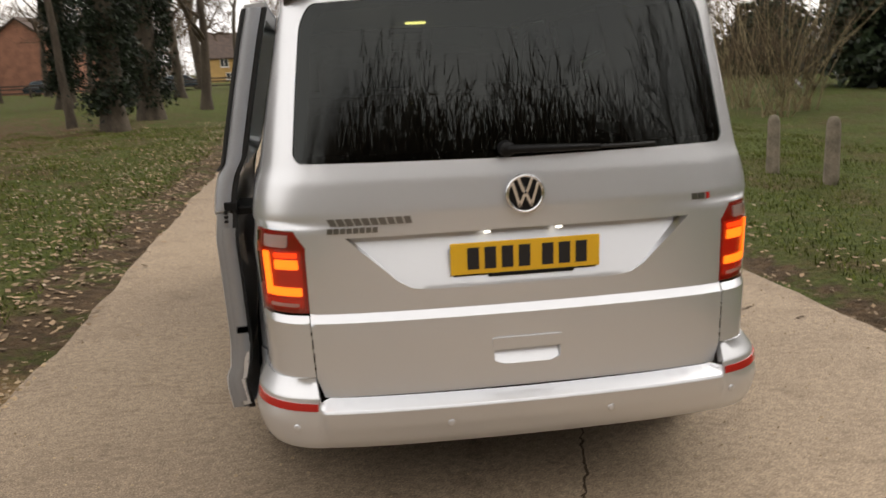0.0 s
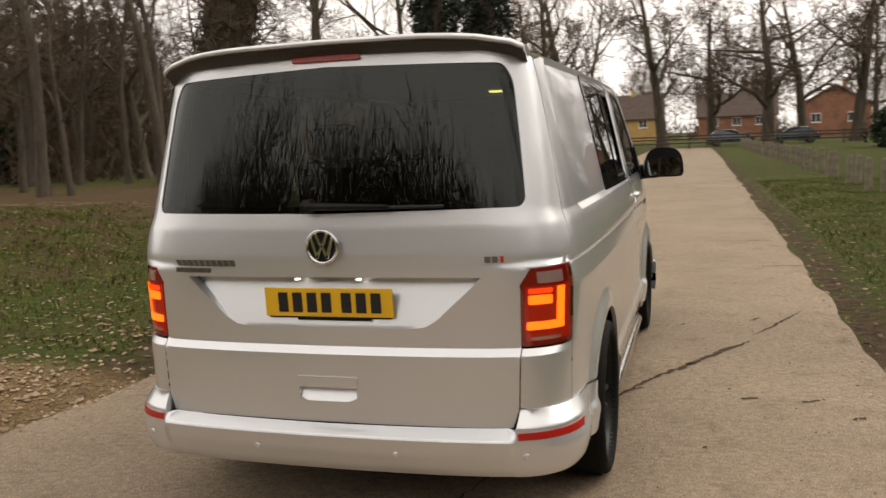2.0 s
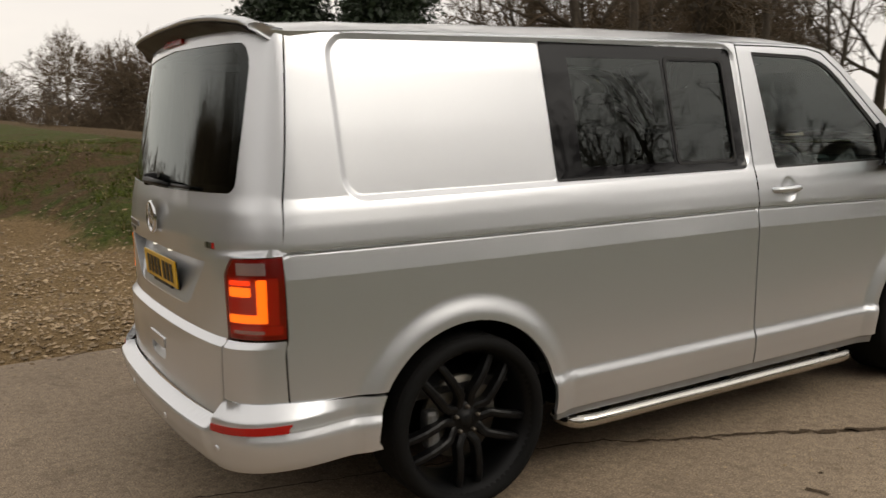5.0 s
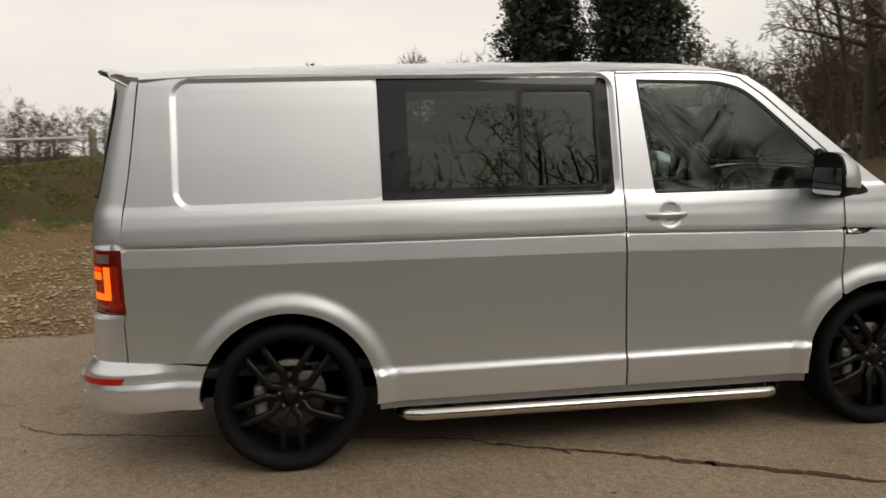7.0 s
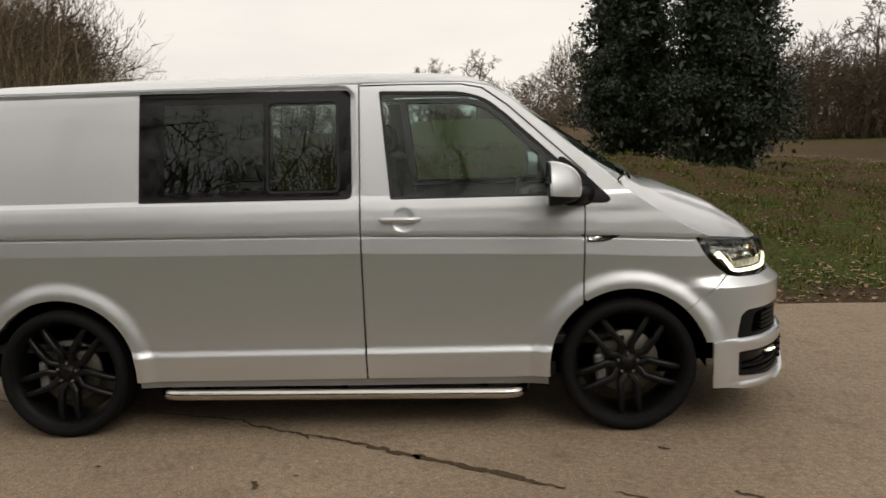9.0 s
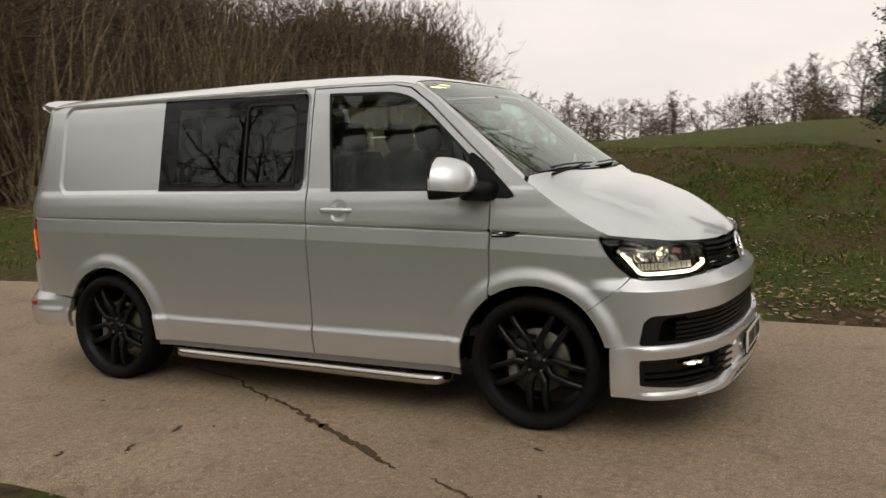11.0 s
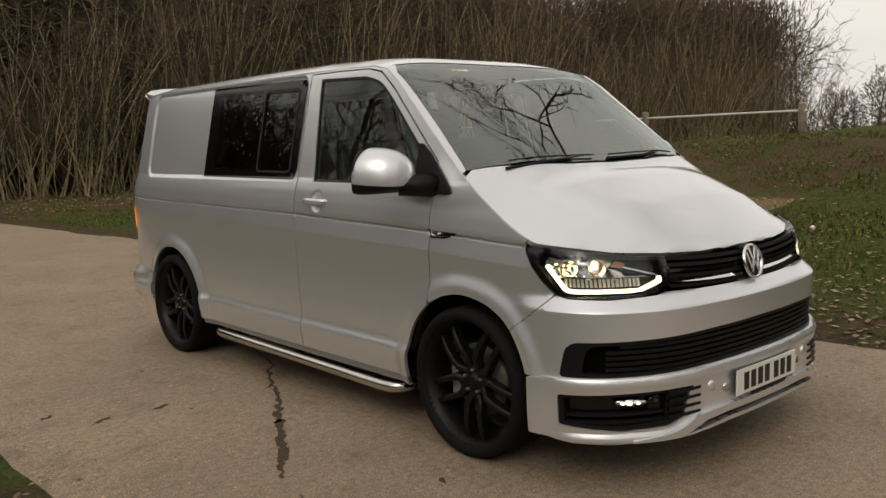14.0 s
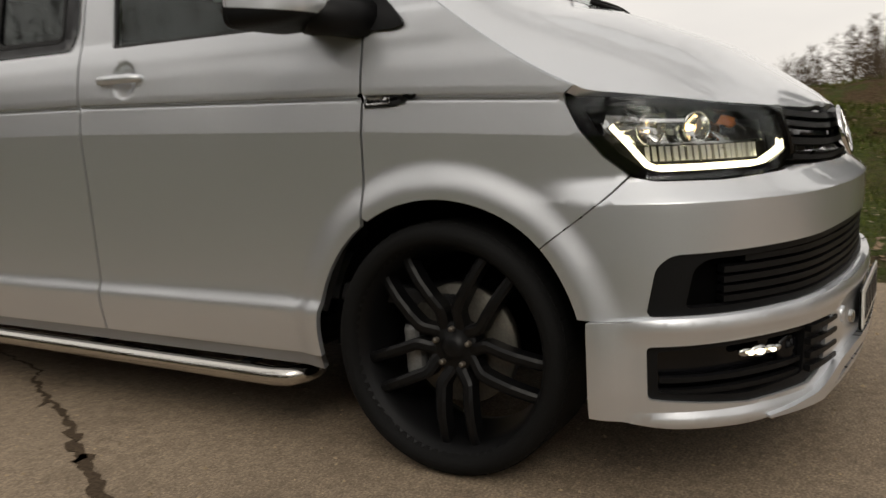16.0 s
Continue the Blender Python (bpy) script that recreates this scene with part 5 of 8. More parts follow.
def round_box(y, z, y0, y1, z0, z1, r):
    """Signed distance to a rounded rectangle."""
    qy = np.abs(y - (y0 + y1) / 2) - (y1 - y0) / 2 + r
    qz = np.abs(z - (z0 + z1) / 2) - (z1 - z0) / 2 + r
    return np.hypot(np.maximum(qy, 0), np.maximum(qz, 0)) + np.minimum(np.maximum(qy, qz), 0) - r


# the pressed field round the side glass: ends, foot, head, corner radius
PRESSED = (-.470, 1.612, 1.243, 1.828, .085)


def wall(uv):
    """The upright body surface: place along the plan's outline (from the tail's middle) and height."""
    uv = np.atleast_2d(np.asarray(uv, float))
    s, z = uv[:, 0], uv[:, 1]
    a, sg = np.minimum(np.abs(s), SMAX), np.where(s < 0, -1.0, 1.0)
    xn, yn = np.interp(a, ARC, PLAN[:, 0]), np.interp(a, ARC, PLAN[:, 1])
    tx, ty = np.interp(a, ARC, TAN[:, 0]), np.interp(a, ARC, TAN[:, 1])
    hat = np.interp(z, [.55, .9, 1.15, 1.24], [0, 1, 1, 0])
    k = np.interp(z - (groove_z(yn) - 1.06) * hat, FINE_Z, PROF) / .955
    wf = smooth_step(3.15, 3.45, yn) * (1 - smooth_step(.72, .86, z))
    k = k * (1 - wf) + wf
    x = xn * k
    y = yn + (1 - smooth_step(-.86, -.60, yn)) * np.interp(z, *REAR_DY) + smooth_step(3.3, 3.7, yn) * np.interp(z, *FRONT_DY)
    ws = smooth_step(-.70, -.60, yn) * (1 - smooth_step(3.3, 3.42, yn))
    d = np.zeros_like(x)
    for yc in (0.0, 3.0):
        r = np.hypot(y - yc, z - WHEEL_Z)
        d += .024 * (1 - smooth_step(.425, .516, r)) * smooth_step(-.70, -.55, yn)
    d -= .0105 * np.clip((.007 - round_box(y, z, *PRESSED)) / .023, 0, 1) * ws
    d -= .014 * (1 - smooth_step(.028, .060, np.hypot(y - 1.857, (z - 1.131) * .95))) * smooth_step(1.0, 1.4, yn)
    d += smooth_step(3.22, 3.50, yn) * np.interp(z, [.22, .30, .45, .60, .745, .80], [.030, .038, .042, .041, .034, 0.0])
    return np.stack([sg * (x + d * ty), y - d * tx, z], 1)


def wall_front(uv):
    """The same surface with its place counted from the nose's middle."""
    uv = np.atleast_2d(np.asarray(uv, float))
    sg = np.where(uv[:, 0] < 0, -1.0, 1.0)
    return wall(np.stack([sg * (SMAX - np.abs(uv[:, 0])), uv[:, 1]], 1))


def rear_bumper_surface(uv):
    uv = np.atleast_2d(np.asarray(uv, float))
    p = wall(uv)
    a = np.abs(uv[:, 0])
    tx, ty = np.interp(a, ARC, TAN[:, 0]), np.interp(a, ARC, TAN[:, 1])
    z = uv[:, 1]
    corner = smooth_step(.688, .706, np.abs(p[:, 0]))
    mid = np.interp(z, [.30, .34, .40, .456, .467, .478, .492], [.010, .040, .061, .071, .066, .045, .004])
    end = np.interp(z, [.30, .34, .40, .470, .505, .560], [.018, .040, .050, .052, .046, .004])
    side = smooth_step(-.75, -.42, p[:, 1])
    d = (mid * (1 - corner) + end * corner) * (1 - .88 * side)
    sg = np.where(uv[:, 0] < 0, -1.0, 1.0)
    return p + np.stack([sg * d * ty, -d * tx, 0 * d], 1)


_SAMPLE = np.linspace(0, SMAX, 1600)


def on_side(y, z):
    """Place along the outline for a point of the flank."""
    p = wall(np.stack([_SAMPLE, np.full_like(_SAMPLE, z)], 1))
    return float(np.interp(y, np.maximum.accumulate(p[250:-250, 1]), _SAMPLE[250:-250]))


def on_tail(x, z):
    p = wall(np.stack([_SAMPLE[:520], np.full(520, z)], 1))
    return float(math.copysign(np.interp(abs(x), np.maximum.accumulate(p[:, 0]), _SAMPLE[:520]), x))


def on_nose(x, z):
    p = wall(np.stack([_SAMPLE[-400:], np.full(400, z)], 1))[::-1]
    return float(math.copysign(np.interp(abs(x), np.maximum.accumulate(p[:, 0]), SMAX - _SAMPLE[-400:][::-1]), x))


def sides(pts):
    return [(on_side(y, z), z) for y, z in pts]


def sides_front(pts):
    return [(SMAX - on_side(y, z), z) for y, z in pts]


# edge where flank meets roof, screen and bonnet
EDGE_Y = [-.70, -.3, 1.6, 2.0, 2.2, 2.32, 2.42, 2.96, 3.0, 3.1, 3.25, 3.40, 3.52, 3.66, 3.765, 3.82, 3.836]
EDGE_Z = [1.842, 1.845, 1.842, 1.838, 1.832, 1.808, 1.742, 1.284, 1.262, 1.186, 1.086, 1.008, .992, .968, .953, .944, .94]
_ey = np.arange(2.90, 3.46, .005)
_ez = np.interp(_ey, EDGE_Y, EDGE_Z)
_ez[12:-12] = np.convolve(_ez, np.ones(25) / 25, mode="valid")
_dense = [float(q) for q in np.arange(2.96, 3.395, .03)]
_knots = sorted([(a, b) for a, b in zip(EDGE_Y, EDGE_Z) if not 2.955 < a < 3.395] + [(q, float(np.interp(q, _ey, _ez))) for q in _dense])
EDGE_Y, EDGE_Z = [k[0] for k in _knots], [k[1] for k in _knots]
EDGE_X = []
for _y, _z in zip(EDGE_Y, EDGE_Z):
    EDGE_X.append(float(wall([(on_side(_y, _z), _z)])[0, 0]) if _y <= 3.41 else np.interp(_y, [3.40, 3.52, 3.66, 3.765, 3.82, 3.836], [.90, .845, .72, .50, .25, .03]))
MID_Y = [-.82, -.4, .3, 1.0, 1.6, 2.0, 2.15, 2.28, 2.40, 3.10, 3.16, 3.30, 3.52, 3.70, 3.79, 3.838]
MID_Z = [1.893, 1.912, 1.922, 1.926, 1.922, 1.908, 1.893, 1.862, 1.794, 1.315, 1.284, 1.236, 1.145, 1.045, .985, .940]
_yy = np.arange(-1.0, 4.0, .01)


def soften(v, w):
    k = np.exp(-0.5 * (np.arange(-3 * w, 3 * w + 1) / w) ** 2)
    return np.convolve(np.pad(v, 3 * w, mode="edge"), k / k.sum(), mode="valid")


MID_S = soften(np.interp(_yy, MID_Y, MID_Z), 3)


def top(uv):
    """Roof, screen and bonnet: height over the plan."""
    uv = np.atleast_2d(np.asarray(uv, float))
    x, y = uv[:, 0], uv[:, 1]
    xe, ze = np.interp(y, EDGE_Y, EDGE_X), np.interp(y, EDGE_Y, EDGE_Z)
    zc = np.interp(y, _yy, MID_S)
    f = np.clip(np.abs(x) / np.maximum(xe, .05), 0, 1.05)
    p = np.interp(y, [2.0, 2.4, 3.0, 3.3, 3.6, 3.84], [4.5, 3.2, 3.2, 3.0, 3.0, 3.0])
    z = zc - (zc - ze) * f**p
    # pressed bonnet: a raised middle between two soft creases
    bonnet = smooth_step(3.12, 3.3, y)
    z = z + bonnet * .017 * (1 - smooth_step(.0, .055, np.abs(x) - np.interp(y, [3.1, 3.8], [.66, .50]))) * (1 - smooth_step(3.50, 3.74, y))
    return np.stack([x, y, z], 1)


def resample(poly, d):
    out = []
    for (a, b), (c, e) in zip(poly, poly[1:] + poly[:1]):
        n = max(1, int(math.ceil(math.hypot(c - a, e - b) / d)))
        out += [(a + (c - a) * i / n, b + (e - b) * i / n) for i in range(n)]
    return out


def rounded(poly, r, n=5):
    """The polygon with its corners rounded; r is one radius or one a corner."""
    out = []
    for i, p in enumerate(poly):
        q, s = Vector(poly[i - 1]), Vector(poly[(i + 1) % len(poly)])
        p = Vector(p)
        rr = r[i] if isinstance(r, (list, tuple)) else r
        a, b = (q - p), (s - p)
        rr = min(rr, a.length * .45, b.length * .45)
        if rr < 1e-4:
            out.append(tuple(p))
            continue
        a, b = p + a.normalized() * rr, p + b.normalized() * rr
        for k in range(n + 1):
            t = k / n
            out.append(tuple((1 - t) ** 2 * a + 2 * t * (1 - t) * p + t * t * b))
    return out


def in_poly(pts, poly):
    x, y = pts[:, 0], pts[:, 1]
    hit = np.zeros(len(pts), bool)
    for (x0, y0), (x1, y1) in zip(poly, poly[1:] + poly[:1]):
        if y0 == y1:
            continue
        hit ^= ((y0 > y) != (y1 > y)) & (x < (x1 - x0) * (y - y0) / (y1 - y0) + x0)
    return hit


def panel(name, outline, chart, material, parent, holes=(), off=0.0, thick=.014, step=.03, rows=(), extra=(), label="", lines=(), avoid=None):
    """One body panel: the outline, less its holes, laid on the surface, with folded-in edges."""
    loops = [resample(list(outline), step * .7)] + [resample(list(h), step * .7) for h in holes]
    verts, edges = [], []
    for lp in loops:
        b = len(verts)
        verts += lp
        edges += [(b + i, b + (i + 1) % len(lp)) for i in range(len(lp))]
    bound = np.array(verts)
    lo, hi = bound.min(0), bound.max(0)
    vs = np.unique(np.round(np.r_[np.arange(lo[1] + step / 2, hi[1], step), [r for r in rows if lo[1] < r < hi[1]]], 4))
    us = np.arange(lo[0] + step / 2, hi[0], step)
    grid = np.array([(u, v) for v in vs for u in us] + [tuple(e) for e in extra]).reshape(-1, 2)
    keep = in_poly(grid, loops[0])
    for h in loops[1:]:
        keep &= ~in_poly(grid, h)
    grid = grid[keep]
    if len(grid):
        near = np.full(len(grid), 9.0)
        for i in range(0, len(bound), 200):
            near = np.minimum(near, np.sqrt(((grid[:, None] - bound[None, i:i + 200]) ** 2).sum(-1)).min(1))
        grid = grid[near > step * .28]
    if avoid is not None and len(grid):
        fixed = {(round(float(a), 5), round(float(b), 5)) for a, b in extra}
        bad = avoid(chart(grid)) & np.array([(round(float(a), 5), round(float(b), 5)) not in fixed for a, b in grid])
        grid = grid[~bad]
    allv = [Vector(v) for v in verts] + [Vector(g) for g in grid]
    for ln in lines:
        ln = np.asarray(ln, float)
        ok = in_poly(ln, loops[0])
        for h in loops[1:]:
            ok &= ~in_poly(ln, h)
        far = np.array([np.sqrt(((bound - p) ** 2).sum(1)).min() > .005 if o else False for p, o in zip(ln, ok)])
        prev = None
        for p, o in zip(ln, far):
            if o:
                allv.append(Vector(p))
                if prev is not None:
                    edges.append((prev, len(allv) - 1))
                prev = len(allv) - 1
            else:
                prev = None
    ov, _, of, _, _, _ = delaunay_2d_cdt(allv, edges, [], 0, 1e-5)
    uv = np.array([tuple(v) for v in ov])
    tri = np.array([f for f in of if len(f) == 3])
    cen = uv[tri].mean(1)
    ok = in_poly(cen, loops[0])
    for h in loops[1:]:
        ok &= ~in_poly(cen, h)
    tri = tri[ok]
    used, inv = np.unique(tri, return_inverse=True)
    tri, uv = inv.reshape(-1, 3), uv[used]
    e = 1.0e-3
    P = chart(uv)
    du = chart(uv + (5 * e, 0)) - chart(uv - (5 * e, 0))
    dv = chart(uv + (0, e)) - chart(uv - (0, e))
    N = np.cross(du, dv)
    N /= np.maximum(np.linalg.norm(N, axis=1), 1e-12)[:, None]
    away = P - np.array([0, np.clip(P[:, 1], .2, 2.6).mean(), min(1.0, float(P[:, 2].mean()) - .1)])
    N *= np.where((N * away).sum(1) < 0, -1.0, 1.0)[:, None]
    P = P + N * off
    fn = np.cross(P[tri[:, 1]] - P[tri[:, 0]], P[tri[:, 2]] - P[tri[:, 0]])
    flip = (fn * N[tri[:, 0]]).sum(1) < 0
    tri[flip] = tri[flip][:, ::-1]
    count = {}
    for t in tri:
        for a, b in ((t[0], t[1]), (t[1], t[2]), (t[2], t[0])):
            key = (min(a, b), max(a, b))
            count[key] = None if key in count else (a, b)
    border = [v for v in count.values() if v is not None]
    faces, loop_n = [tuple(t) for t in tri], [N[i] for t in tri for i in t]
    coords = list(P)
    inner = {}
    if thick > 0:
        for a, b in border:
            for i in (a, b):
                if i not in inner:
                    inner[i] = len(coords)
                    coords.append(P[i] - N[i] * thick)
        for a, b in border:
            q = (b, a, inner[a], inner[b])
            n = np.cross(coords[q[1]] - coords[q[0]], coords[q[3]] - coords[q[0]])
            n = n / max(np.linalg.norm(n), 1e-12)
            faces.append(q)
            loop_n += [n] * 4
    me = bpy.data.meshes.new(name)
    me.from_pydata([tuple(c) for c in coords], [], faces)
    me.polygons.foreach_set("use_smooth", [True] * len(faces))
    me.materials.append(material)
    me.update()
    me.normals_split_custom_set([tuple(n) for n in loop_n])
    ob = new(name, me)
    ob.parent = parent
    if label:
        tagged(ob, label)
    return ob


def both(name, pts, chart, material, parent, holes=(), extra=(), **kw):
    """The panel on the driver's side and its mirror image."""
    a = panel(name, pts, chart, material, parent, holes=holes, extra=extra, **kw)
    b = panel(name, [(-u, v) for u, v in pts], chart, material, parent, holes=[[(-u, v) for u, v in h] for h in holes],
              extra=[(-u, v) for u, v in extra], **kw)
    return a, b


def arc_pts(yc, a0, a1, r=ARCH_R, n=26):
    """Points of a wheel arch, angles in degrees from forward."""
    return [(yc + r * math.cos(radians(a0 + (a1 - a0) * i / n)), WHEEL_Z + r * math.sin(radians(a0 + (a1 - a0) * i / n))) for i in range(n + 1)]


def ring_extra(yc, a0, a1):
    return sides([p for r in np.arange(.4185, .53, .0085) for p in arc_pts(yc, a0, a1, r, 64)])


def near_features(p):
    """True for points in the arches' flares or by the waist fold, which have rows of their own."""
    y, z = p[:, 1], p[:, 2]
    bad = (np.hypot(y, z - WHEEL_Z) < .535) | (np.hypot(y - 3.0, z - WHEEL_Z) < .535)
    rel = z - (groove_z(y) - 1.06) * np.interp(z, [.55, .9, 1.15, 1.24], [0, 1, 1, 0])
    fold = np.abs(round_box(y, z, *PRESSED) + .006) < .032
    return bad | fold | ((rel > .945) & (rel < .988)) | ((rel > 1.038) & (rel < 1.092))


def waist_lines(sg=1):
    out = []
    for row in (.952, .960, .964, .968, .974, .982, 1.041, 1.0475, 1.0498, 1.0513, 1.0528, 1.0565, 1.0602, 1.0617, 1.0632, 1.0655, 1.070, 1.078, 1.088):
        out.append([(sg * on_side(float(y), row), row + float(groove_z(y) - 1.06) * float(np.interp(row, [.55, .9, 1.15, 1.24], [0, 1, 1, 0]))) for y in np.arange(-.72, 3.44, .03)])
    return out


WAIST = {1: waist_lines(1), -1: waist_lines(-1)}


def pressed_lines():
    """Rows of points along the fold round the pressed field."""
    y0, y1, z0, z1, r = PRESSED
    out = []
    for o in (.014, .008, .005, -.001, -.008, -.0145, -.018, -.026):
        ring = rounded([(y0 - o, z0 - o), (y1 + o, z0 - o), (y1 + o, z1 + o), (y0 - o, z1 + o)], 1.0 * (r + o) * 1.25, 9)
        ring = resample(ring, .03)
        out.append(sides(ring + ring[:1]))
    return out


FOLD = pressed_lines()


van = tagged(empty("van"), "silver panel van with black wheels and open side door", "van")
ROWS = [.42, .436, .449, .462, .474, 1.235, 1.247, 1.254, 1.262, 1.27, 1.28,
        1.80, 1.808, 1.818, 1.826, 1.833]

# -- tail
gap = .004
LAMP_IN = .735
tail_lamp_outline = [(on_tail(LAMP_IN, .782), .782), (on_tail(LAMP_IN, 1.005), 1.005), (on_tail(.772, 1.062), 1.062), (on_side(-.722, 1.068), 1.068), (on_side(-.722, .782), .782)]
half_gate = [(0, .492), (on_tail(.70, .492), .492), (on_tail(.722, .56), .56), (on_tail(LAMP_IN - gap, .77), .77), (on_tail(LAMP_IN - gap, 1.007), 1.007),
             (on_tail(.769, 1.066), 1.066), (on_side(-.724, 1.072), 1.072), (on_side(-.700, 1.25), 1.25), (on_side(-.630, 1.75), 1.75), (on_side(-.618, 1.838), 1.838), (0, 1.868)]
gate = half_gate + [(-u, v) for u, v in half_gate[-2:0:-1]]
half_glass = [(0, 1.276), (on_tail(.735, 1.285), 1.285), (on_tail(.752, 1.31), 1.31), (on_tail(.70, 1.74), 1.74), (on_tail(.665, 1.802), 1.802), (0, 1.822)]
glass_hole = rounded(half_glass + [(-u, v) for u, v in half_glass[-2:0:-1]], [0, .03, .03, .05, .05, 0, .05, .05, .03, .03])
handle_hole = [(-.118, .585), (-.085, .572), (.085, .572), (.118, .585), (.118, .628), (-.118, .628)]
gate_rows = [.742, .748, .751, .754, .7655, .777, .780, .784, .79]
recess_half = [(0, .848), (on_tail(.33, .848), .848), (on_tail(.385, .856), .856), (on_tail(.43, .882), .882), (on_tail(.475, .925), .925), (on_tail(.598, 1.038), 1.038), (0, 1.041)]
recess_hole = recess_half + [(-u, v) for u, v in recess_half[-2:0:-1]]


def recess_surface(uv):
    """The plate's recess: deep under its top edge, running out flush at its foot."""
    p = wall(uv)
    p[:, 1] += np.interp(p[:, 2], [.848, 1.04], [.001, .066])
    return p


tailgate = panel("tailgate", gate, wall, PAINT, van, holes=[glass_hole, handle_hole, recess_hole], rows=gate_rows, step=.026, thick=.05,
                 label="silver rear tailgate with a stepped plate recess")
panel("rear_window", glass_hole, wall, GLASS_REAR, tailgate, off=-.004, thick=0, step=.06, label="dark tinted heated rear glass")
panel("window_border", resample(glass_hole, .02), wall, FRIT, tailgate, holes=[[(u * .935, 1.548 + (v - 1.548) * .90) for u, v in glass_hole]], off=-.007, thick=0, step=.03,
      label="black printed glass border")
scoop = panel("handle_recess", [(u * 1.05, .6 + (v - .6) * 1.05) for u, v in handle_hole], wall, PAINT_SHADED, tailgate, off=-.03, thick=0)
panel("handle_floor", [(-.116, .585), (-.085, .5725), (.085, .5725), (.116, .585), (.116, .624), (-.116, .624)], lambda uv: wall(uv) + np.stack([0 * uv[:, 0], (uv[:, 1] - .572) * .55, 0 * uv[:, 0]], 1), PAINT, tailgate, off=-.001, thick=0)
panel("grip", rounded([(-.124, .626), (.124, .626), (.124, .668), (-.124, .668)], .008), wall, PAINT, tailgate, off=.006, thick=.02)

panel("plate_recess", recess_hole, recess_surface, PAINT, tailgate, thick=0, step=.03)

# wiper on the glass
wiper = empty("rear_wiper", van)
cap_v, cap_f = lathe([(0, -.02), (.022, -.02), (.026, -.008), (.026, .03)], 20)
pv = wall([(on_tail(-.05, 1.30), 1.30)])[0]
raw("wiper_pivot", [(v[1] + pv[0], v[0] + pv[1] - .03, v[2] + pv[2] + .008) for v in cap_v], cap_f, TRIM, wiper, smooth=True)
arm = [(x, wall([(on_tail(x, z), z)])[0][1] - o, z) for x, z, o in ((-.05, 1.308, .045), (.1, 1.304, .042), (.27, 1.300, .036))]
v, f = tube(arm, [.015, .013, .009], 8)
raw("wiper_arm", v, f, TRIM, wiper, smooth=True)
blade = [(x, wall([(on_tail(x, 1.297), 1.297)])[0][1] - .022, 1.297) for x in np.linspace(-.02, .47, 12)]
v, f = tube(blade, .007, 6)
raw("wiper_blade", v, f, SEAL, wiper, smooth=True)

# number plates: characters as plain bars
def plate(name, cx, cy, cz, face, parent, sign, tilt):
    m = pose(cx, cy, cz, tilt, 0, 0 if sign < 0 else 180)
    holder = empty(name, parent, m)
    box_part("backing", (0, .006, -.006), (.50, .008, .112), TRIM, holder, .003)
    box_part("holder_lip", (.02, .002, -.062), (.30, .010, .014), TRIM, holder, .003)
    bm = bmesh.new()
    add_box(bm, (0, 0, 0), (.52, .006, .111), .0025)
    part("plate", bm, face, holder)
    x = -.2075
    for i in range(7):
        box_part("bar", (x + .025, -.0045, 0), (.040, .002, .076), PLATE_INK, holder, .0004)
        x += .059 + (.022 if i == 3 else 0)
    return holder


plate("rear_plate", .008, -.923, .945, PLATE_YELLOW, van, -1, 3)
for dx in (-.12, .13):
    box_part("plate_lamp", (dx, -.905, 1.030), (.022, .018, .008), WHITE_SOCKET, van, .003)


def badge(name, m, r, parent):
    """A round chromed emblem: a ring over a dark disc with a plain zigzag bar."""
    g = empty(name, parent, m)
    prof = [(r * .80, .002), (r * .84, .009), (r * .92, .012), (r, .006), (r * 1.01, 0)]
    v, f = lathe(prof, 48)
    raw("ring", v, f, CHROME, g, smooth=True)
    v, f = lathe([(0.0005, .004), (r * .5, .0038), (r * .82, .002)], 40)
    raw("disc", v, f, TRIM, g, smooth=True)
    for k in (-1, 1):
        bm = bmesh.new()
        for y0, z0, y1, z1 in ((.62, .48, .30, -.58), (.30, -.58, .0, .10), (.32, .72, .10, .16)):
            p, q = Vector((0, k * y0 * r, z0 * r)), Vector((0, k * y1 * r, z1 * r))
            d = q - p
            add_box(bm, (p + q) / 2 + Vector((.006, 0, 0)), (.007, r * .17, d.length + r * .12), .0015, Matrix.Rotation(-math.atan2(d.y, d.z), 4, "X"))
        part("emblem_bar", bm, CHROME, g)
    return g


badge("rear_badge", pose(.006, -.938, 1.157, 0, 0, -90), .067, van)
# raised lettering, drawn as plain bars
for name, x0, x1, z, h, material in (("badge_bar", -.655, -.375, 1.092, .024, BADGE_METAL), ("badge_bar", -.655, -.485, 1.063, .018, BADGE_METAL), ("badge_bar", .612, .664, 1.103, .022, BADGE_METAL), ("badge_bar", .668, .682, 1.103, .022, RED_INK)):
    n = max(1, round((x1 - x0) / (h * 1.15)))
    w = (x1 - x0) / n
    for i in range(n):
        xa = x0 + i * w
        panel(name, [(on_tail(xa, z), z - h / 2), (on_tail(xa + w * .82, z), z - h / 2), (on_tail(xa + w * .82, z), z + h / 2), (on_tail(xa, z), z + h / 2)], wall, material, van, off=.004, thick=.004, step=.05)

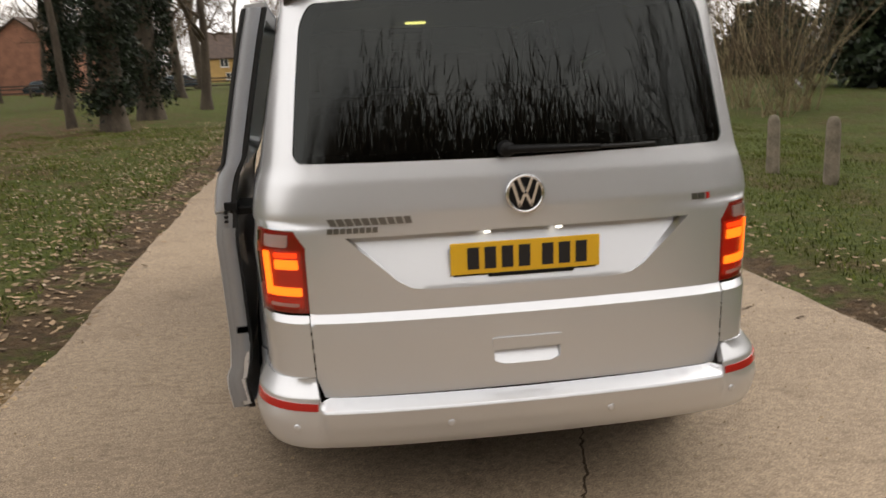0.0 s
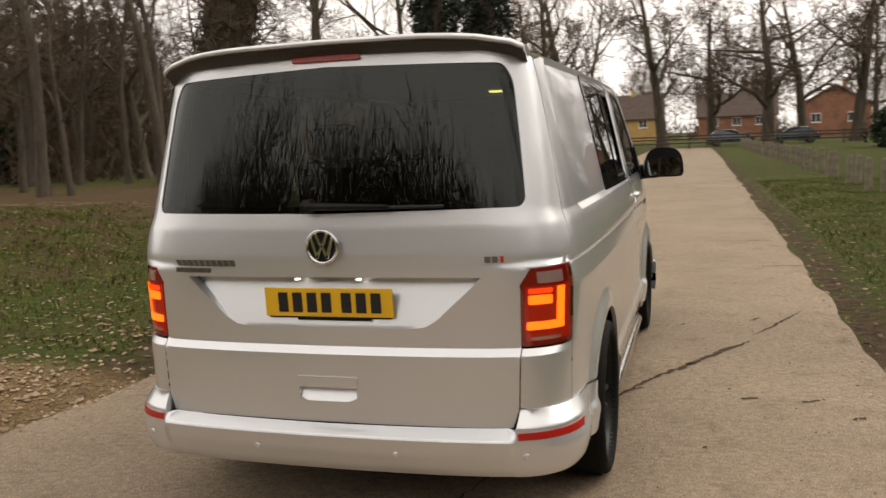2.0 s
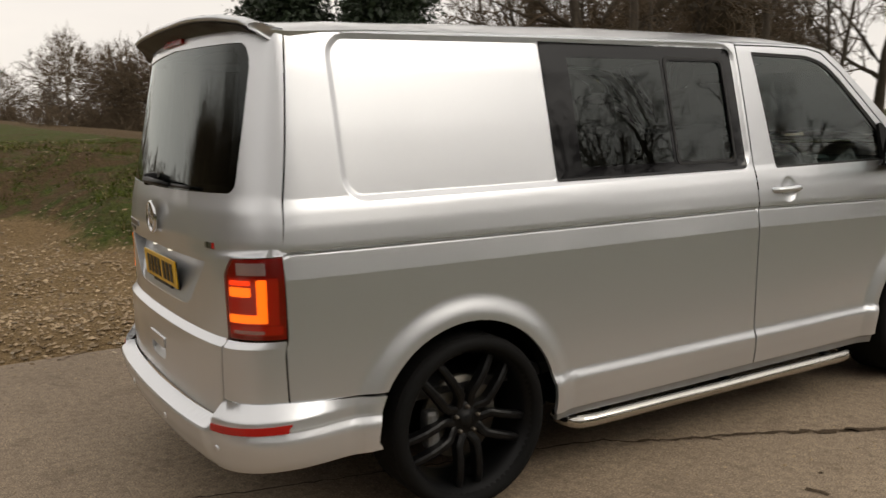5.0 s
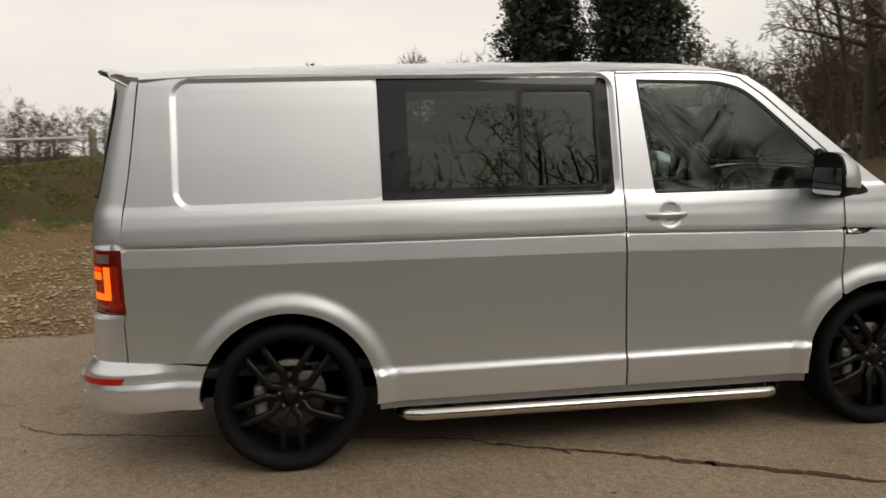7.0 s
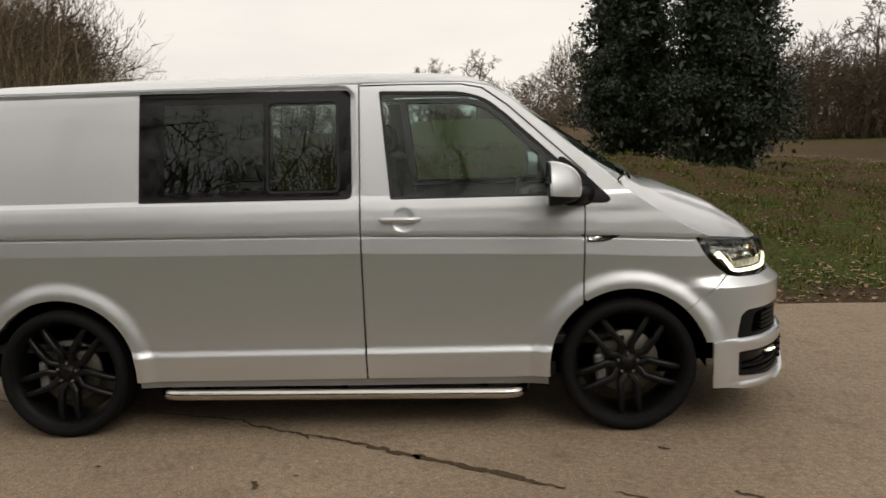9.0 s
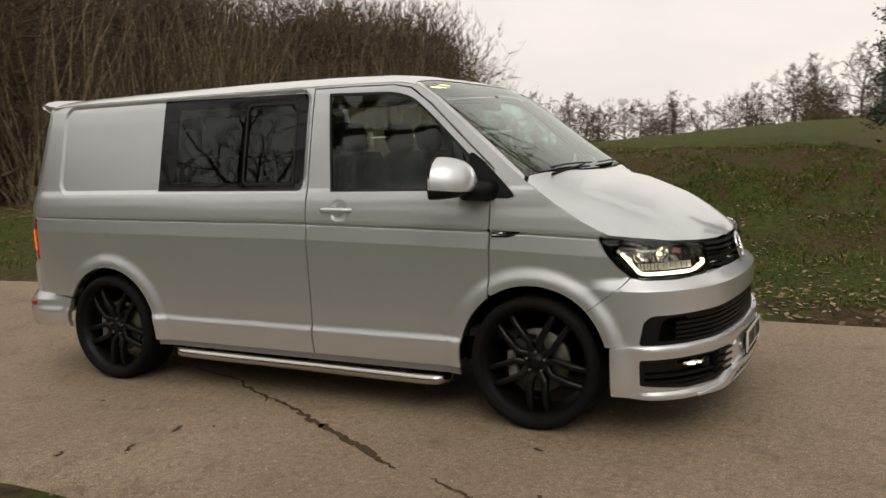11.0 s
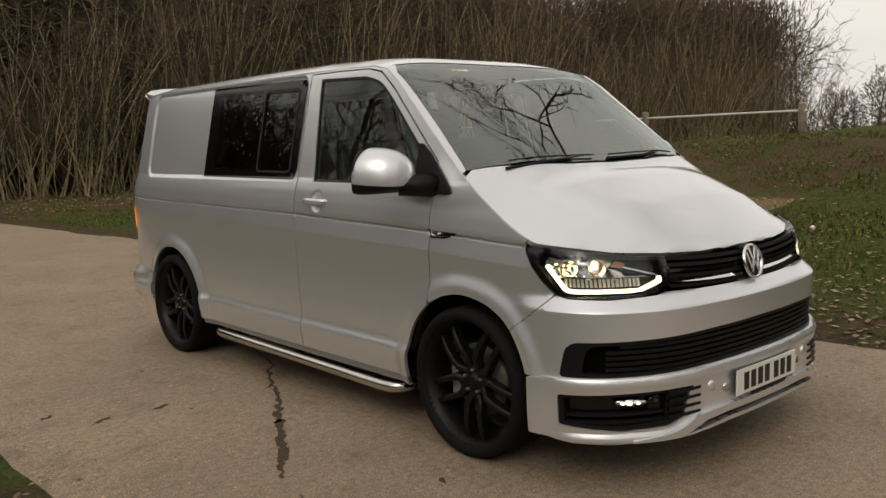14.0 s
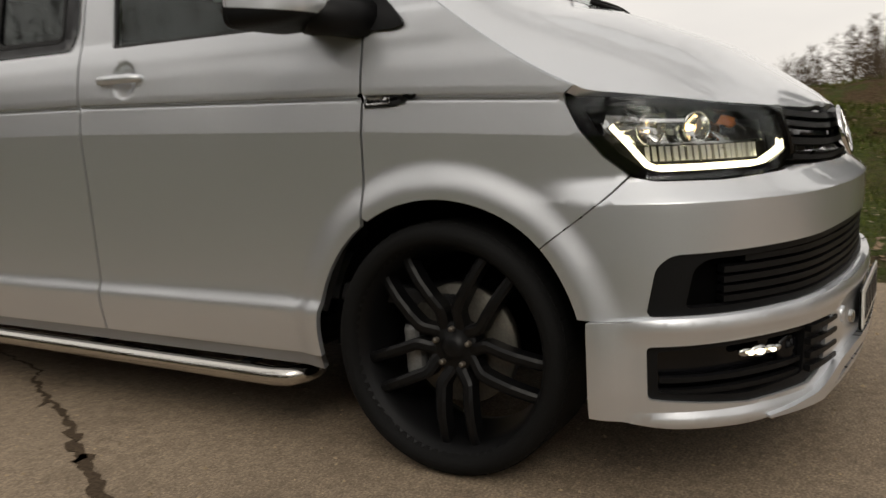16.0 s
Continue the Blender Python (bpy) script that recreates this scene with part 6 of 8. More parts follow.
# -- tail lamps
for sg in (1, -1):
    lamp = empty("tail_lamp", van)
    tagged(lamp, "lit red tail lamp with orange glowing bars")

    def lp(pts):
        return [(sg * u, v) for u, v in pts]

    panel("housing", lp(tail_lamp_outline), wall, RED_DARK, lamp, off=-.006, thick=.03, step=.03)
    xin, sout = on_tail(LAMP_IN + .012, .9), on_side(-.732, .9)
    mid = (xin + sout) / 2

    def bar(name, u0, u1, z0, z1, material, off):
        panel(name, lp(rounded([(xin + (sout - xin) * u0, z0), (xin + (sout - xin) * u1, z0), (xin + (sout - xin) * u1, z1), (xin + (sout - xin) * u0, z1)], .006)), wall, material, lamp, off=off, thick=.008, step=.025)

    bar("red_field", .0, .90, .835, 1.000, RED_LENS, -.002)
    bar("clear_band", .22, .72, 1.010, 1.052, RED_CLEAR, -.001)
    bar("top_bar", .05, .46, .975, .992, TAIL_GLOW, .001)
    bar("middle_bar", .05, .46, .935, .968, TAIL_HOT, .002)
    bar("upright_bar", .56, .72, .862, .995, TAIL_HOT, .002)
    bar("bottom_bar", .03, .72, .843, .872, TAIL_HOT, .0025)
    bar("lower_red", .02, .95, .800, .832, RED_LENS, -.002)
    bar("reversing_strip", .10, .66, .804, .816, RED_CLEAR, 0)
    # clear outer lens
    panel("outer_lens", lp(tail_lamp_outline), wall, GLASS_CLEAR, lamp, off=.004, thick=0, step=.03)

# painted corner under each lamp
corner = [(on_tail(.727, .565), .565), (on_tail(LAMP_IN, .776), .776), (on_side(-.722, .776), .776), (on_side(-.722, .545), .545)]
both("corner_panel", corner, wall, PAINT, van, rows=gate_rows, step=.025, label="silver corner panel under the tail lamp")

# -- rear bumper
bump_half = [(0, .318), (on_tail(.78, .318), .318), (on_side(-.55, .325), .325), *sides([(-.392, .33)] + arc_pts(0, 178, 154, ARCH_R, 8)), (on_side(-.55, .542), .542), (on_side(-.722, .556), .556), (on_tail(.727, .562), .562), (on_tail(.704, .492), .492), (0, .490)]
bump = bump_half + [(-u, v) for u, v in bump_half[-2:0:-1]]
rear_bumper = panel("rear_bumper", bump, rear_bumper_surface, PAINT, van, rows=[.33, .34, .455, .46, .465, .468, .475, .483, .49, .50, .505, .512, .53], step=.028, thick=.03, label="silver wrap-round rear bumper")
both("reflector", rounded([(on_tail(.712, .462), .462), (on_tail(.712, .487), .487), (on_side(-.715, .492), .492), (on_side(-.74, .474), .474), (on_side(-.78, .464), .464)], .004), rear_bumper_surface, REFLECTOR, rear_bumper, off=.004, thick=.01, step=.03)
for x in (-.78, -.28, .28, .74):
    c = rear_bumper_surface([(on_tail(x, .40), .40)])[0]
    n = Vector((x * .3, -1, 0)).normalized()
    v, f = lathe([(.0005, .004), (.011, .004), (.0125, .003), (.0135, -.004)], 20)
    m = Matrix.Translation(Vector(c)) @ n.to_track_quat("X", "Z").to_matrix().to_4x4()
    o = raw("parking_sensor", v, f, PAINT, rear_bumper, smooth=True)
    o.matrix_basis = m

# -- roof spoiler over the tail
def spoiler_section(x):
    """Closed section of the spoiler at x: roof edge, lip, belly, tailgate."""
    a = abs(x)
    tip_y = float(np.interp(a, [0, .30, .50, .745], [-.866, -.862, -.845, -.742]))
    tip_z = float(np.interp(a, [0, .40, .58, .70, .745], [1.908, 1.904, 1.893, 1.872, 1.850]))
    root_y = float(np.interp(a, [0, .5, .745], [-.690, -.672, -.615]))
    root_z = float(top([(min(a, .735), root_y)])[0, 2]) + .001
    pts = [(root_y, root_z), (root_y - .06, root_z + .006), ((root_y + tip_y) / 2, (root_z + tip_z) / 2 + .010), (tip_y + .03, tip_z + .012), (tip_y + .008, tip_z + .008),
           (tip_y, tip_z - .002), (tip_y + .008, tip_z - .012), (tip_y + .04, tip_z - .024), (tip_y + .07, tip_z - .042), (max(tip_y + .10, -.80), tip_z - .046), (root_y - .05, tip_z - .034), (root_y, root_z - .03)]
    return [(x, y, z) for y, z in pts]


xs = np.r_[np.linspace(-.745, -.5, 12), np.linspace(-.46, .46, 24), np.linspace(.5, .745, 12)]
secs = [spoiler_section(float(x)) for x in xs]
nw = len(secs[0])
v = [p for sec in secs for p in sec]
f = [(i * nw + j, i * nw + (j + 1) % nw, (i + 1) * nw + (j + 1) % nw, (i + 1) * nw + j) for i in range(len(secs) - 1) for j in range(nw)]
f += [tuple(range(nw)), tuple(range(len(secs) * nw - 1, (len(secs) - 1) * nw - 1, -1))]
spoiler = raw("roof_spoiler", v, f, PAINT, van, "silver lipped spoiler over the tailgate", smooth=True)
# thin sheet over the belly that carries its shade as colour
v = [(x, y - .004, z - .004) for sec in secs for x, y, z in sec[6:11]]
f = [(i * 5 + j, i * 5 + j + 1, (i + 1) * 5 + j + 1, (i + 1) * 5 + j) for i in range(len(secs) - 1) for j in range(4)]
raw("spoiler_underside", v, f, SPOILER_SHADE, spoiler, "dark grey sheet for the underside's shade", smooth=True)
panel("brake_light", rounded([(-.172, 1.842), (.172, 1.842), (.172, 1.866), (-.172, 1.866)], .008), wall, REFLECTOR, van, off=.012, thick=.02, step=.03)

# -- flank, driver's side and fixed side
SILL = .300
rear_flank = sides([(-.716, .546), (-.716, 1.074), (-.693, 1.25), (-.622, 1.75), (-.612, 1.831)]) + sides([(y, 1.8335) for y in np.linspace(-.5, 1.6, 14)]) + \
    sides([(1.631, 1.832), (1.629, 1.2), (1.630, .6), (1.633, SILL)]) + sides([(y, SILL) for y in np.linspace(1.5, .45, 6)]) + sides(arc_pts(0, -6.8, 152))
side_window = rounded(sides([(.466, 1.252), (1.592, 1.246), (1.590, 1.806), (.466, 1.820)]), [.004, .035, .035, .004])
flank_kw = dict(rows=ROWS, step=.027, thick=.018, avoid=near_features)
right_flank = panel("rear_side_panel", rear_flank, wall, PAINT, van, holes=[side_window], extra=ring_extra(0, -10, 165), lines=WAIST[1] + FOLD, label="silver rear flank with a pressed blank panel", **flank_kw)
side_glass = panel("side_window", side_window, wall, FRIT, right_flank, holes=[rounded(sides([(.60, 1.30), (1.13, 1.30), (1.13, 1.752), (.60, 1.757)]), .01),
                   rounded(sides([(1.162, 1.30), (1.512, 1.297), (1.512, 1.745), (1.162, 1.748)]), .03)], off=.004, thick=.008, step=.03, label="black-bordered side glass with a sliding pane")
panel("fixed_pane", sides([(.55, 1.28), (1.15, 1.28), (1.15, 1.77), (.55, 1.77)]), wall, GLASS_DARK, side_glass, off=.0025, thick=0, step=.05)
panel("sliding_pane", sides([(1.14, 1.28), (1.54, 1.28), (1.54, 1.77), (1.14, 1.77)]), wall, GLASS_DARK, side_glass, off=-.004, thick=0, step=.05)
panel("pane_frame", rounded(sides([(1.145, 1.283), (1.528, 1.280), (1.528, 1.762), (1.145, 1.766)]), .035), wall, SEAL, side_glass,
      holes=[rounded(sides([(1.157, 1.295), (1.516, 1.292), (1.516, 1.750), (1.157, 1.754)]), .03)], off=.007, thick=.01, step=.03)

# left flank: behind and before the door opening
left_rear = sides([(-.716, .546), (-.716, 1.074), (-.693, 1.25), (-.622, 1.75), (-.611, 1.838), (-.2, 1.840), (.40, 1.840), (.44, 1.80), (.45, 1.2), (.45, .62), (.47, SILL)]) + sides(arc_pts(0, -6.8, 152))
panel("rear_side_panel", [(-u, v) for u, v in left_rear], wall, PAINT, van, extra=[(-u, v) for u, v in ring_extra(0, -10, 165)], lines=WAIST[-1], label="silver rear flank behind the door opening", **flank_kw)
panel("door_header", [(-u, v) for u, v in sides([(.40, 1.80), (1.66, 1.80), (1.66, 1.838), (.40, 1.840)])], wall, PAINT, van, **flank_kw)

# -- front doors
door = sides([(1.642, SILL), (1.639, .6), (1.637, 1.2), (1.639, 1.822), (1.9, 1.822), (2.16, 1.815), (2.27, 1.793), (2.40, 1.700), (2.788, 1.345), (2.780, 1.20), (2.774, .95), (2.765, .705)]) + \
    sides(arc_pts(3.0, 125.4, 186.8)) + sides([(2.4, .296), (2.0, .298)])
door_window = rounded(sides([(1.790, 1.238), (2.70, 1.236), (2.72, 1.36), (2.41, 1.648), (2.29, 1.747), (2.16, 1.782), (1.738, 1.795)]), [.01, .01, .02, .02, .06, .05, .01])
glass_in = rounded(sides([(1.800, 1.250), (2.68, 1.248), (2.69, 1.36), (2.405, 1.632), (2.285, 1.732), (2.16, 1.768), (1.750, 1.781)]), [.01, .01, .02, .02, .06, .05, .01])
for sg in (1, -1):
    mir = (lambda pts: [(sg * u, v) for u, v in pts])
    fd = panel("front_door", mir(door), wall, PAINT, van, holes=[mir(door_window)], extra=mir(ring_extra(3.0, 100, 195) + sides([(1.857 + rr_ * math.cos(q / 14 * math.pi), 1.131 + rr_ * math.sin(q / 14 * math.pi)) for rr_ in (.012, .026, .034, .042, .05, .058, .066) for q in range(28)])), lines=WAIST[sg], label="silver front door", **flank_kw)
    panel("window_seal", mir(door_window), wall, SEAL, fd, holes=[mir(glass_in)], off=-.004, thick=.012, step=.03)
    panel("window", mir(door_window), wall, GLASS_CAB, fd, off=-.009, thick=0, step=.05, label="lightly tinted cab window")
    panel("mirror_base", rounded(mir(sides([(2.655, 1.225), (2.60, 1.206), (2.88, 1.196), (2.915, 1.206), (2.905, 1.225), (2.74, 1.385), (2.68, 1.43), (2.655, 1.43)])), .012), wall, TRIM, fd, off=.012, thick=.03, step=.03, label="black plastic mirror base")
    # handle: dished cup and grip
    c = wall([(sg * on_side(1.857, 1.133), 1.133)])[0]
    n = Vector((sg, 0, .08)).normalized()
    m = Matrix.Translation(Vector(c)) @ n.to_track_quat("X", "Z").to_matrix().to_4x4()
    pts = [(c[0] + sg * o, y - .028, 1.136) for y, o in ((1.765, .006), (1.785, .024), (1.83, .033), (1.89, .035), (1.93, .032), (1.955, .022), (1.968, .006))]
    v, f = tube(pts, [.011, .0145, .0145, .0145, .0145, .013, .010], 10)
    raw("door_handle", v, f, PAINT, fd, smooth=True)
    v, f = lathe([(.0005, .002), (.006, .002), (.008, 0)], 14)
    o = raw("lock", v, f, SEAL, fd, smooth=True)
    o.matrix_basis = Matrix.Translation(Vector((c[0] + sg * .036, 1.772, 1.136))) @ n.to_track_quat("X", "Z").to_matrix().to_4x4()

# -- mirrors
def mirror_unit(sg):
    g = empty("door_mirror", van)
    tagged(g, "silver and black door mirror")
    nu, nv = 16, 36

    def ring(b, k, e=.70):
        """A rounded-square outline, wider at its foot."""
        c, s = math.cos(b), math.sin(b)
        x = math.copysign(abs(c) ** (e * (1.15 if s > 0 else .55)), c)
        z = math.copysign(abs(s) ** (e * (1.15 if s > 0 else .55)), s)
        return (.138 - .012 * max(z, 0)) * x * k, (.142 if s > 0 else .072) * z * k

    bm = bmesh.new()
    rows_ = []
    for i in range(nu + 1):
        a = math.pi / 2 * (1 - i / nu)
        y, k = 2.588 + .165 * math.cos(a), max(.02, math.sin(a) ** .72)
        rows_.append([bm.verts.new((sg * (1.098 - .05 * math.cos(a) + ring(2 * math.pi * j / nv, k)[0]), y, 1.276 + ring(2 * math.pi * j / nv, k)[1])) for j in range(nv)])
    for p, q in zip(rows_, rows_[1:]):
        for j in range(nv):
            bm.faces.new((p[j], p[(j + 1) % nv], q[(j + 1) % nv], q[j]))
    bmesh.ops.recalc_face_normals(bm, faces=bm.faces)
    low = bm.copy()
    cut = dict(plane_co=(0, 2.6, 1.256), plane_no=(0, .10, 1))
    bmesh.ops.bisect_plane(bm, geom=bm.verts[:] + bm.edges[:] + bm.faces[:], clear_inner=True, **cut)
    bmesh.ops.bisect_plane(low, geom=low.verts[:] + low.edges[:] + low.faces[:], clear_outer=True, **cut)
    part("mirror_cap", bm, PAINT, g, "silver mirror cap", smooth=True)
    part("mirror_shell", low, TRIM, g, "black lower mirror shell", smooth=True)
    for name, k, y, dy, material in (("mirror_rim", .985, 2.583, .012, TRIM), ("mirror_glass", .86, 2.579, .005, MIRROR)):
        tilt = .06 if name == "mirror_glass" else 0
        v = [(sg * (1.098 + ring(2 * math.pi * j / nv, k, .55)[0]), y + d - tilt * ring(2 * math.pi * j / nv, k, .55)[1] * (-1), 1.276 + ring(2 * math.pi * j / nv, k, .55)[1]) for d in (0, dy) for j in range(nv)]
        f = [tuple(range(nv)), tuple(range(2 * nv - 1, nv - 1, -1))] + [(j, (j + 1) % nv, nv + (j + 1) % nv, nv + j) for j in range(nv)]
        raw(name, v, f, material, g)
    pts = [(sg * .89, 2.79, 1.235), (sg * .97, 2.74, 1.240), (sg * 1.04, 2.69, 1.250)]
    v, f = tube(pts, [.058, .052, .056], 12)
    raw("mirror_arm", v, f, TRIM, g, smooth=True)


mirror_unit(1)
mirror_unit(-1)

# -- front wings with the screen pillars
wing = sides([(2.773, .705), (2.782, .95), (2.788, 1.20), (2.796, 1.350), (2.405, 1.708), (2.275, 1.801), (2.165, 1.822), (1.9, 1.829), (1.645, 1.830), (1.645, 1.8345), (1.9, 1.8345), (2.0, 1.833), (2.2, 1.827), (2.32, 1.803), (2.42, 1.738), (2.7, 1.504), *[(float(q), float(np.interp(q, EDGE_Y, EDGE_Z)) - .0015) for q in np.linspace(2.95, 3.372, 20)], (3.342, 1.000), (3.385, .92), (3.44, .855), (3.500, .808), (3.395, .715)]) + sides(arc_pts(3.0, 45.0, 121.5))
for sg in (1, -1):
    panel("front_wing", [(sg * u, v) for u, v in wing], wall, PAINT, van, extra=[(sg * u, v) for u, v in ring_extra(3.0, 40, 125)], lines=WAIST[sg], label="silver front wing and screen pillar", **flank_kw)
for sg in (1, -1):
    panel("side_indicator", rounded([(sg * u, v) for u, v in sides([(2.791, .998), (2.875, .998), (2.912, 1.006), (2.955, 1.028), (2.791, 1.028)])], .003), wall, TRIM, van, off=.006, thick=.01, step=.03)
    panel("indicator_lens", rounded([(sg * u, v) for u, v in sides([(2.797, 1.004), (2.868, 1.004), (2.885, 1.022), (2.797, 1.022)])], .003), wall, SILVER_PLASTIC, van, off=.009, thick=.004, step=.03)

# -- sills and side bars
both("sill", sides([(.42, .262), (2.585, .252), (2.583, .292), (1.5, .296), (.42, .298)]), wall, PAINT_SHADED, van, off=-.008, thick=.02, step=.06)
for sg in (1, -1):
    bar_g = empty("side_step_bar", van)
    tagged(bar_g, "polished stainless steel side step bar")
    pts = [(sg * .80, .52, .235), (sg * .86, .525, .228), (sg * .905, .56, .222), (sg * .915, .62, .220), (sg * .915, 1.5, .213), (sg * .915, 2.36, .205), (sg * .905, 2.42, .206), (sg * .86, 2.455, .21), (sg * .80, 2.46, .215)]
    fine = []
    for a, b in zip(pts, pts[1:]):
        fine += [tuple(np.array(a) + (np.array(b) - np.array(a)) * t) for t in (0, .5)]
    v, f = tube(fine + [pts[-1]], .0305, 16)
    raw("tube", v, f, STAINLESS, bar_g, smooth=True)
    for y in (.75, 1.5, 2.25):
        box_part("bracket", (sg * .84, y, .235), (.14, .04, .012), TRIM, bar_g, .003)

# -- roof, screen, bonnet
roof_half = [(0, -.800), (.35, -.790), (.62, -.745), (.745, -.66), (.762, -.60)] + [(float(np.interp(y, EDGE_Y, EDGE_X)) - .005, y) for y in (-.3, .3, 1.0, 1.6, 2.0, 2.2, 2.30)] + [(.70, 2.262), (.35, 2.285), (0, 2.292)]
roof = panel("roof", roof_half + [(-u, v) for u, v in roof_half[-2:0:-1]], top, PAINT, van, step=.04, rows=[2.2, 2.24], thick=.02, label="silver roof skin")
screen_half = [(0, 2.298), (.35, 2.291), (.70, 2.268)] + [(float(np.interp(y, EDGE_Y, EDGE_X)) - o, y) for y, o in ((2.36, .035), (2.5, .045), (2.7, .045), (2.92, .035), (2.955, .03))] + [(.6, 3.035), (.3, 3.082), (0, 3.095)]
screen = screen_half + [(-u, v) for u, v in screen_half[-2:0:-1]]
pillar_half = [(.70, 2.268)] + [(float(np.interp(y, EDGE_Y, EDGE_X)) - .001, y) for y in (2.305, 2.36, 2.5, 2.7, 2.92, 2.957)] + [(float(np.interp(y, EDGE_Y, EDGE_X)) - o, y) for y, o in ((2.955, .028), (2.92, .033), (2.7, .043), (2.5, .043), (2.36, .033))]
both("screen_pillar", pillar_half, top, PAINT, van, step=.02, thick=.015)
border_in = [(u * .955, 2.70 + (v - 2.70) * .90) for u, v in screen]
windscreen = panel("windscreen", screen, top, GLASS_SCREEN, van, off=-.003, thick=0, step=.06, label="tinted windscreen reflecting bare branches")
panel("screen_border", screen, top, FRIT, windscreen, holes=[border_in], off=-.006, thick=.004, step=.03)
bonnet_half = [(0, 3.115), (.3, 3.102), (.6, 3.052), (.845, 2.968)] + [(float(np.interp(y, EDGE_Y, EDGE_X)) - .004, y) for y in (2.98, 3.0, 3.03, 3.06, 3.09, 3.12, 3.15, 3.18, 3.21, 3.24, 3.27, 3.30, 3.33, 3.36, 3.39)] + [*[(float(np.interp(y, EDGE_Y, EDGE_X)) - .004, float(y)) for y in np.linspace(3.43, 3.826, 22)], (0, 3.833)]
panel("bonnet", bonnet_half + [(-u, v) for u, v in bonnet_half[-2:0:-1]], top, PAINT, van, step=.028, rows=[3.80, 3.81], thick=.03, label="silver bonnet with a raised centre")
scuttle = [(.80, 2.985), (.6, 3.036), (.3, 3.083), (0, 3.096), (-.3, 3.083), (-.6, 3.036), (-.80, 2.985), (-.6, 3.06), (-.3, 3.108), (0, 3.12), (.3, 3.108), (.6, 3.06)]
panel("scuttle", scuttle, top, TRIM, van, off=-.012, thick=.01, step=.03, label="black plastic scuttle")
for x0, x1 in ((-.62, .02), (.12, .70)):
    w = empty("front_wiper", van)
    y0 = 3.045 - .05 * abs(x0)
    pts = [top([(x, y)])[0] + np.array([0, .004, .004]) for x, y in ((x1, 3.088 - .10 * x1 * x1), ((x0 + x1) / 2, 3.078 - .08 * ((x0 + x1) / 2) ** 2), (x0 + .1, 3.062 - .12 * x0 * x0))]
    v, f = tube(pts, [.008, .006, .004], 8)
    raw("wiper_arm", v, f, TRIM, w, smooth=True)
    pts = [top([(x, 3.062 - .12 * x * x)])[0] + np.array([0, .006, .008]) for x in np.linspace(x0 - .02, x1 - .04, 10)]
    v, f = tube(pts, .0045, 6)
    raw("wiper_blade", v, f, SEAL, w, smooth=True)

# -- nose
def nose(pts):
    return [(on_nose(x, z), z) for x, z in pts]


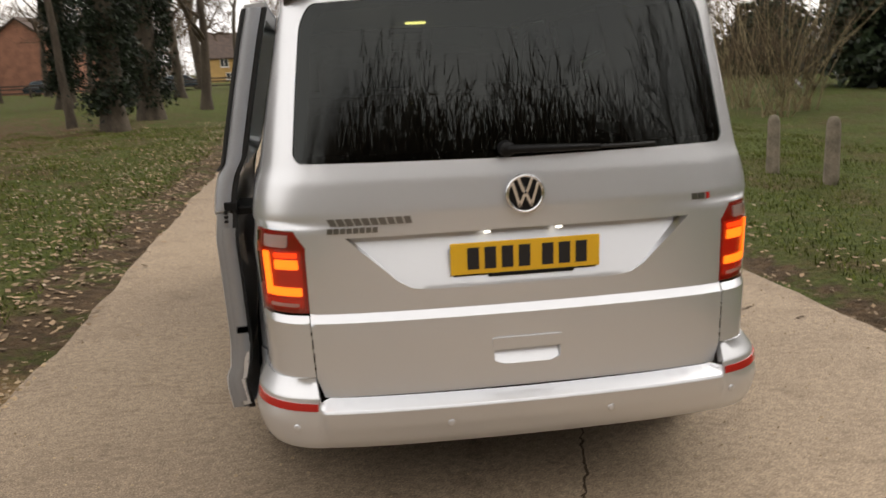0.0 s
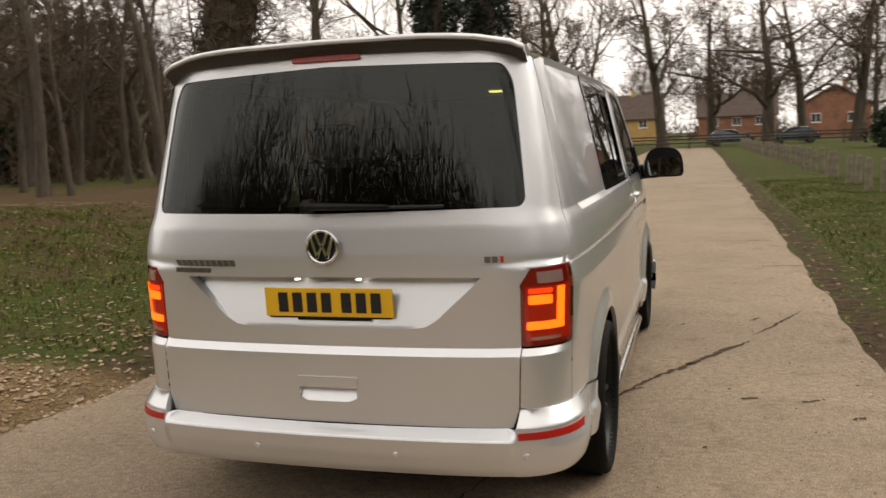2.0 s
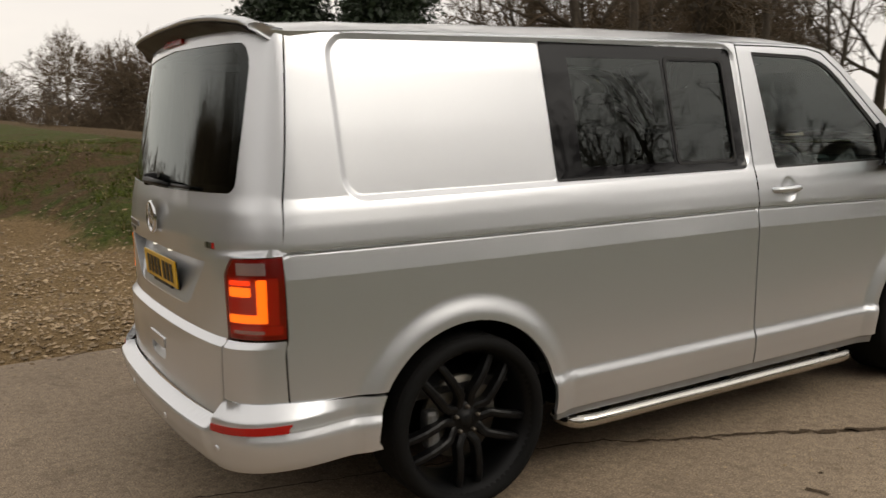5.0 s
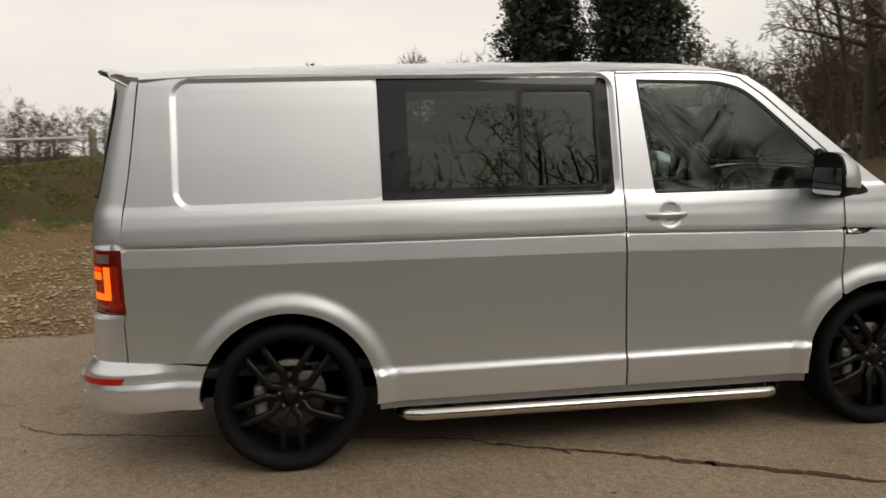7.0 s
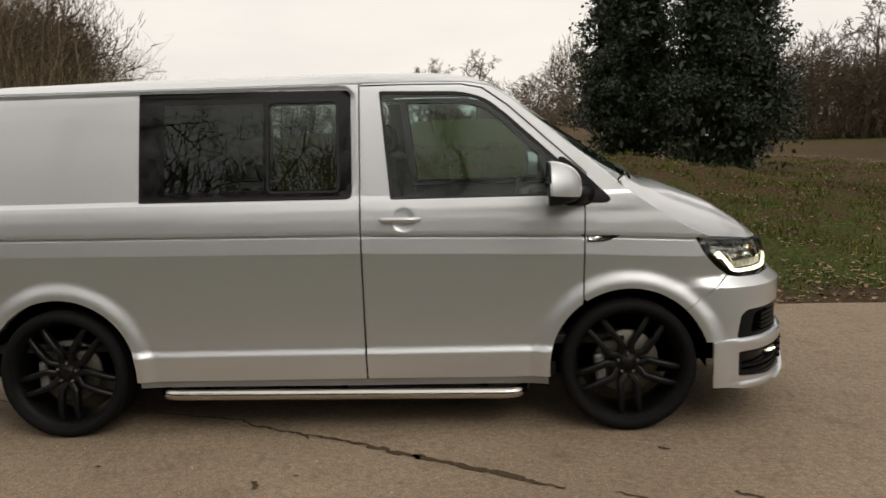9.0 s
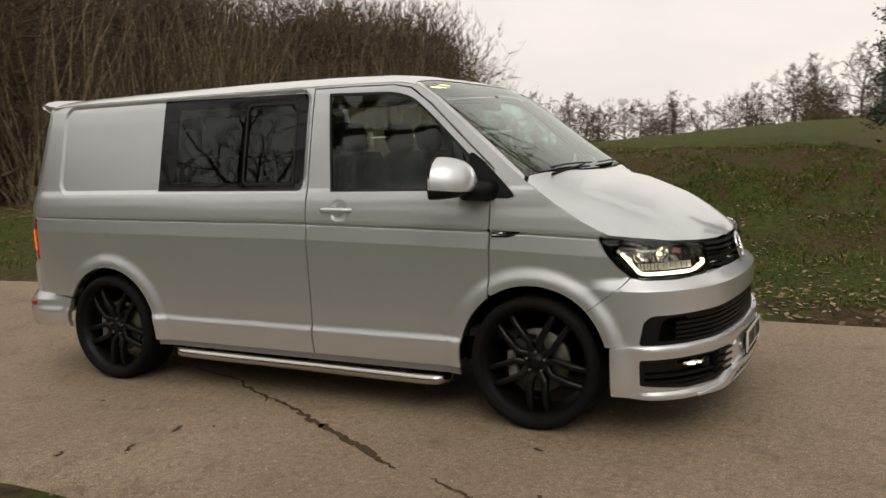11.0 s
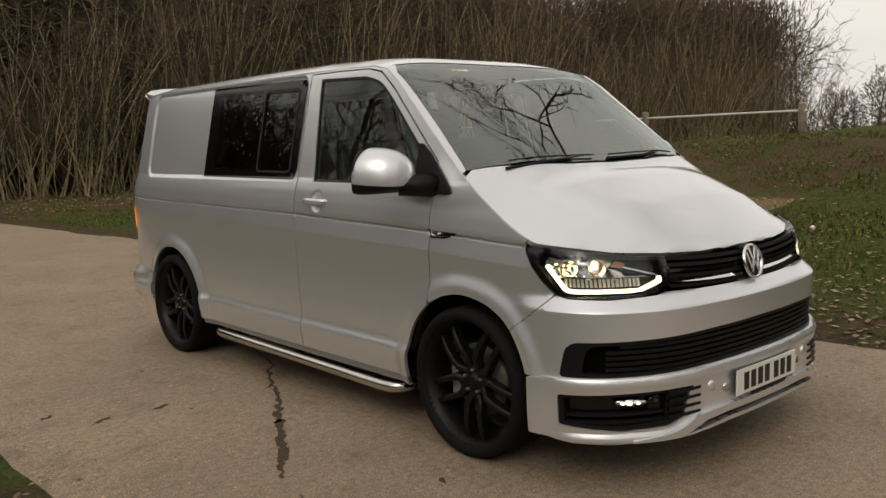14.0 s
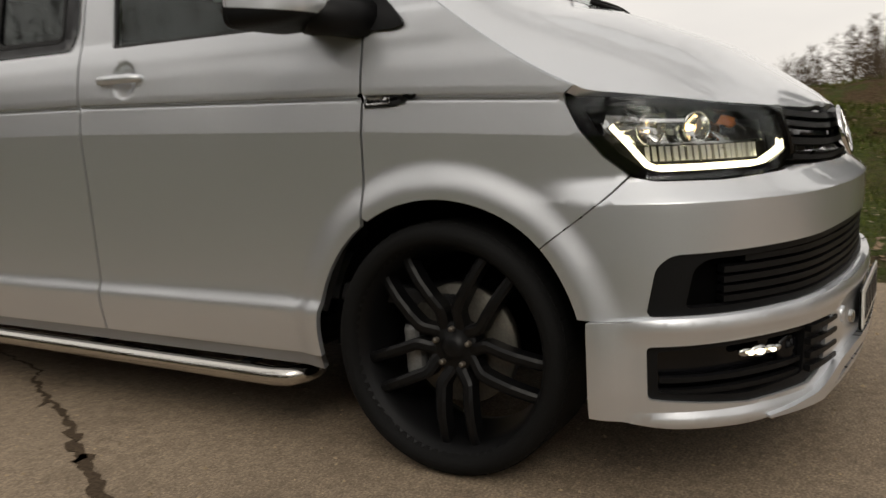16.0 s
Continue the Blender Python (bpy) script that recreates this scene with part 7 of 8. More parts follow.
hl_out = [(SMAX - on_side(3.347, .998), .998), (SMAX - on_side(3.39, .918), .918), (SMAX - on_side(3.445, .853), .853), (SMAX - on_side(3.505, .808), .808), (SMAX - on_side(3.56, .796), .796)] + \
    nose([(.80, .793), (.70, .797), (.625, .805), (.545, .838), (.545, .950), (.62, .955), (.72, .964), (.80, .977), (.86, .989)])
for sg in (1, -1):
    g = empty("headlamp", van)
    tagged(g, "lit headlamp with a glowing daytime strip")
    mir = (lambda pts: [(sg * u, v) for u, v in pts])
    fx = (lambda u: hl_out[0][0] + (hl_out[8][0] - hl_out[0][0]) * u)
    panel("housing", mir(hl_out), wall_front, TRIM, g, off=-.062, thick=0, step=.03)
    panel("rim", mir(hl_out), wall_front, FRIT, g, holes=[mir([(fx(.56) + (u - fx(.56)) * .86, .883 + (v - .883) * .80) for u, v in hl_out])], off=-.003, thick=.05, step=.02)
    panel("lens", mir(hl_out), wall_front, GLASS_CLEAR, g, off=.003, thick=0, step=.03)
    # daytime strip: down the outer side, along the foot, up to the inner point
    def lamp_strip(name, pts, w, material, off):
        for (a, b), (c, e) in zip(pts, pts[1:]):
            d = Vector((c - a, e - b)).normalized()
            nrm = Vector((-d.y, d.x)) * w / 2
            panel(name, mir([(a + nrm.x, b + nrm.y), (a - nrm.x, b - nrm.y), (c - nrm.x + d.x * .004, e - nrm.y + d.y * .004), (c + nrm.x + d.x * .004, e + nrm.y + d.y * .004)]), wall_front, material, g, off=off, thick=.012, step=.03)
    lamp_strip("day_strip", [(fx(.185), .925), (fx(.30), .832), (fx(.33), .822), (fx(.78), .822), (fx(.93), .856), (fx(.925), .868)], .015, DRL, -.006)
    lamp_strip("chrome_edge", [(fx(.925), .872), (fx(.88), .885), (fx(.70), .918)], .006, SILVER_PLASTIC, -.006)
    for i, u in enumerate((.36, .54)):
        c = wall_front([(sg * fx(u), .912)])[0]
        nrm = Vector((sg * (.75 - .3 * u), .6 + .3 * u, 0)).normalized()
        m = Matrix.Translation(Vector(c) - nrm * .055) @ nrm.to_track_quat("X", "Z").to_matrix().to_4x4()
        v, f = lathe([(.004, 0), (.018, .004), (.029, .014), (.035, .028), (.037, .032), (.039, .026)], 28)
        o = raw("reflector", v, f, SILVER_PLASTIC, g, smooth=True)
        o.matrix_basis = m
        v, f = lathe([(.0005, .016), (.004, .015), (.006, .010), (.006, .003)], 16)
        o = raw("bulb", v, f, BULB, g, smooth=True)
        o.matrix_basis = m
    panel("inner_reflector", mir([(fx(.15), .882), (fx(.13), .958), (fx(.66), .946), (fx(.72), .882)]), wall_front, SILVER_PLASTIC, g, off=-.050, thick=.01, step=.03)
    for k in range(18):
        u0 = .30 + .028 * k
        panel("prism_rib", mir([(fx(u0), .838), (fx(u0 + .018), .838), (fx(u0 + .018), .872), (fx(u0), .872)]), wall_front, LAMP_PRISM, g, off=-.020 - .003 * (k % 2), thick=.012, step=.05)
    for zz, u0, u1 in ((.878, .26, .84), (.905, .17, .34), (.920, .16, .34)):
        panel("prism_bar", mir([(fx(u0), zz - .004), (fx(u1), zz - .004), (fx(u1), zz + .004), (fx(u0), zz + .004)]), wall_front, SILVER_PLASTIC, g, off=-.022, thick=.01, step=.03)
    for k in range(11):
        u0 = .16 + .044 * k
        panel("facet", mir([(fx(u0), .888), (fx(u0 + .036), .888), (fx(u0 + .034), .950 - .006 * u0), (fx(u0 - .002), .950 - .006 * u0)]),
              lambda uv, k=k: wall_front(uv) + np.stack([0 * uv[:, 0], (uv[:, 1] - .92) * (.5 if k % 2 else -.7), 0 * uv[:, 0]], 1), SILVER_PLASTIC, g, off=-.040 - .006 * (k % 3), thick=.004, step=.05)
    panel("chrome_fin", mir([(fx(.20), .936), (fx(.50), .930), (fx(.50), .938), (fx(.18), .944)]), wall_front, SILVER_PLASTIC, g, off=-.018, thick=.02, step=.03)
    panel("indicator", mir([(fx(.62), .925), (fx(.70), .915), (fx(.72), .935), (fx(.66), .945)]), wall_front, AMBER, g, off=-.02, thick=.01, step=.03)

gr = [(-.54, .815), (-.30, .806), (0, .804), (.30, .806), (.54, .815), (.54, .955), (.50, .952), (.25, .942), (0, .939), (-.25, .942), (-.50, .952), (-.54, .955)]
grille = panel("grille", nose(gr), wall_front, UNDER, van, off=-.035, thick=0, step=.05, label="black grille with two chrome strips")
for z, h, material in ((.922, .016, TRIM), (.895, .014, TRIM), (.872, .013, FRIT), (.850, .016, TRIM), (.828, .014, CHROME), (.809, .012, TRIM)):
    for sg in (1, -1):
        n = 7
        up = [(sg * (.07 + (.545 - .07) * i / n), z + h / 2 + .018 * (i / n) ** 2) for i in range(n + 1)]
        dn = [(sg * (.07 + (.545 - .07) * i / n), z - h / 2 + .018 * (i / n) ** 2) for i in range(n, -1, -1)]
        if material is TRIM:
            up[0], dn[-1] = (0, up[0][1]), (0, dn[-1][1])
        tip_up = (lambda uv: wall_front(uv) + np.stack([0 * uv[:, 0], (z - h / 2 - uv[:, 1]) * .9, 0 * uv[:, 0]], 1)) if material is CHROME else wall_front
        panel("chrome_strip" if material is CHROME else "slat", nose(up + dn), tip_up, material, grille, off=.004 if material is CHROME else -.004, thick=.03, step=.04)
badge("front_badge", pose(0, 3.868, .872, 0, 0, 90) @ pose(0, 0, 0, 0, -14, 0), .078, van)

fb_half = sides_front([(3.392, .470)] + arc_pts(3.0, 17.5, 44.5, ARCH_R, 10) + [(3.3985, .7135), (3.503, .804), (3.56, .7925)]) + nose([(.80, .789), (.62, .797), (.55, .806), (.40, .800), (.2, .797), (0, .796)])
fb_low = nose([(0, .470), (.3, .470), (.6, .470), (.85, .470)])
fb_r = fb_low + fb_half
fb = fb_r + [(-u, v) for u, v in fb_r[-2:0:-1]]
lg_half = nose([(0, .490), (.4, .488), (.7, .484)]) + sides_front([(3.60, .481), (3.557, .481), (3.549, .492), (3.570, .598), (3.605, .626)]) + nose([(.7, .632), (.35, .640), (0, .643)])
lower_hole = rounded(lg_half + [(-u, v) for u, v in lg_half[-2:0:-1]], .02)
front_bumper = panel("front_bumper", fb, wall_front, PAINT, van, holes=[lower_hole], rows=[.72, .735, .742, .746, .750, .754, .76, .77, .78, .79], extra=[(SMAX - u, v) for u, v in ring_extra(3.0, 15, 50)] + [(u - SMAX, v) for u, v in ring_extra(3.0, 15, 50)], step=.027, thick=.025, avoid=near_features, label="silver front bumper")
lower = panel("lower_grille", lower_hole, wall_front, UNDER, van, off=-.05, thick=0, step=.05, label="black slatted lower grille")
for z in (.512, .535, .558, .581, .604):
    k = .80 if z > .6 else .845
    n = 16
    up = [(k * (-1 + 2 * i / n), z + .008) for i in range(n + 1)]
    dn = [(k * (1 - 2 * i / n), z - .006) for i in range(n + 1)]
    panel("slat", nose(up + dn), wall_front, TRIM, lower, off=-.012, thick=.03, step=.05)
panel("grille_frame", lower_hole, wall_front, TRIM, lower, holes=[rounded([(u * .925, .562 + (v - .562) * .78) for u, v in lower_hole], .03)], off=-.006, thick=.03, step=.03)

# spoiler skirt under the bumper
sp_half = nose([(0, .268), (.30, .270), (.46, .258), (.56, .222), (.75, .222)]) + sides_front([(3.60, .226), (3.42, .236), (3.42, .468)]) + nose([(.885, .470), (.6, .474), (.3, .476), (0, .476)])
fog_hole = rounded(sides_front([(3.548, .288), (3.548, .415)]) + nose([(.80, .422), (.60, .424), (.50, .425), (.53, .392), (.545, .345), (.56, .300), (.62, .272), (.80, .266)]), [.012, .012, 0, 0, .004, .01, .01, .01, .01, 0])


def skirt_surface(uv):
    """The skirt's face: a ledge along its head, a hollow middle, a lip at its foot."""
    uv = np.atleast_2d(np.asarray(uv, float))
    p = wall_front(uv)
    a = SMAX - np.abs(uv[:, 0])
    tx, ty = np.interp(a, ARC, TAN[:, 0]), np.interp(a, ARC, TAN[:, 1])
    d = np.interp(uv[:, 1], [.222, .232, .250, .425, .455, .465, .476], [.004, .009, .0, .0, .007, .006, -.001]) * smooth_step(3.45, 3.62, p[:, 1])
    return p + np.stack([np.where(uv[:, 0] < 0, -1.0, 1.0) * d * ty, -d * tx, 0 * d], 1)


skirt = panel("front_skirt", sp_half + [(-u, v) for u, v in sp_half[-2:0:-1]], skirt_surface, PAINT, van, holes=[fog_hole, [(-u, v) for u, v in fog_hole]], off=.020, thick=.035, step=.025, rows=[.229, .236, .248, .262, .427, .438, .452, .458, .464, .470], label="silver sports front skirt")
for sg in (1, -1):
    mir = (lambda pts: [(sg * u, v) for u, v in pts])
    fog = empty("fog_lamp_surround", van)
    panel("backing", mir(fog_hole), wall_front, FRIT, fog, off=-.03, thick=0, step=.03)
    panel("frame", mir(fog_hole), wall_front, TRIM, fog, holes=[mir(rounded(sides_front([(3.57, .302), (3.57, .402)]) + nose([(.80, .408), (.63, .408), (.64, .300), (.80, .285)]), .01))], off=.010, thick=.035, step=.02)
    for z in (.405, .372, .338, .305):
        panel("fin", mir(nose([(.63, z - .004), (.47, z), (.47, z + .010), (.63, z + .012)])), wall_front, TRIM, fog, off=.026, thick=.03, step=.03)
    for z in (.300, .330):
        panel("louvre", mir(sides_front([(3.575, z - .006), (3.575, z + .006)]) + nose([(.70, z + .008), (.585, z + .010), (.585, z), (.70, z - .004)])), wall_front, TRIM, fog, off=.004, thick=.02, step=.03)
    c = Vector(wall_front([(sg * on_nose(.775, .377), .377)])[0])
    turn_f = 90 - sg * 40
    # chromed lens lumps, and small emitting beads that imitate glints on them
    for dy, r_f, name, m_f in ((-.062, .010, "fog_lens", SILVER_PLASTIC), (-.040, .014, "fog_lens", SILVER_PLASTIC), (-.008, .019, "fog_lens", SILVER_PLASTIC), (.030, .014, "fog_lens", SILVER_PLASTIC), (-.004, .009, "fog_glow", DRL), (.022, .007, "fog_glow", DRL), (-.041, .006, "fog_glow", DRL)):
        bm = bmesh.new()
        bmesh.ops.create_uvsphere(bm, u_segments=16, v_segments=10, radius=r_f)
        bmesh.ops.scale(bm, vec=(.55, 1.5, .85), verts=bm.verts)
        o = part(name, bm, m_f, fog, smooth=True)
        lift_f = .010 if name == "fog_glow" else -.004
        o.matrix_basis = Matrix.Translation(c) @ pose(0, 0, 0, 0, 0, turn_f) @ Matrix.Translation((lift_f, -sg * dy, .002))
    d = Vector(wall_front([(sg * on_nose(.665, .360), .360)])[0])
    v, f = lathe([(.0005, .004), (.020, .002), (.030, -.006), (.036, -.004), (.040, -.012)], 28)
    o = raw("round_lamp", v, f, FRIT, fog, "dark round fog lamp glass", smooth=True)
    o.matrix_basis = Matrix.Translation(d) @ pose(0, 0, 0, 0, 0, 90 - sg * 28) @ Matrix.Translation((-.004, 0, 0))
    cc = wall_front([(sg * on_nose(.40, .40), .40)])[0]
    v, f = lathe([(.0005, .006), (.020, .006), (.022, .003), (.023, -.01)], 24)
    o = raw("tow_cover", v, f, PAINT, van, smooth=True)
    o.matrix_basis = Matrix.Translation(Vector(cc) + Vector((sg * .003, .020, 0))) @ pose(0, 0, 0, 0, 0, 90 - sg * 12)
    cc = wall_front([(sg * on_nose(.31, .375), .375)])[0]
    v, f = lathe([(.0005, .004), (.010, .004), (.017, .008), (.020, -.01)], 24)
    o = raw("parking_sensor", v, f, SILVER_PLASTIC, van, smooth=True)
    o.matrix_basis = Matrix.Translation(Vector(cc) + Vector((0, .022, 0))) @ pose(0, 0, 0, 0, 0, 90 - sg * 9)
# black strip in place of the open slot: its shade is put into the colour
panel("splitter", nose([(-.50, .236), (-.28, .252), (0, .254), (.28, .252), (.50, .236), (.48, .262), (.28, .276), (0, .278), (-.28, .276), (-.48, .262)]), wall_front, FRIT, van, off=.014, thick=.04, step=.03)
panel("splitter_lip", nose([(-.54, .212), (-.28, .232), (0, .234), (.28, .232), (.54, .212), (.53, .226), (.28, .248), (0, .250), (-.28, .248), (-.53, .226)]), wall_front, PAINT, van, off=.030, thick=.05, step=.03)
lip_top = [(.76, .229), (.60, .250), (.47, .298), (.30, .308), (0, .310)]
lip_low = [(0, .282), (.30, .280), (.44, .268), (.57, .2215), (.76, .2225)]
lip_r = nose(lip_top + lip_low)
lip_l = [(-u, v) for u, v in lip_r]
panel("skirt_lip", lip_r[:5] + lip_l[3::-1] + lip_l[:4:-1] + lip_r[6:], wall_front, PAINT, van, off=.040, thick=.045, step=.025, label="raised silver lip along the skirt's foot")
plate("front_plate", .012, 3.952, .385, PLATE_WHITE, van, 1, 0)

# -- wheels
tyre_prof = [(.262, -.105), (.280, -.118), (.305, -.128), (.325, -.124), (.341, -.108), (.347, -.080), (.348, -.04), (.348, .05), (.347, .098), (.342, .124), (.332, .138), (.316, .143), (.300, .140), (.290, .130), (.284, .116)]
tv, tf = lathe(tyre_prof, 72)
tread = bmesh.new()
for i in range(64):
    a = 2 * math.pi * i / 64
    for sx in (-1, 1):
        add_box(tread, (sx * .085, .3442 * math.cos(a + .02 * sx), .3442 * math.sin(a + .02 * sx)), (.052, .006, .026), .0, Matrix.Rotation(a, 4, "X"))
rim_prof = [(.284, .116), (.289, .127), (.292, .126), (.288, .115), (.276, .104), (.262, .055), (.244, -.06), (.250, -.10), (.266, -.108)]
rv, rf = lathe(rim_prof, 64)


def spoke_mesh(bm, ang, split):
    """One of a pair of slim spokes that spread toward the rim."""
    rings = []
    for r in (.045, .070, .098, .112, .150, .200, .245, .280):
        t = (r - .045) / .235
        lat = float(np.interp(r, [.045, .070, .098, .112, .200, .280], [.008, .018, .036, .0415, .044, .047]))
        a = ang + split * math.asin(lat / r)
        w = float(np.interp(r, [.045, .098, .280], [.019, .0165, .0145]))
        x = .072 + .030 * math.sin(math.pi * min(1, t * .9)) - .005 * t + .010 * t
        cx, cs = math.cos(a), math.sin(a)
        tang = Vector((0, -cs, cx))
        p = Vector((x, r * cx, r * cs))
        rings.append([bm.verts.new(p - tang * w + Vector((-.045, 0, 0))), bm.verts.new(p - tang * w + Vector((-.006, 0, 0))), bm.verts.new(p - tang * w * .45),
                      bm.verts.new(p + tang * w * .45), bm.verts.new(p + tang * w + Vector((-.006, 0, 0))), bm.verts.new(p + tang * w + Vector((-.045, 0, 0)))])
    for a, b in zip(rings, rings[1:]):
        for k in range(5):
            bm.faces.new((a[k], a[k + 1], b[k + 1], b[k]))


bm = bmesh.new()
spoke_mesh(bm, math.pi / 2, 1)
first_wheel = None
WHEELS = ((.928, 0, 0), (.928, 3.0, 0), (-.928, 0, 180), (-.928, 3.0, 180))
hub_v, hub_f = lathe([(.0005, .088), (.022, .087), (.030, .082), (.034, .074), (.060, .076), (.072, .070), (.076, .03)], 40)
nut_v, nut_f = lathe([(.0005, .092), (.006, .092), (.008, .088), (.0085, .06)], 10)
disc_v, disc_f = lathe([(.06, .03), (.165, .03), (.168, .026), (.168, .0), (.06, .0)], 48)
shared = {}
for n_w, (wx, wy, turn) in enumerate(WHEELS):
    g = empty("wheel", van, pose(wx - math.copysign(.108, wx), wy, WHEEL_Z, 0, 0, turn) @ pose(0, 0, 0, 183 if wy else 180, 0, 0))
    tagged(g, "black twin-spoke alloy wheel with low-profile tyre")
    if not shared:
        shared["tyre"] = raw("tyre", tv, tf, RUBBER, g, smooth=True)
        shared["tread"] = tagged(part("tread", tread, RUBBER, g), kind="stuff")
        shared["rim"] = raw("rim", rv, rf, RIM, g, smooth=True)
        shared["hub"] = raw("hub", hub_v, hub_f, RIM, g, smooth=True)
        shared["disc"] = raw("brake_disc", disc_v, disc_f, STEEL_DISC, g, smooth=True)
        sp = [bmesh.new() for _ in range(2)]
        spoke_mesh(sp[0], math.pi / 2, 1)
        spoke_mesh(sp[1], math.pi / 2, -1)
        add_box(sp[0], (.066, 0, .279), (.030, .112, .022), .006)
        shared["s0"] = part("spoke", sp[0], RIM, g)
        shared["s1"] = part("spoke", sp[1], RIM, g)
        shared["nut"] = raw("wheel_nut", nut_v, nut_f, STEEL_DISC, g, smooth=True)
        shared["nut"].matrix_basis = Matrix.Translation((0, .034, .040))
        bm2 = bmesh.new()
        add_box(bm2, (.03, .14, .02), (.07, .06, .16), .02)
        shared["cal"] = part("brake_caliper", bm2, CALIPER, g)
        k0 = 1
    else:
        for nm, key in (("tyre", "tyre"), ("rim", "rim"), ("hub", "hub"), ("brake_disc", "disc"), ("spoke", "s0"), ("spoke", "s1"), ("brake_caliper", "cal")):
            again(nm, shared[key], g)
        tagged(again("tread", shared["tread"], g), kind="stuff")
        again("wheel_nut", shared["nut"], g, Matrix.Translation((0, .034, .040)))
    for k in range(1, 5):
        rot = Matrix.Rotation(2 * math.pi * k / 5, 4, "X")
        again("spoke", shared["s0"], g, rot)
        again("spoke", shared["s1"], g, rot)
        again("wheel_nut", shared["nut"], g, rot @ Matrix.Translation((0, .034, .040)))
bm.free()

# wheel housings
for sg in (1, -1):
    for yc in (0.0, 3.0):
        v, f = [], []
        n = 30
        for i in range(n + 1):
            a = radians(-5 + 190 * i / n)
            for x, r in ((.865, .414), (.62, .425), (.615, .10)):
                v.append((sg * x, yc + r * math.cos(a), WHEEL_Z + r * math.sin(a)))
        for i in range(n):
            for k in range(2):
                f.append((i * 3 + k, i * 3 + k + 1, (i + 1) * 3 + k + 1, (i + 1) * 3 + k))
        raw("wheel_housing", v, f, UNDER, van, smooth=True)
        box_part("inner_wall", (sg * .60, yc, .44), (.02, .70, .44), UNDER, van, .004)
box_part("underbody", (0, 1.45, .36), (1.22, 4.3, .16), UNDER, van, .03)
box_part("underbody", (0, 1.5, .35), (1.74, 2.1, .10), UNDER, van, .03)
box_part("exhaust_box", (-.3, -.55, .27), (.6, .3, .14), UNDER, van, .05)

# -- sliding door, run back along the flank
slide = empty("sliding_door", van, pose(-.118, -.885, 0))
tagged(slide, "silver sliding side door standing open with dark glass")
sd = [(-u, v) for u, v in sides([(.452, SILL), (.45, .9), (.447, 1.26), (.445, 1.825), (1.628, 1.825), (1.630, 1.2), (1.632, .6), (1.638, SILL)])]
sd_hole = [(-u, v) for u, v in rounded(sides([(.52, 1.262), (1.575, 1.258), (1.572, 1.79), (.52, 1.795)]), .04)]
skin = panel("door_skin", sd, wall, PAINT, slide, holes=[sd_hole], rows=ROWS, step=.03, thick=.075, avoid=near_features, lines=WAIST[-1])
panel("door_glass", [(-u, v) for u, v in rounded(sides([(.49, 1.24), (1.60, 1.235), (1.60, 1.81), (.49, 1.815)]), .03)], wall, GLASS_DARK, slide, off=.003, thick=.006, step=.04)
panel("door_inner", [(u, v) for u, v in sd], wall, PAINT_SHADED, slide, holes=[sd_hole], off=-.072, thick=.006, step=.06)
def edge_strip(name, z0, z1, d0, d1, y, material, label=""):
    """Upright strip on the door's trailing face, following the body's side."""
    v, f = [], []
    for i, z in enumerate(np.linspace(z0, z1, 24)):
        xw = float(wall([(-on_side(.46, float(z)), float(z))])[0, 0])
        v += [(xw + d0, y, z), (xw + d1, y, z), (xw + d0, y + .012, z), (xw + d1, y + .012, z)]
        if i:
            k = 4 * i
            f += [(k - 4, k - 3, k + 1, k), (k - 2, k, k + 2), (k - 2, k - 4, k), (k - 3, k - 1, k + 3, k + 1)]
    raw(name, v, f, material, slide, label, smooth=True)


# one edge in two greys: the lower half's shade is put into its paint
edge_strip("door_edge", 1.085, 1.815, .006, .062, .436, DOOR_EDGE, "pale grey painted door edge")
edge_strip("door_edge", .305, 1.075, .003, .060, .438, PAINT_SHADED)
edge_strip("door_edge_shade", .33, 1.02, .022, .072, .432, PAINT_SHADED, "strip darkened for the shaded recess of the door edge")
# seal strip whose black also stands for the shade in the door gap
edge_strip("door_seal_shade", .30, 1.815, .058, .082, .440, SEAL, "black strip for the door seal and the shaded gap")
edge_strip("glass_edge", 1.235, 1.812, -.010, .006, .434, SEAL)
for z in (1.045, 1.062, 1.078):
    box_part("striker", (-.905, .430, z), (.016, .012, .010), TRIM, slide, .003)
for z in (.62, 1.10):
    box_part("latch", (-.885, .442, z), (.05, .02, .035), TRIM, slide, .004)
box_part("roller_arm", (-.86, .60, 1.075), (.10, .22, .035), TRIM, slide, .008)

# -- cabin
cabin = empty("cabin", van)
tagged(cabin, "dark van cabin with cloth seats")
box_part("floor", (0, 1.2, .47), (1.70, 3.6, .05), CABIN, cabin, .01)
box_part("dashboard", (0, 2.72, 1.04), (1.66, .52, .28), CABIN, cabin, .10, segments=4)
box_part("dash_top", (0, 2.86, 1.19), (1.62, .42, .06), CABIN, cabin, .03, pose(0, 0, 0, 6), segments=3)
box_part("instrument_hood", (.42, 2.60, 1.215), (.36, .18, .09), CABIN, cabin, .04, segments=3)
box_part("centre_console", (0, 2.50, .86), (.30, .30, .38), CABIN, cabin, .05, segments=3)
lin = [(.66, -.55), (.66, 2.18), (-.66, 2.18), (-.66, -.55)]
panel("headlining", lin, lambda uv: top(uv) - np.array([0, 0, .045]), LINING, cabin, thick=.01, step=.12)
panel("load_lining", [(u, v) for u, v in sides([(-.58, .79), (-.58, 1.80), (.46, 1.82), (.46, .79)])], wall, CABIN, cabin, off=-.05, thick=.01, step=.1)
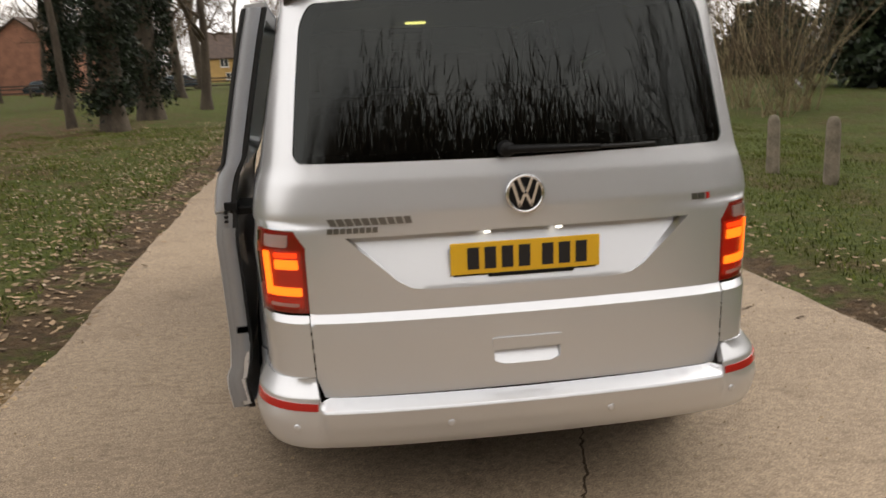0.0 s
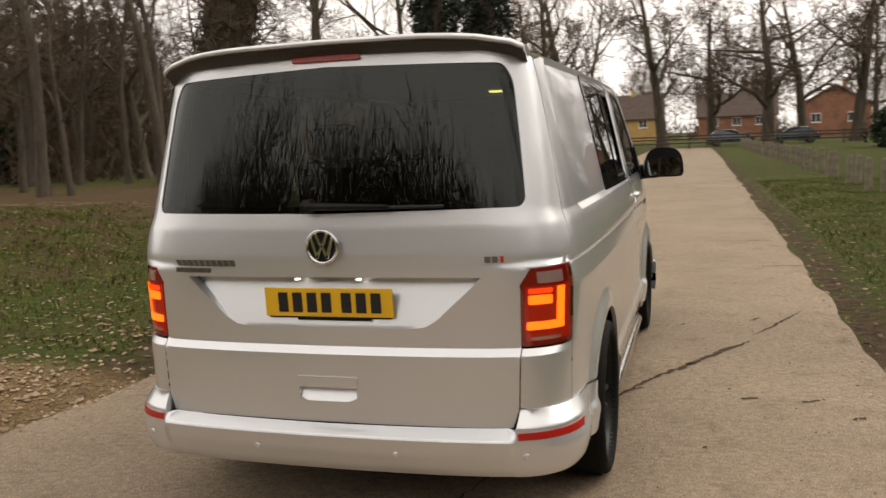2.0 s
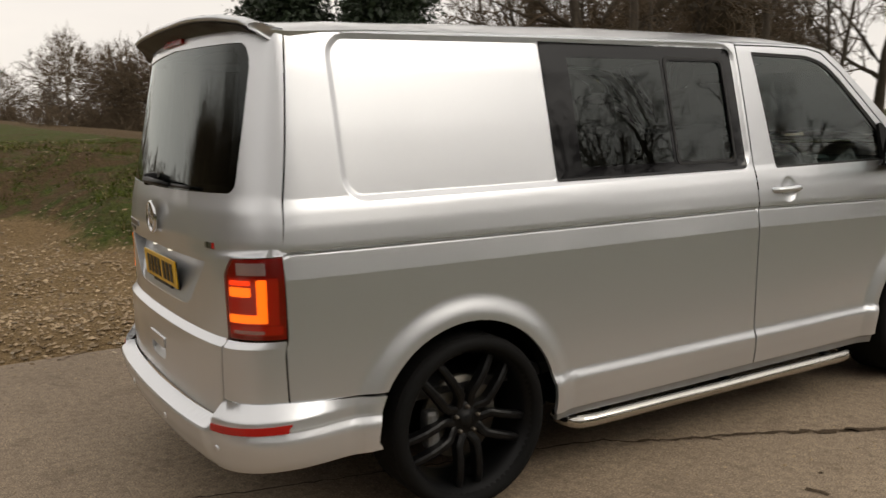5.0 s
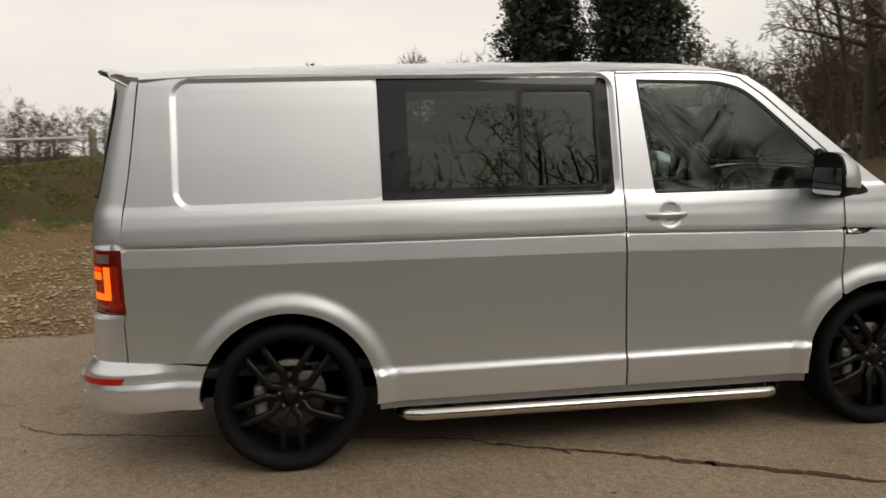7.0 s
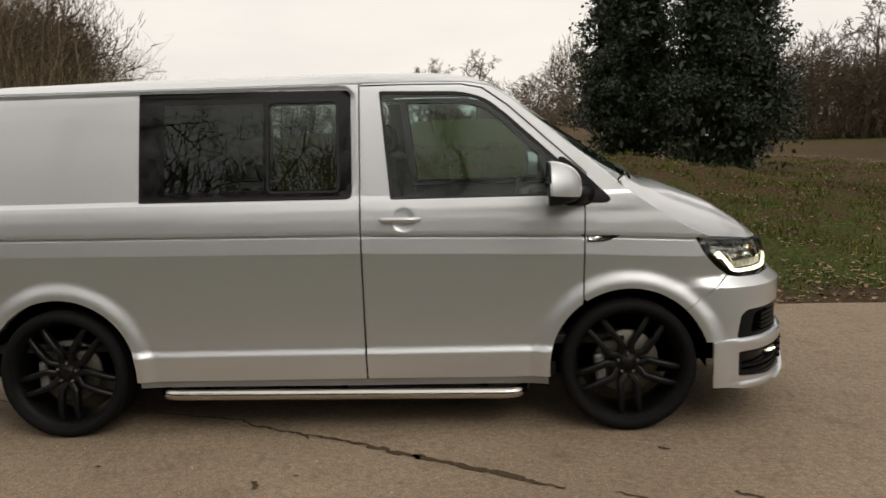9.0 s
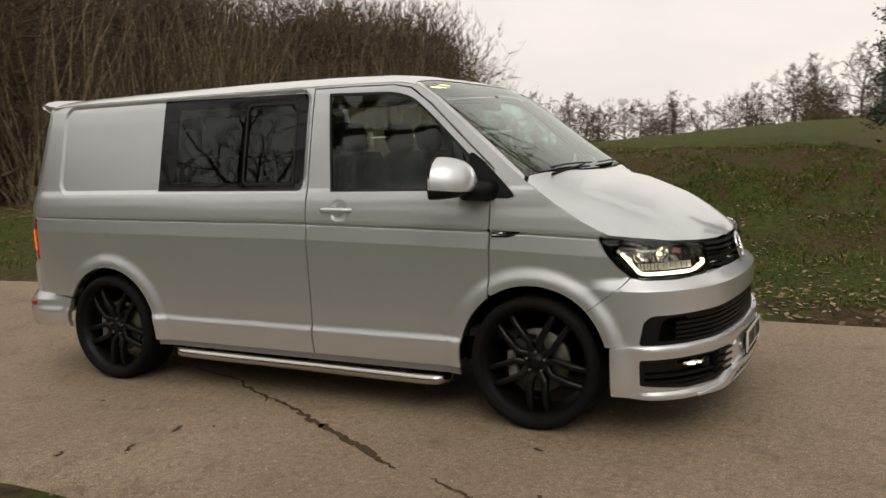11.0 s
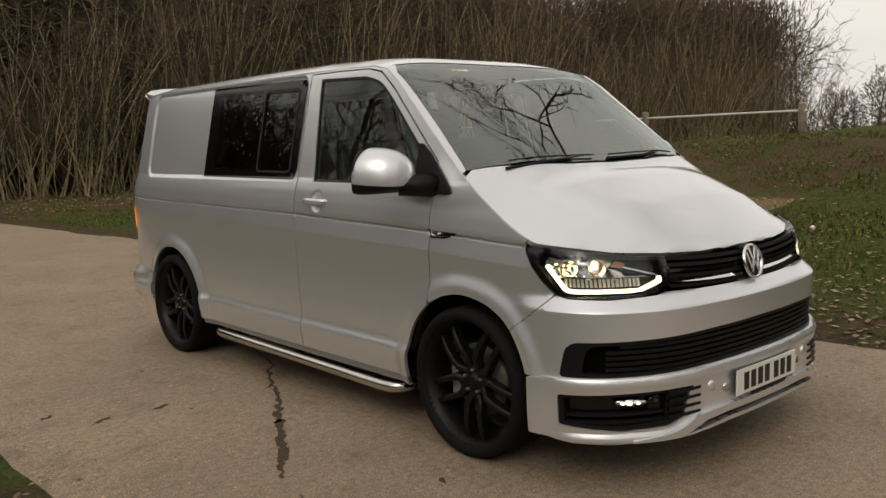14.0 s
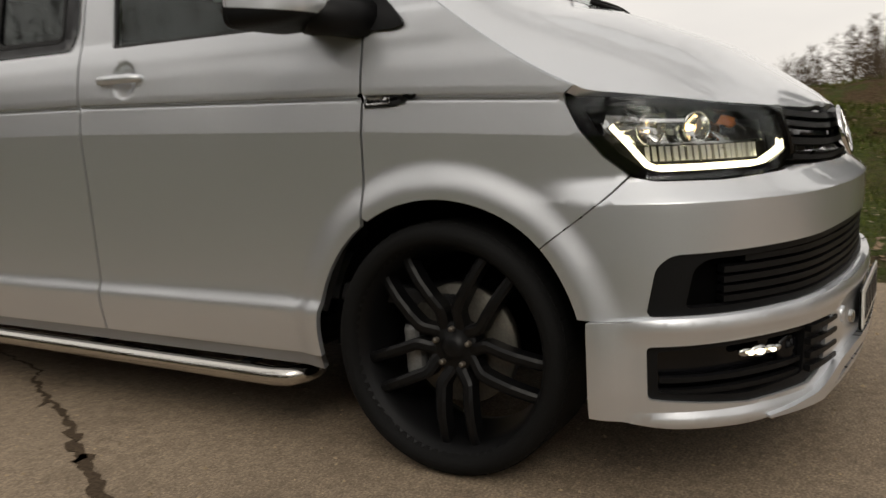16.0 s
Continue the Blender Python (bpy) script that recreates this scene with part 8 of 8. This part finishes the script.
panel("load_lining", [(-u, v) for u, v in sides([(-.58, .79), (-.58, 1.80), (.44, 1.80), (.44, .79)])], wall, CABIN, cabin, off=-.05, thick=.01, step=.1)
panel("trim_card", [(u, v) for u, v in sides([(.46, .50), (.46, 1.24), (1.64, 1.24), (1.64, .50)])], wall, CABIN, cabin, off=-.06, thick=.01, step=.1)
for sg in (1, -1):
    panel("door_card", [(sg * u, v) for u, v in sides([(1.65, .45), (1.65, 1.228), (2.70, 1.226), (2.70, .75), (2.55, .45)])], wall, CABIN, cabin, off=-.06, thick=.02, step=.1)
    panel("pillar_trim", [(sg * u, v) for u, v in sides([(1.60, 1.24), (1.60, 1.80), (1.70, 1.80), (1.74, 1.24)])], wall, LINING, cabin, off=-.05, thick=.02, step=.1)
    panel("screen_pillar_trim", [(sg * u, v) for u, v in sides([(2.72, 1.40), (2.30, 1.78), (2.36, 1.78), (2.80, 1.38)])], wall, LINING, cabin, off=-.04, thick=.02, step=.06)


def seat(x, y, lab, w=.50, bench=False):
    s = empty("bench_seat" if bench else "seat", van)
    tagged(s, lab)
    box_part("base", (x, y + .02, .62), (w - .06, .44, .26), CABIN, s, .03)
    box_part("cushion", (x, y, .80), (w, .52, .15), CLOTH, s, .055, segments=3)
    box_part("backrest", (x, y - .30, 1.12), (w, .15, .68), CLOTH, s, .06, pose(0, 0, 0, 12), segments=3)
    n = 1 if w < .7 else 2 if w < 1.2 else 3
    for i in range(n):
        hx = x if n == 1 else x + (i - (n - 1) / 2) * w / n
        box_part("headrest", (hx, y - .395, 1.545), (.27, .11, .19), CLOTH, s, .05, pose(0, 0, 0, 10), segments=3)
        for dx in (-.06, .06):
            v, f = tube([(hx + dx, y - .375, 1.40), (hx + dx, y - .39, 1.50)], .006, 6)
            raw("headrest_post", v, f, CHROME, s)
    return s


seat(.42, 2.02, "dark grey cloth driver's seat")
seat(-.40, 2.02, "dark grey cloth double passenger seat", .84)
seat(-.02, .80, "dark grey cloth rear bench seat", 1.46, True)
# steering wheel
sw = empty("steering_wheel", van, pose(.42, 2.42, 1.13, 0, 0, 90) @ pose(0, 0, 0, 0, -62 + 90 - 8, 0))
ring = [(0, .185 * math.cos(2 * math.pi * i / 36), .185 * math.sin(2 * math.pi * i / 36)) for i in range(37)]
v, f = tube(ring, .0155, 8, caps=False)
raw("wheel_rim", v, f, CABIN, sw, smooth=True)
box_part("airbag", (.0, 0, -.01), (.05, .15, .12), CABIN, sw, .02)
for ang in (0, 180, 270):
    box_part("wheel_spoke", tuple(Matrix.Rotation(radians(ang), 3, "X") @ Vector((0, .12, 0))), (.02, .12, .035), CABIN, sw, .006, Matrix.Rotation(radians(ang), 4, "X"))
v, f = tube([(.42, 2.44, 1.12), (.42, 2.68, 1.02)], [.035, .05], 10)
raw("steering_column", v, f, CABIN, cabin, smooth=True)
box_part("interior_mirror", (0, 2.40, 1.715), (.24, .03, .065), TRIM, cabin, .012)
v, f = tube([(0, 2.41, 1.73), (0, 2.44, 1.765)], .012, 6)
raw("mirror_stalk", v, f, TRIM, cabin)
box_part("dome_lamp", (0.02, 2.06, 1.852), (.13, .08, .012), DOME_GLOW, cabin, .004)
box_part("dome_lamp", (.30, -.30, 1.845), (.10, .05, .012), DOME_GLOW, cabin, .004)
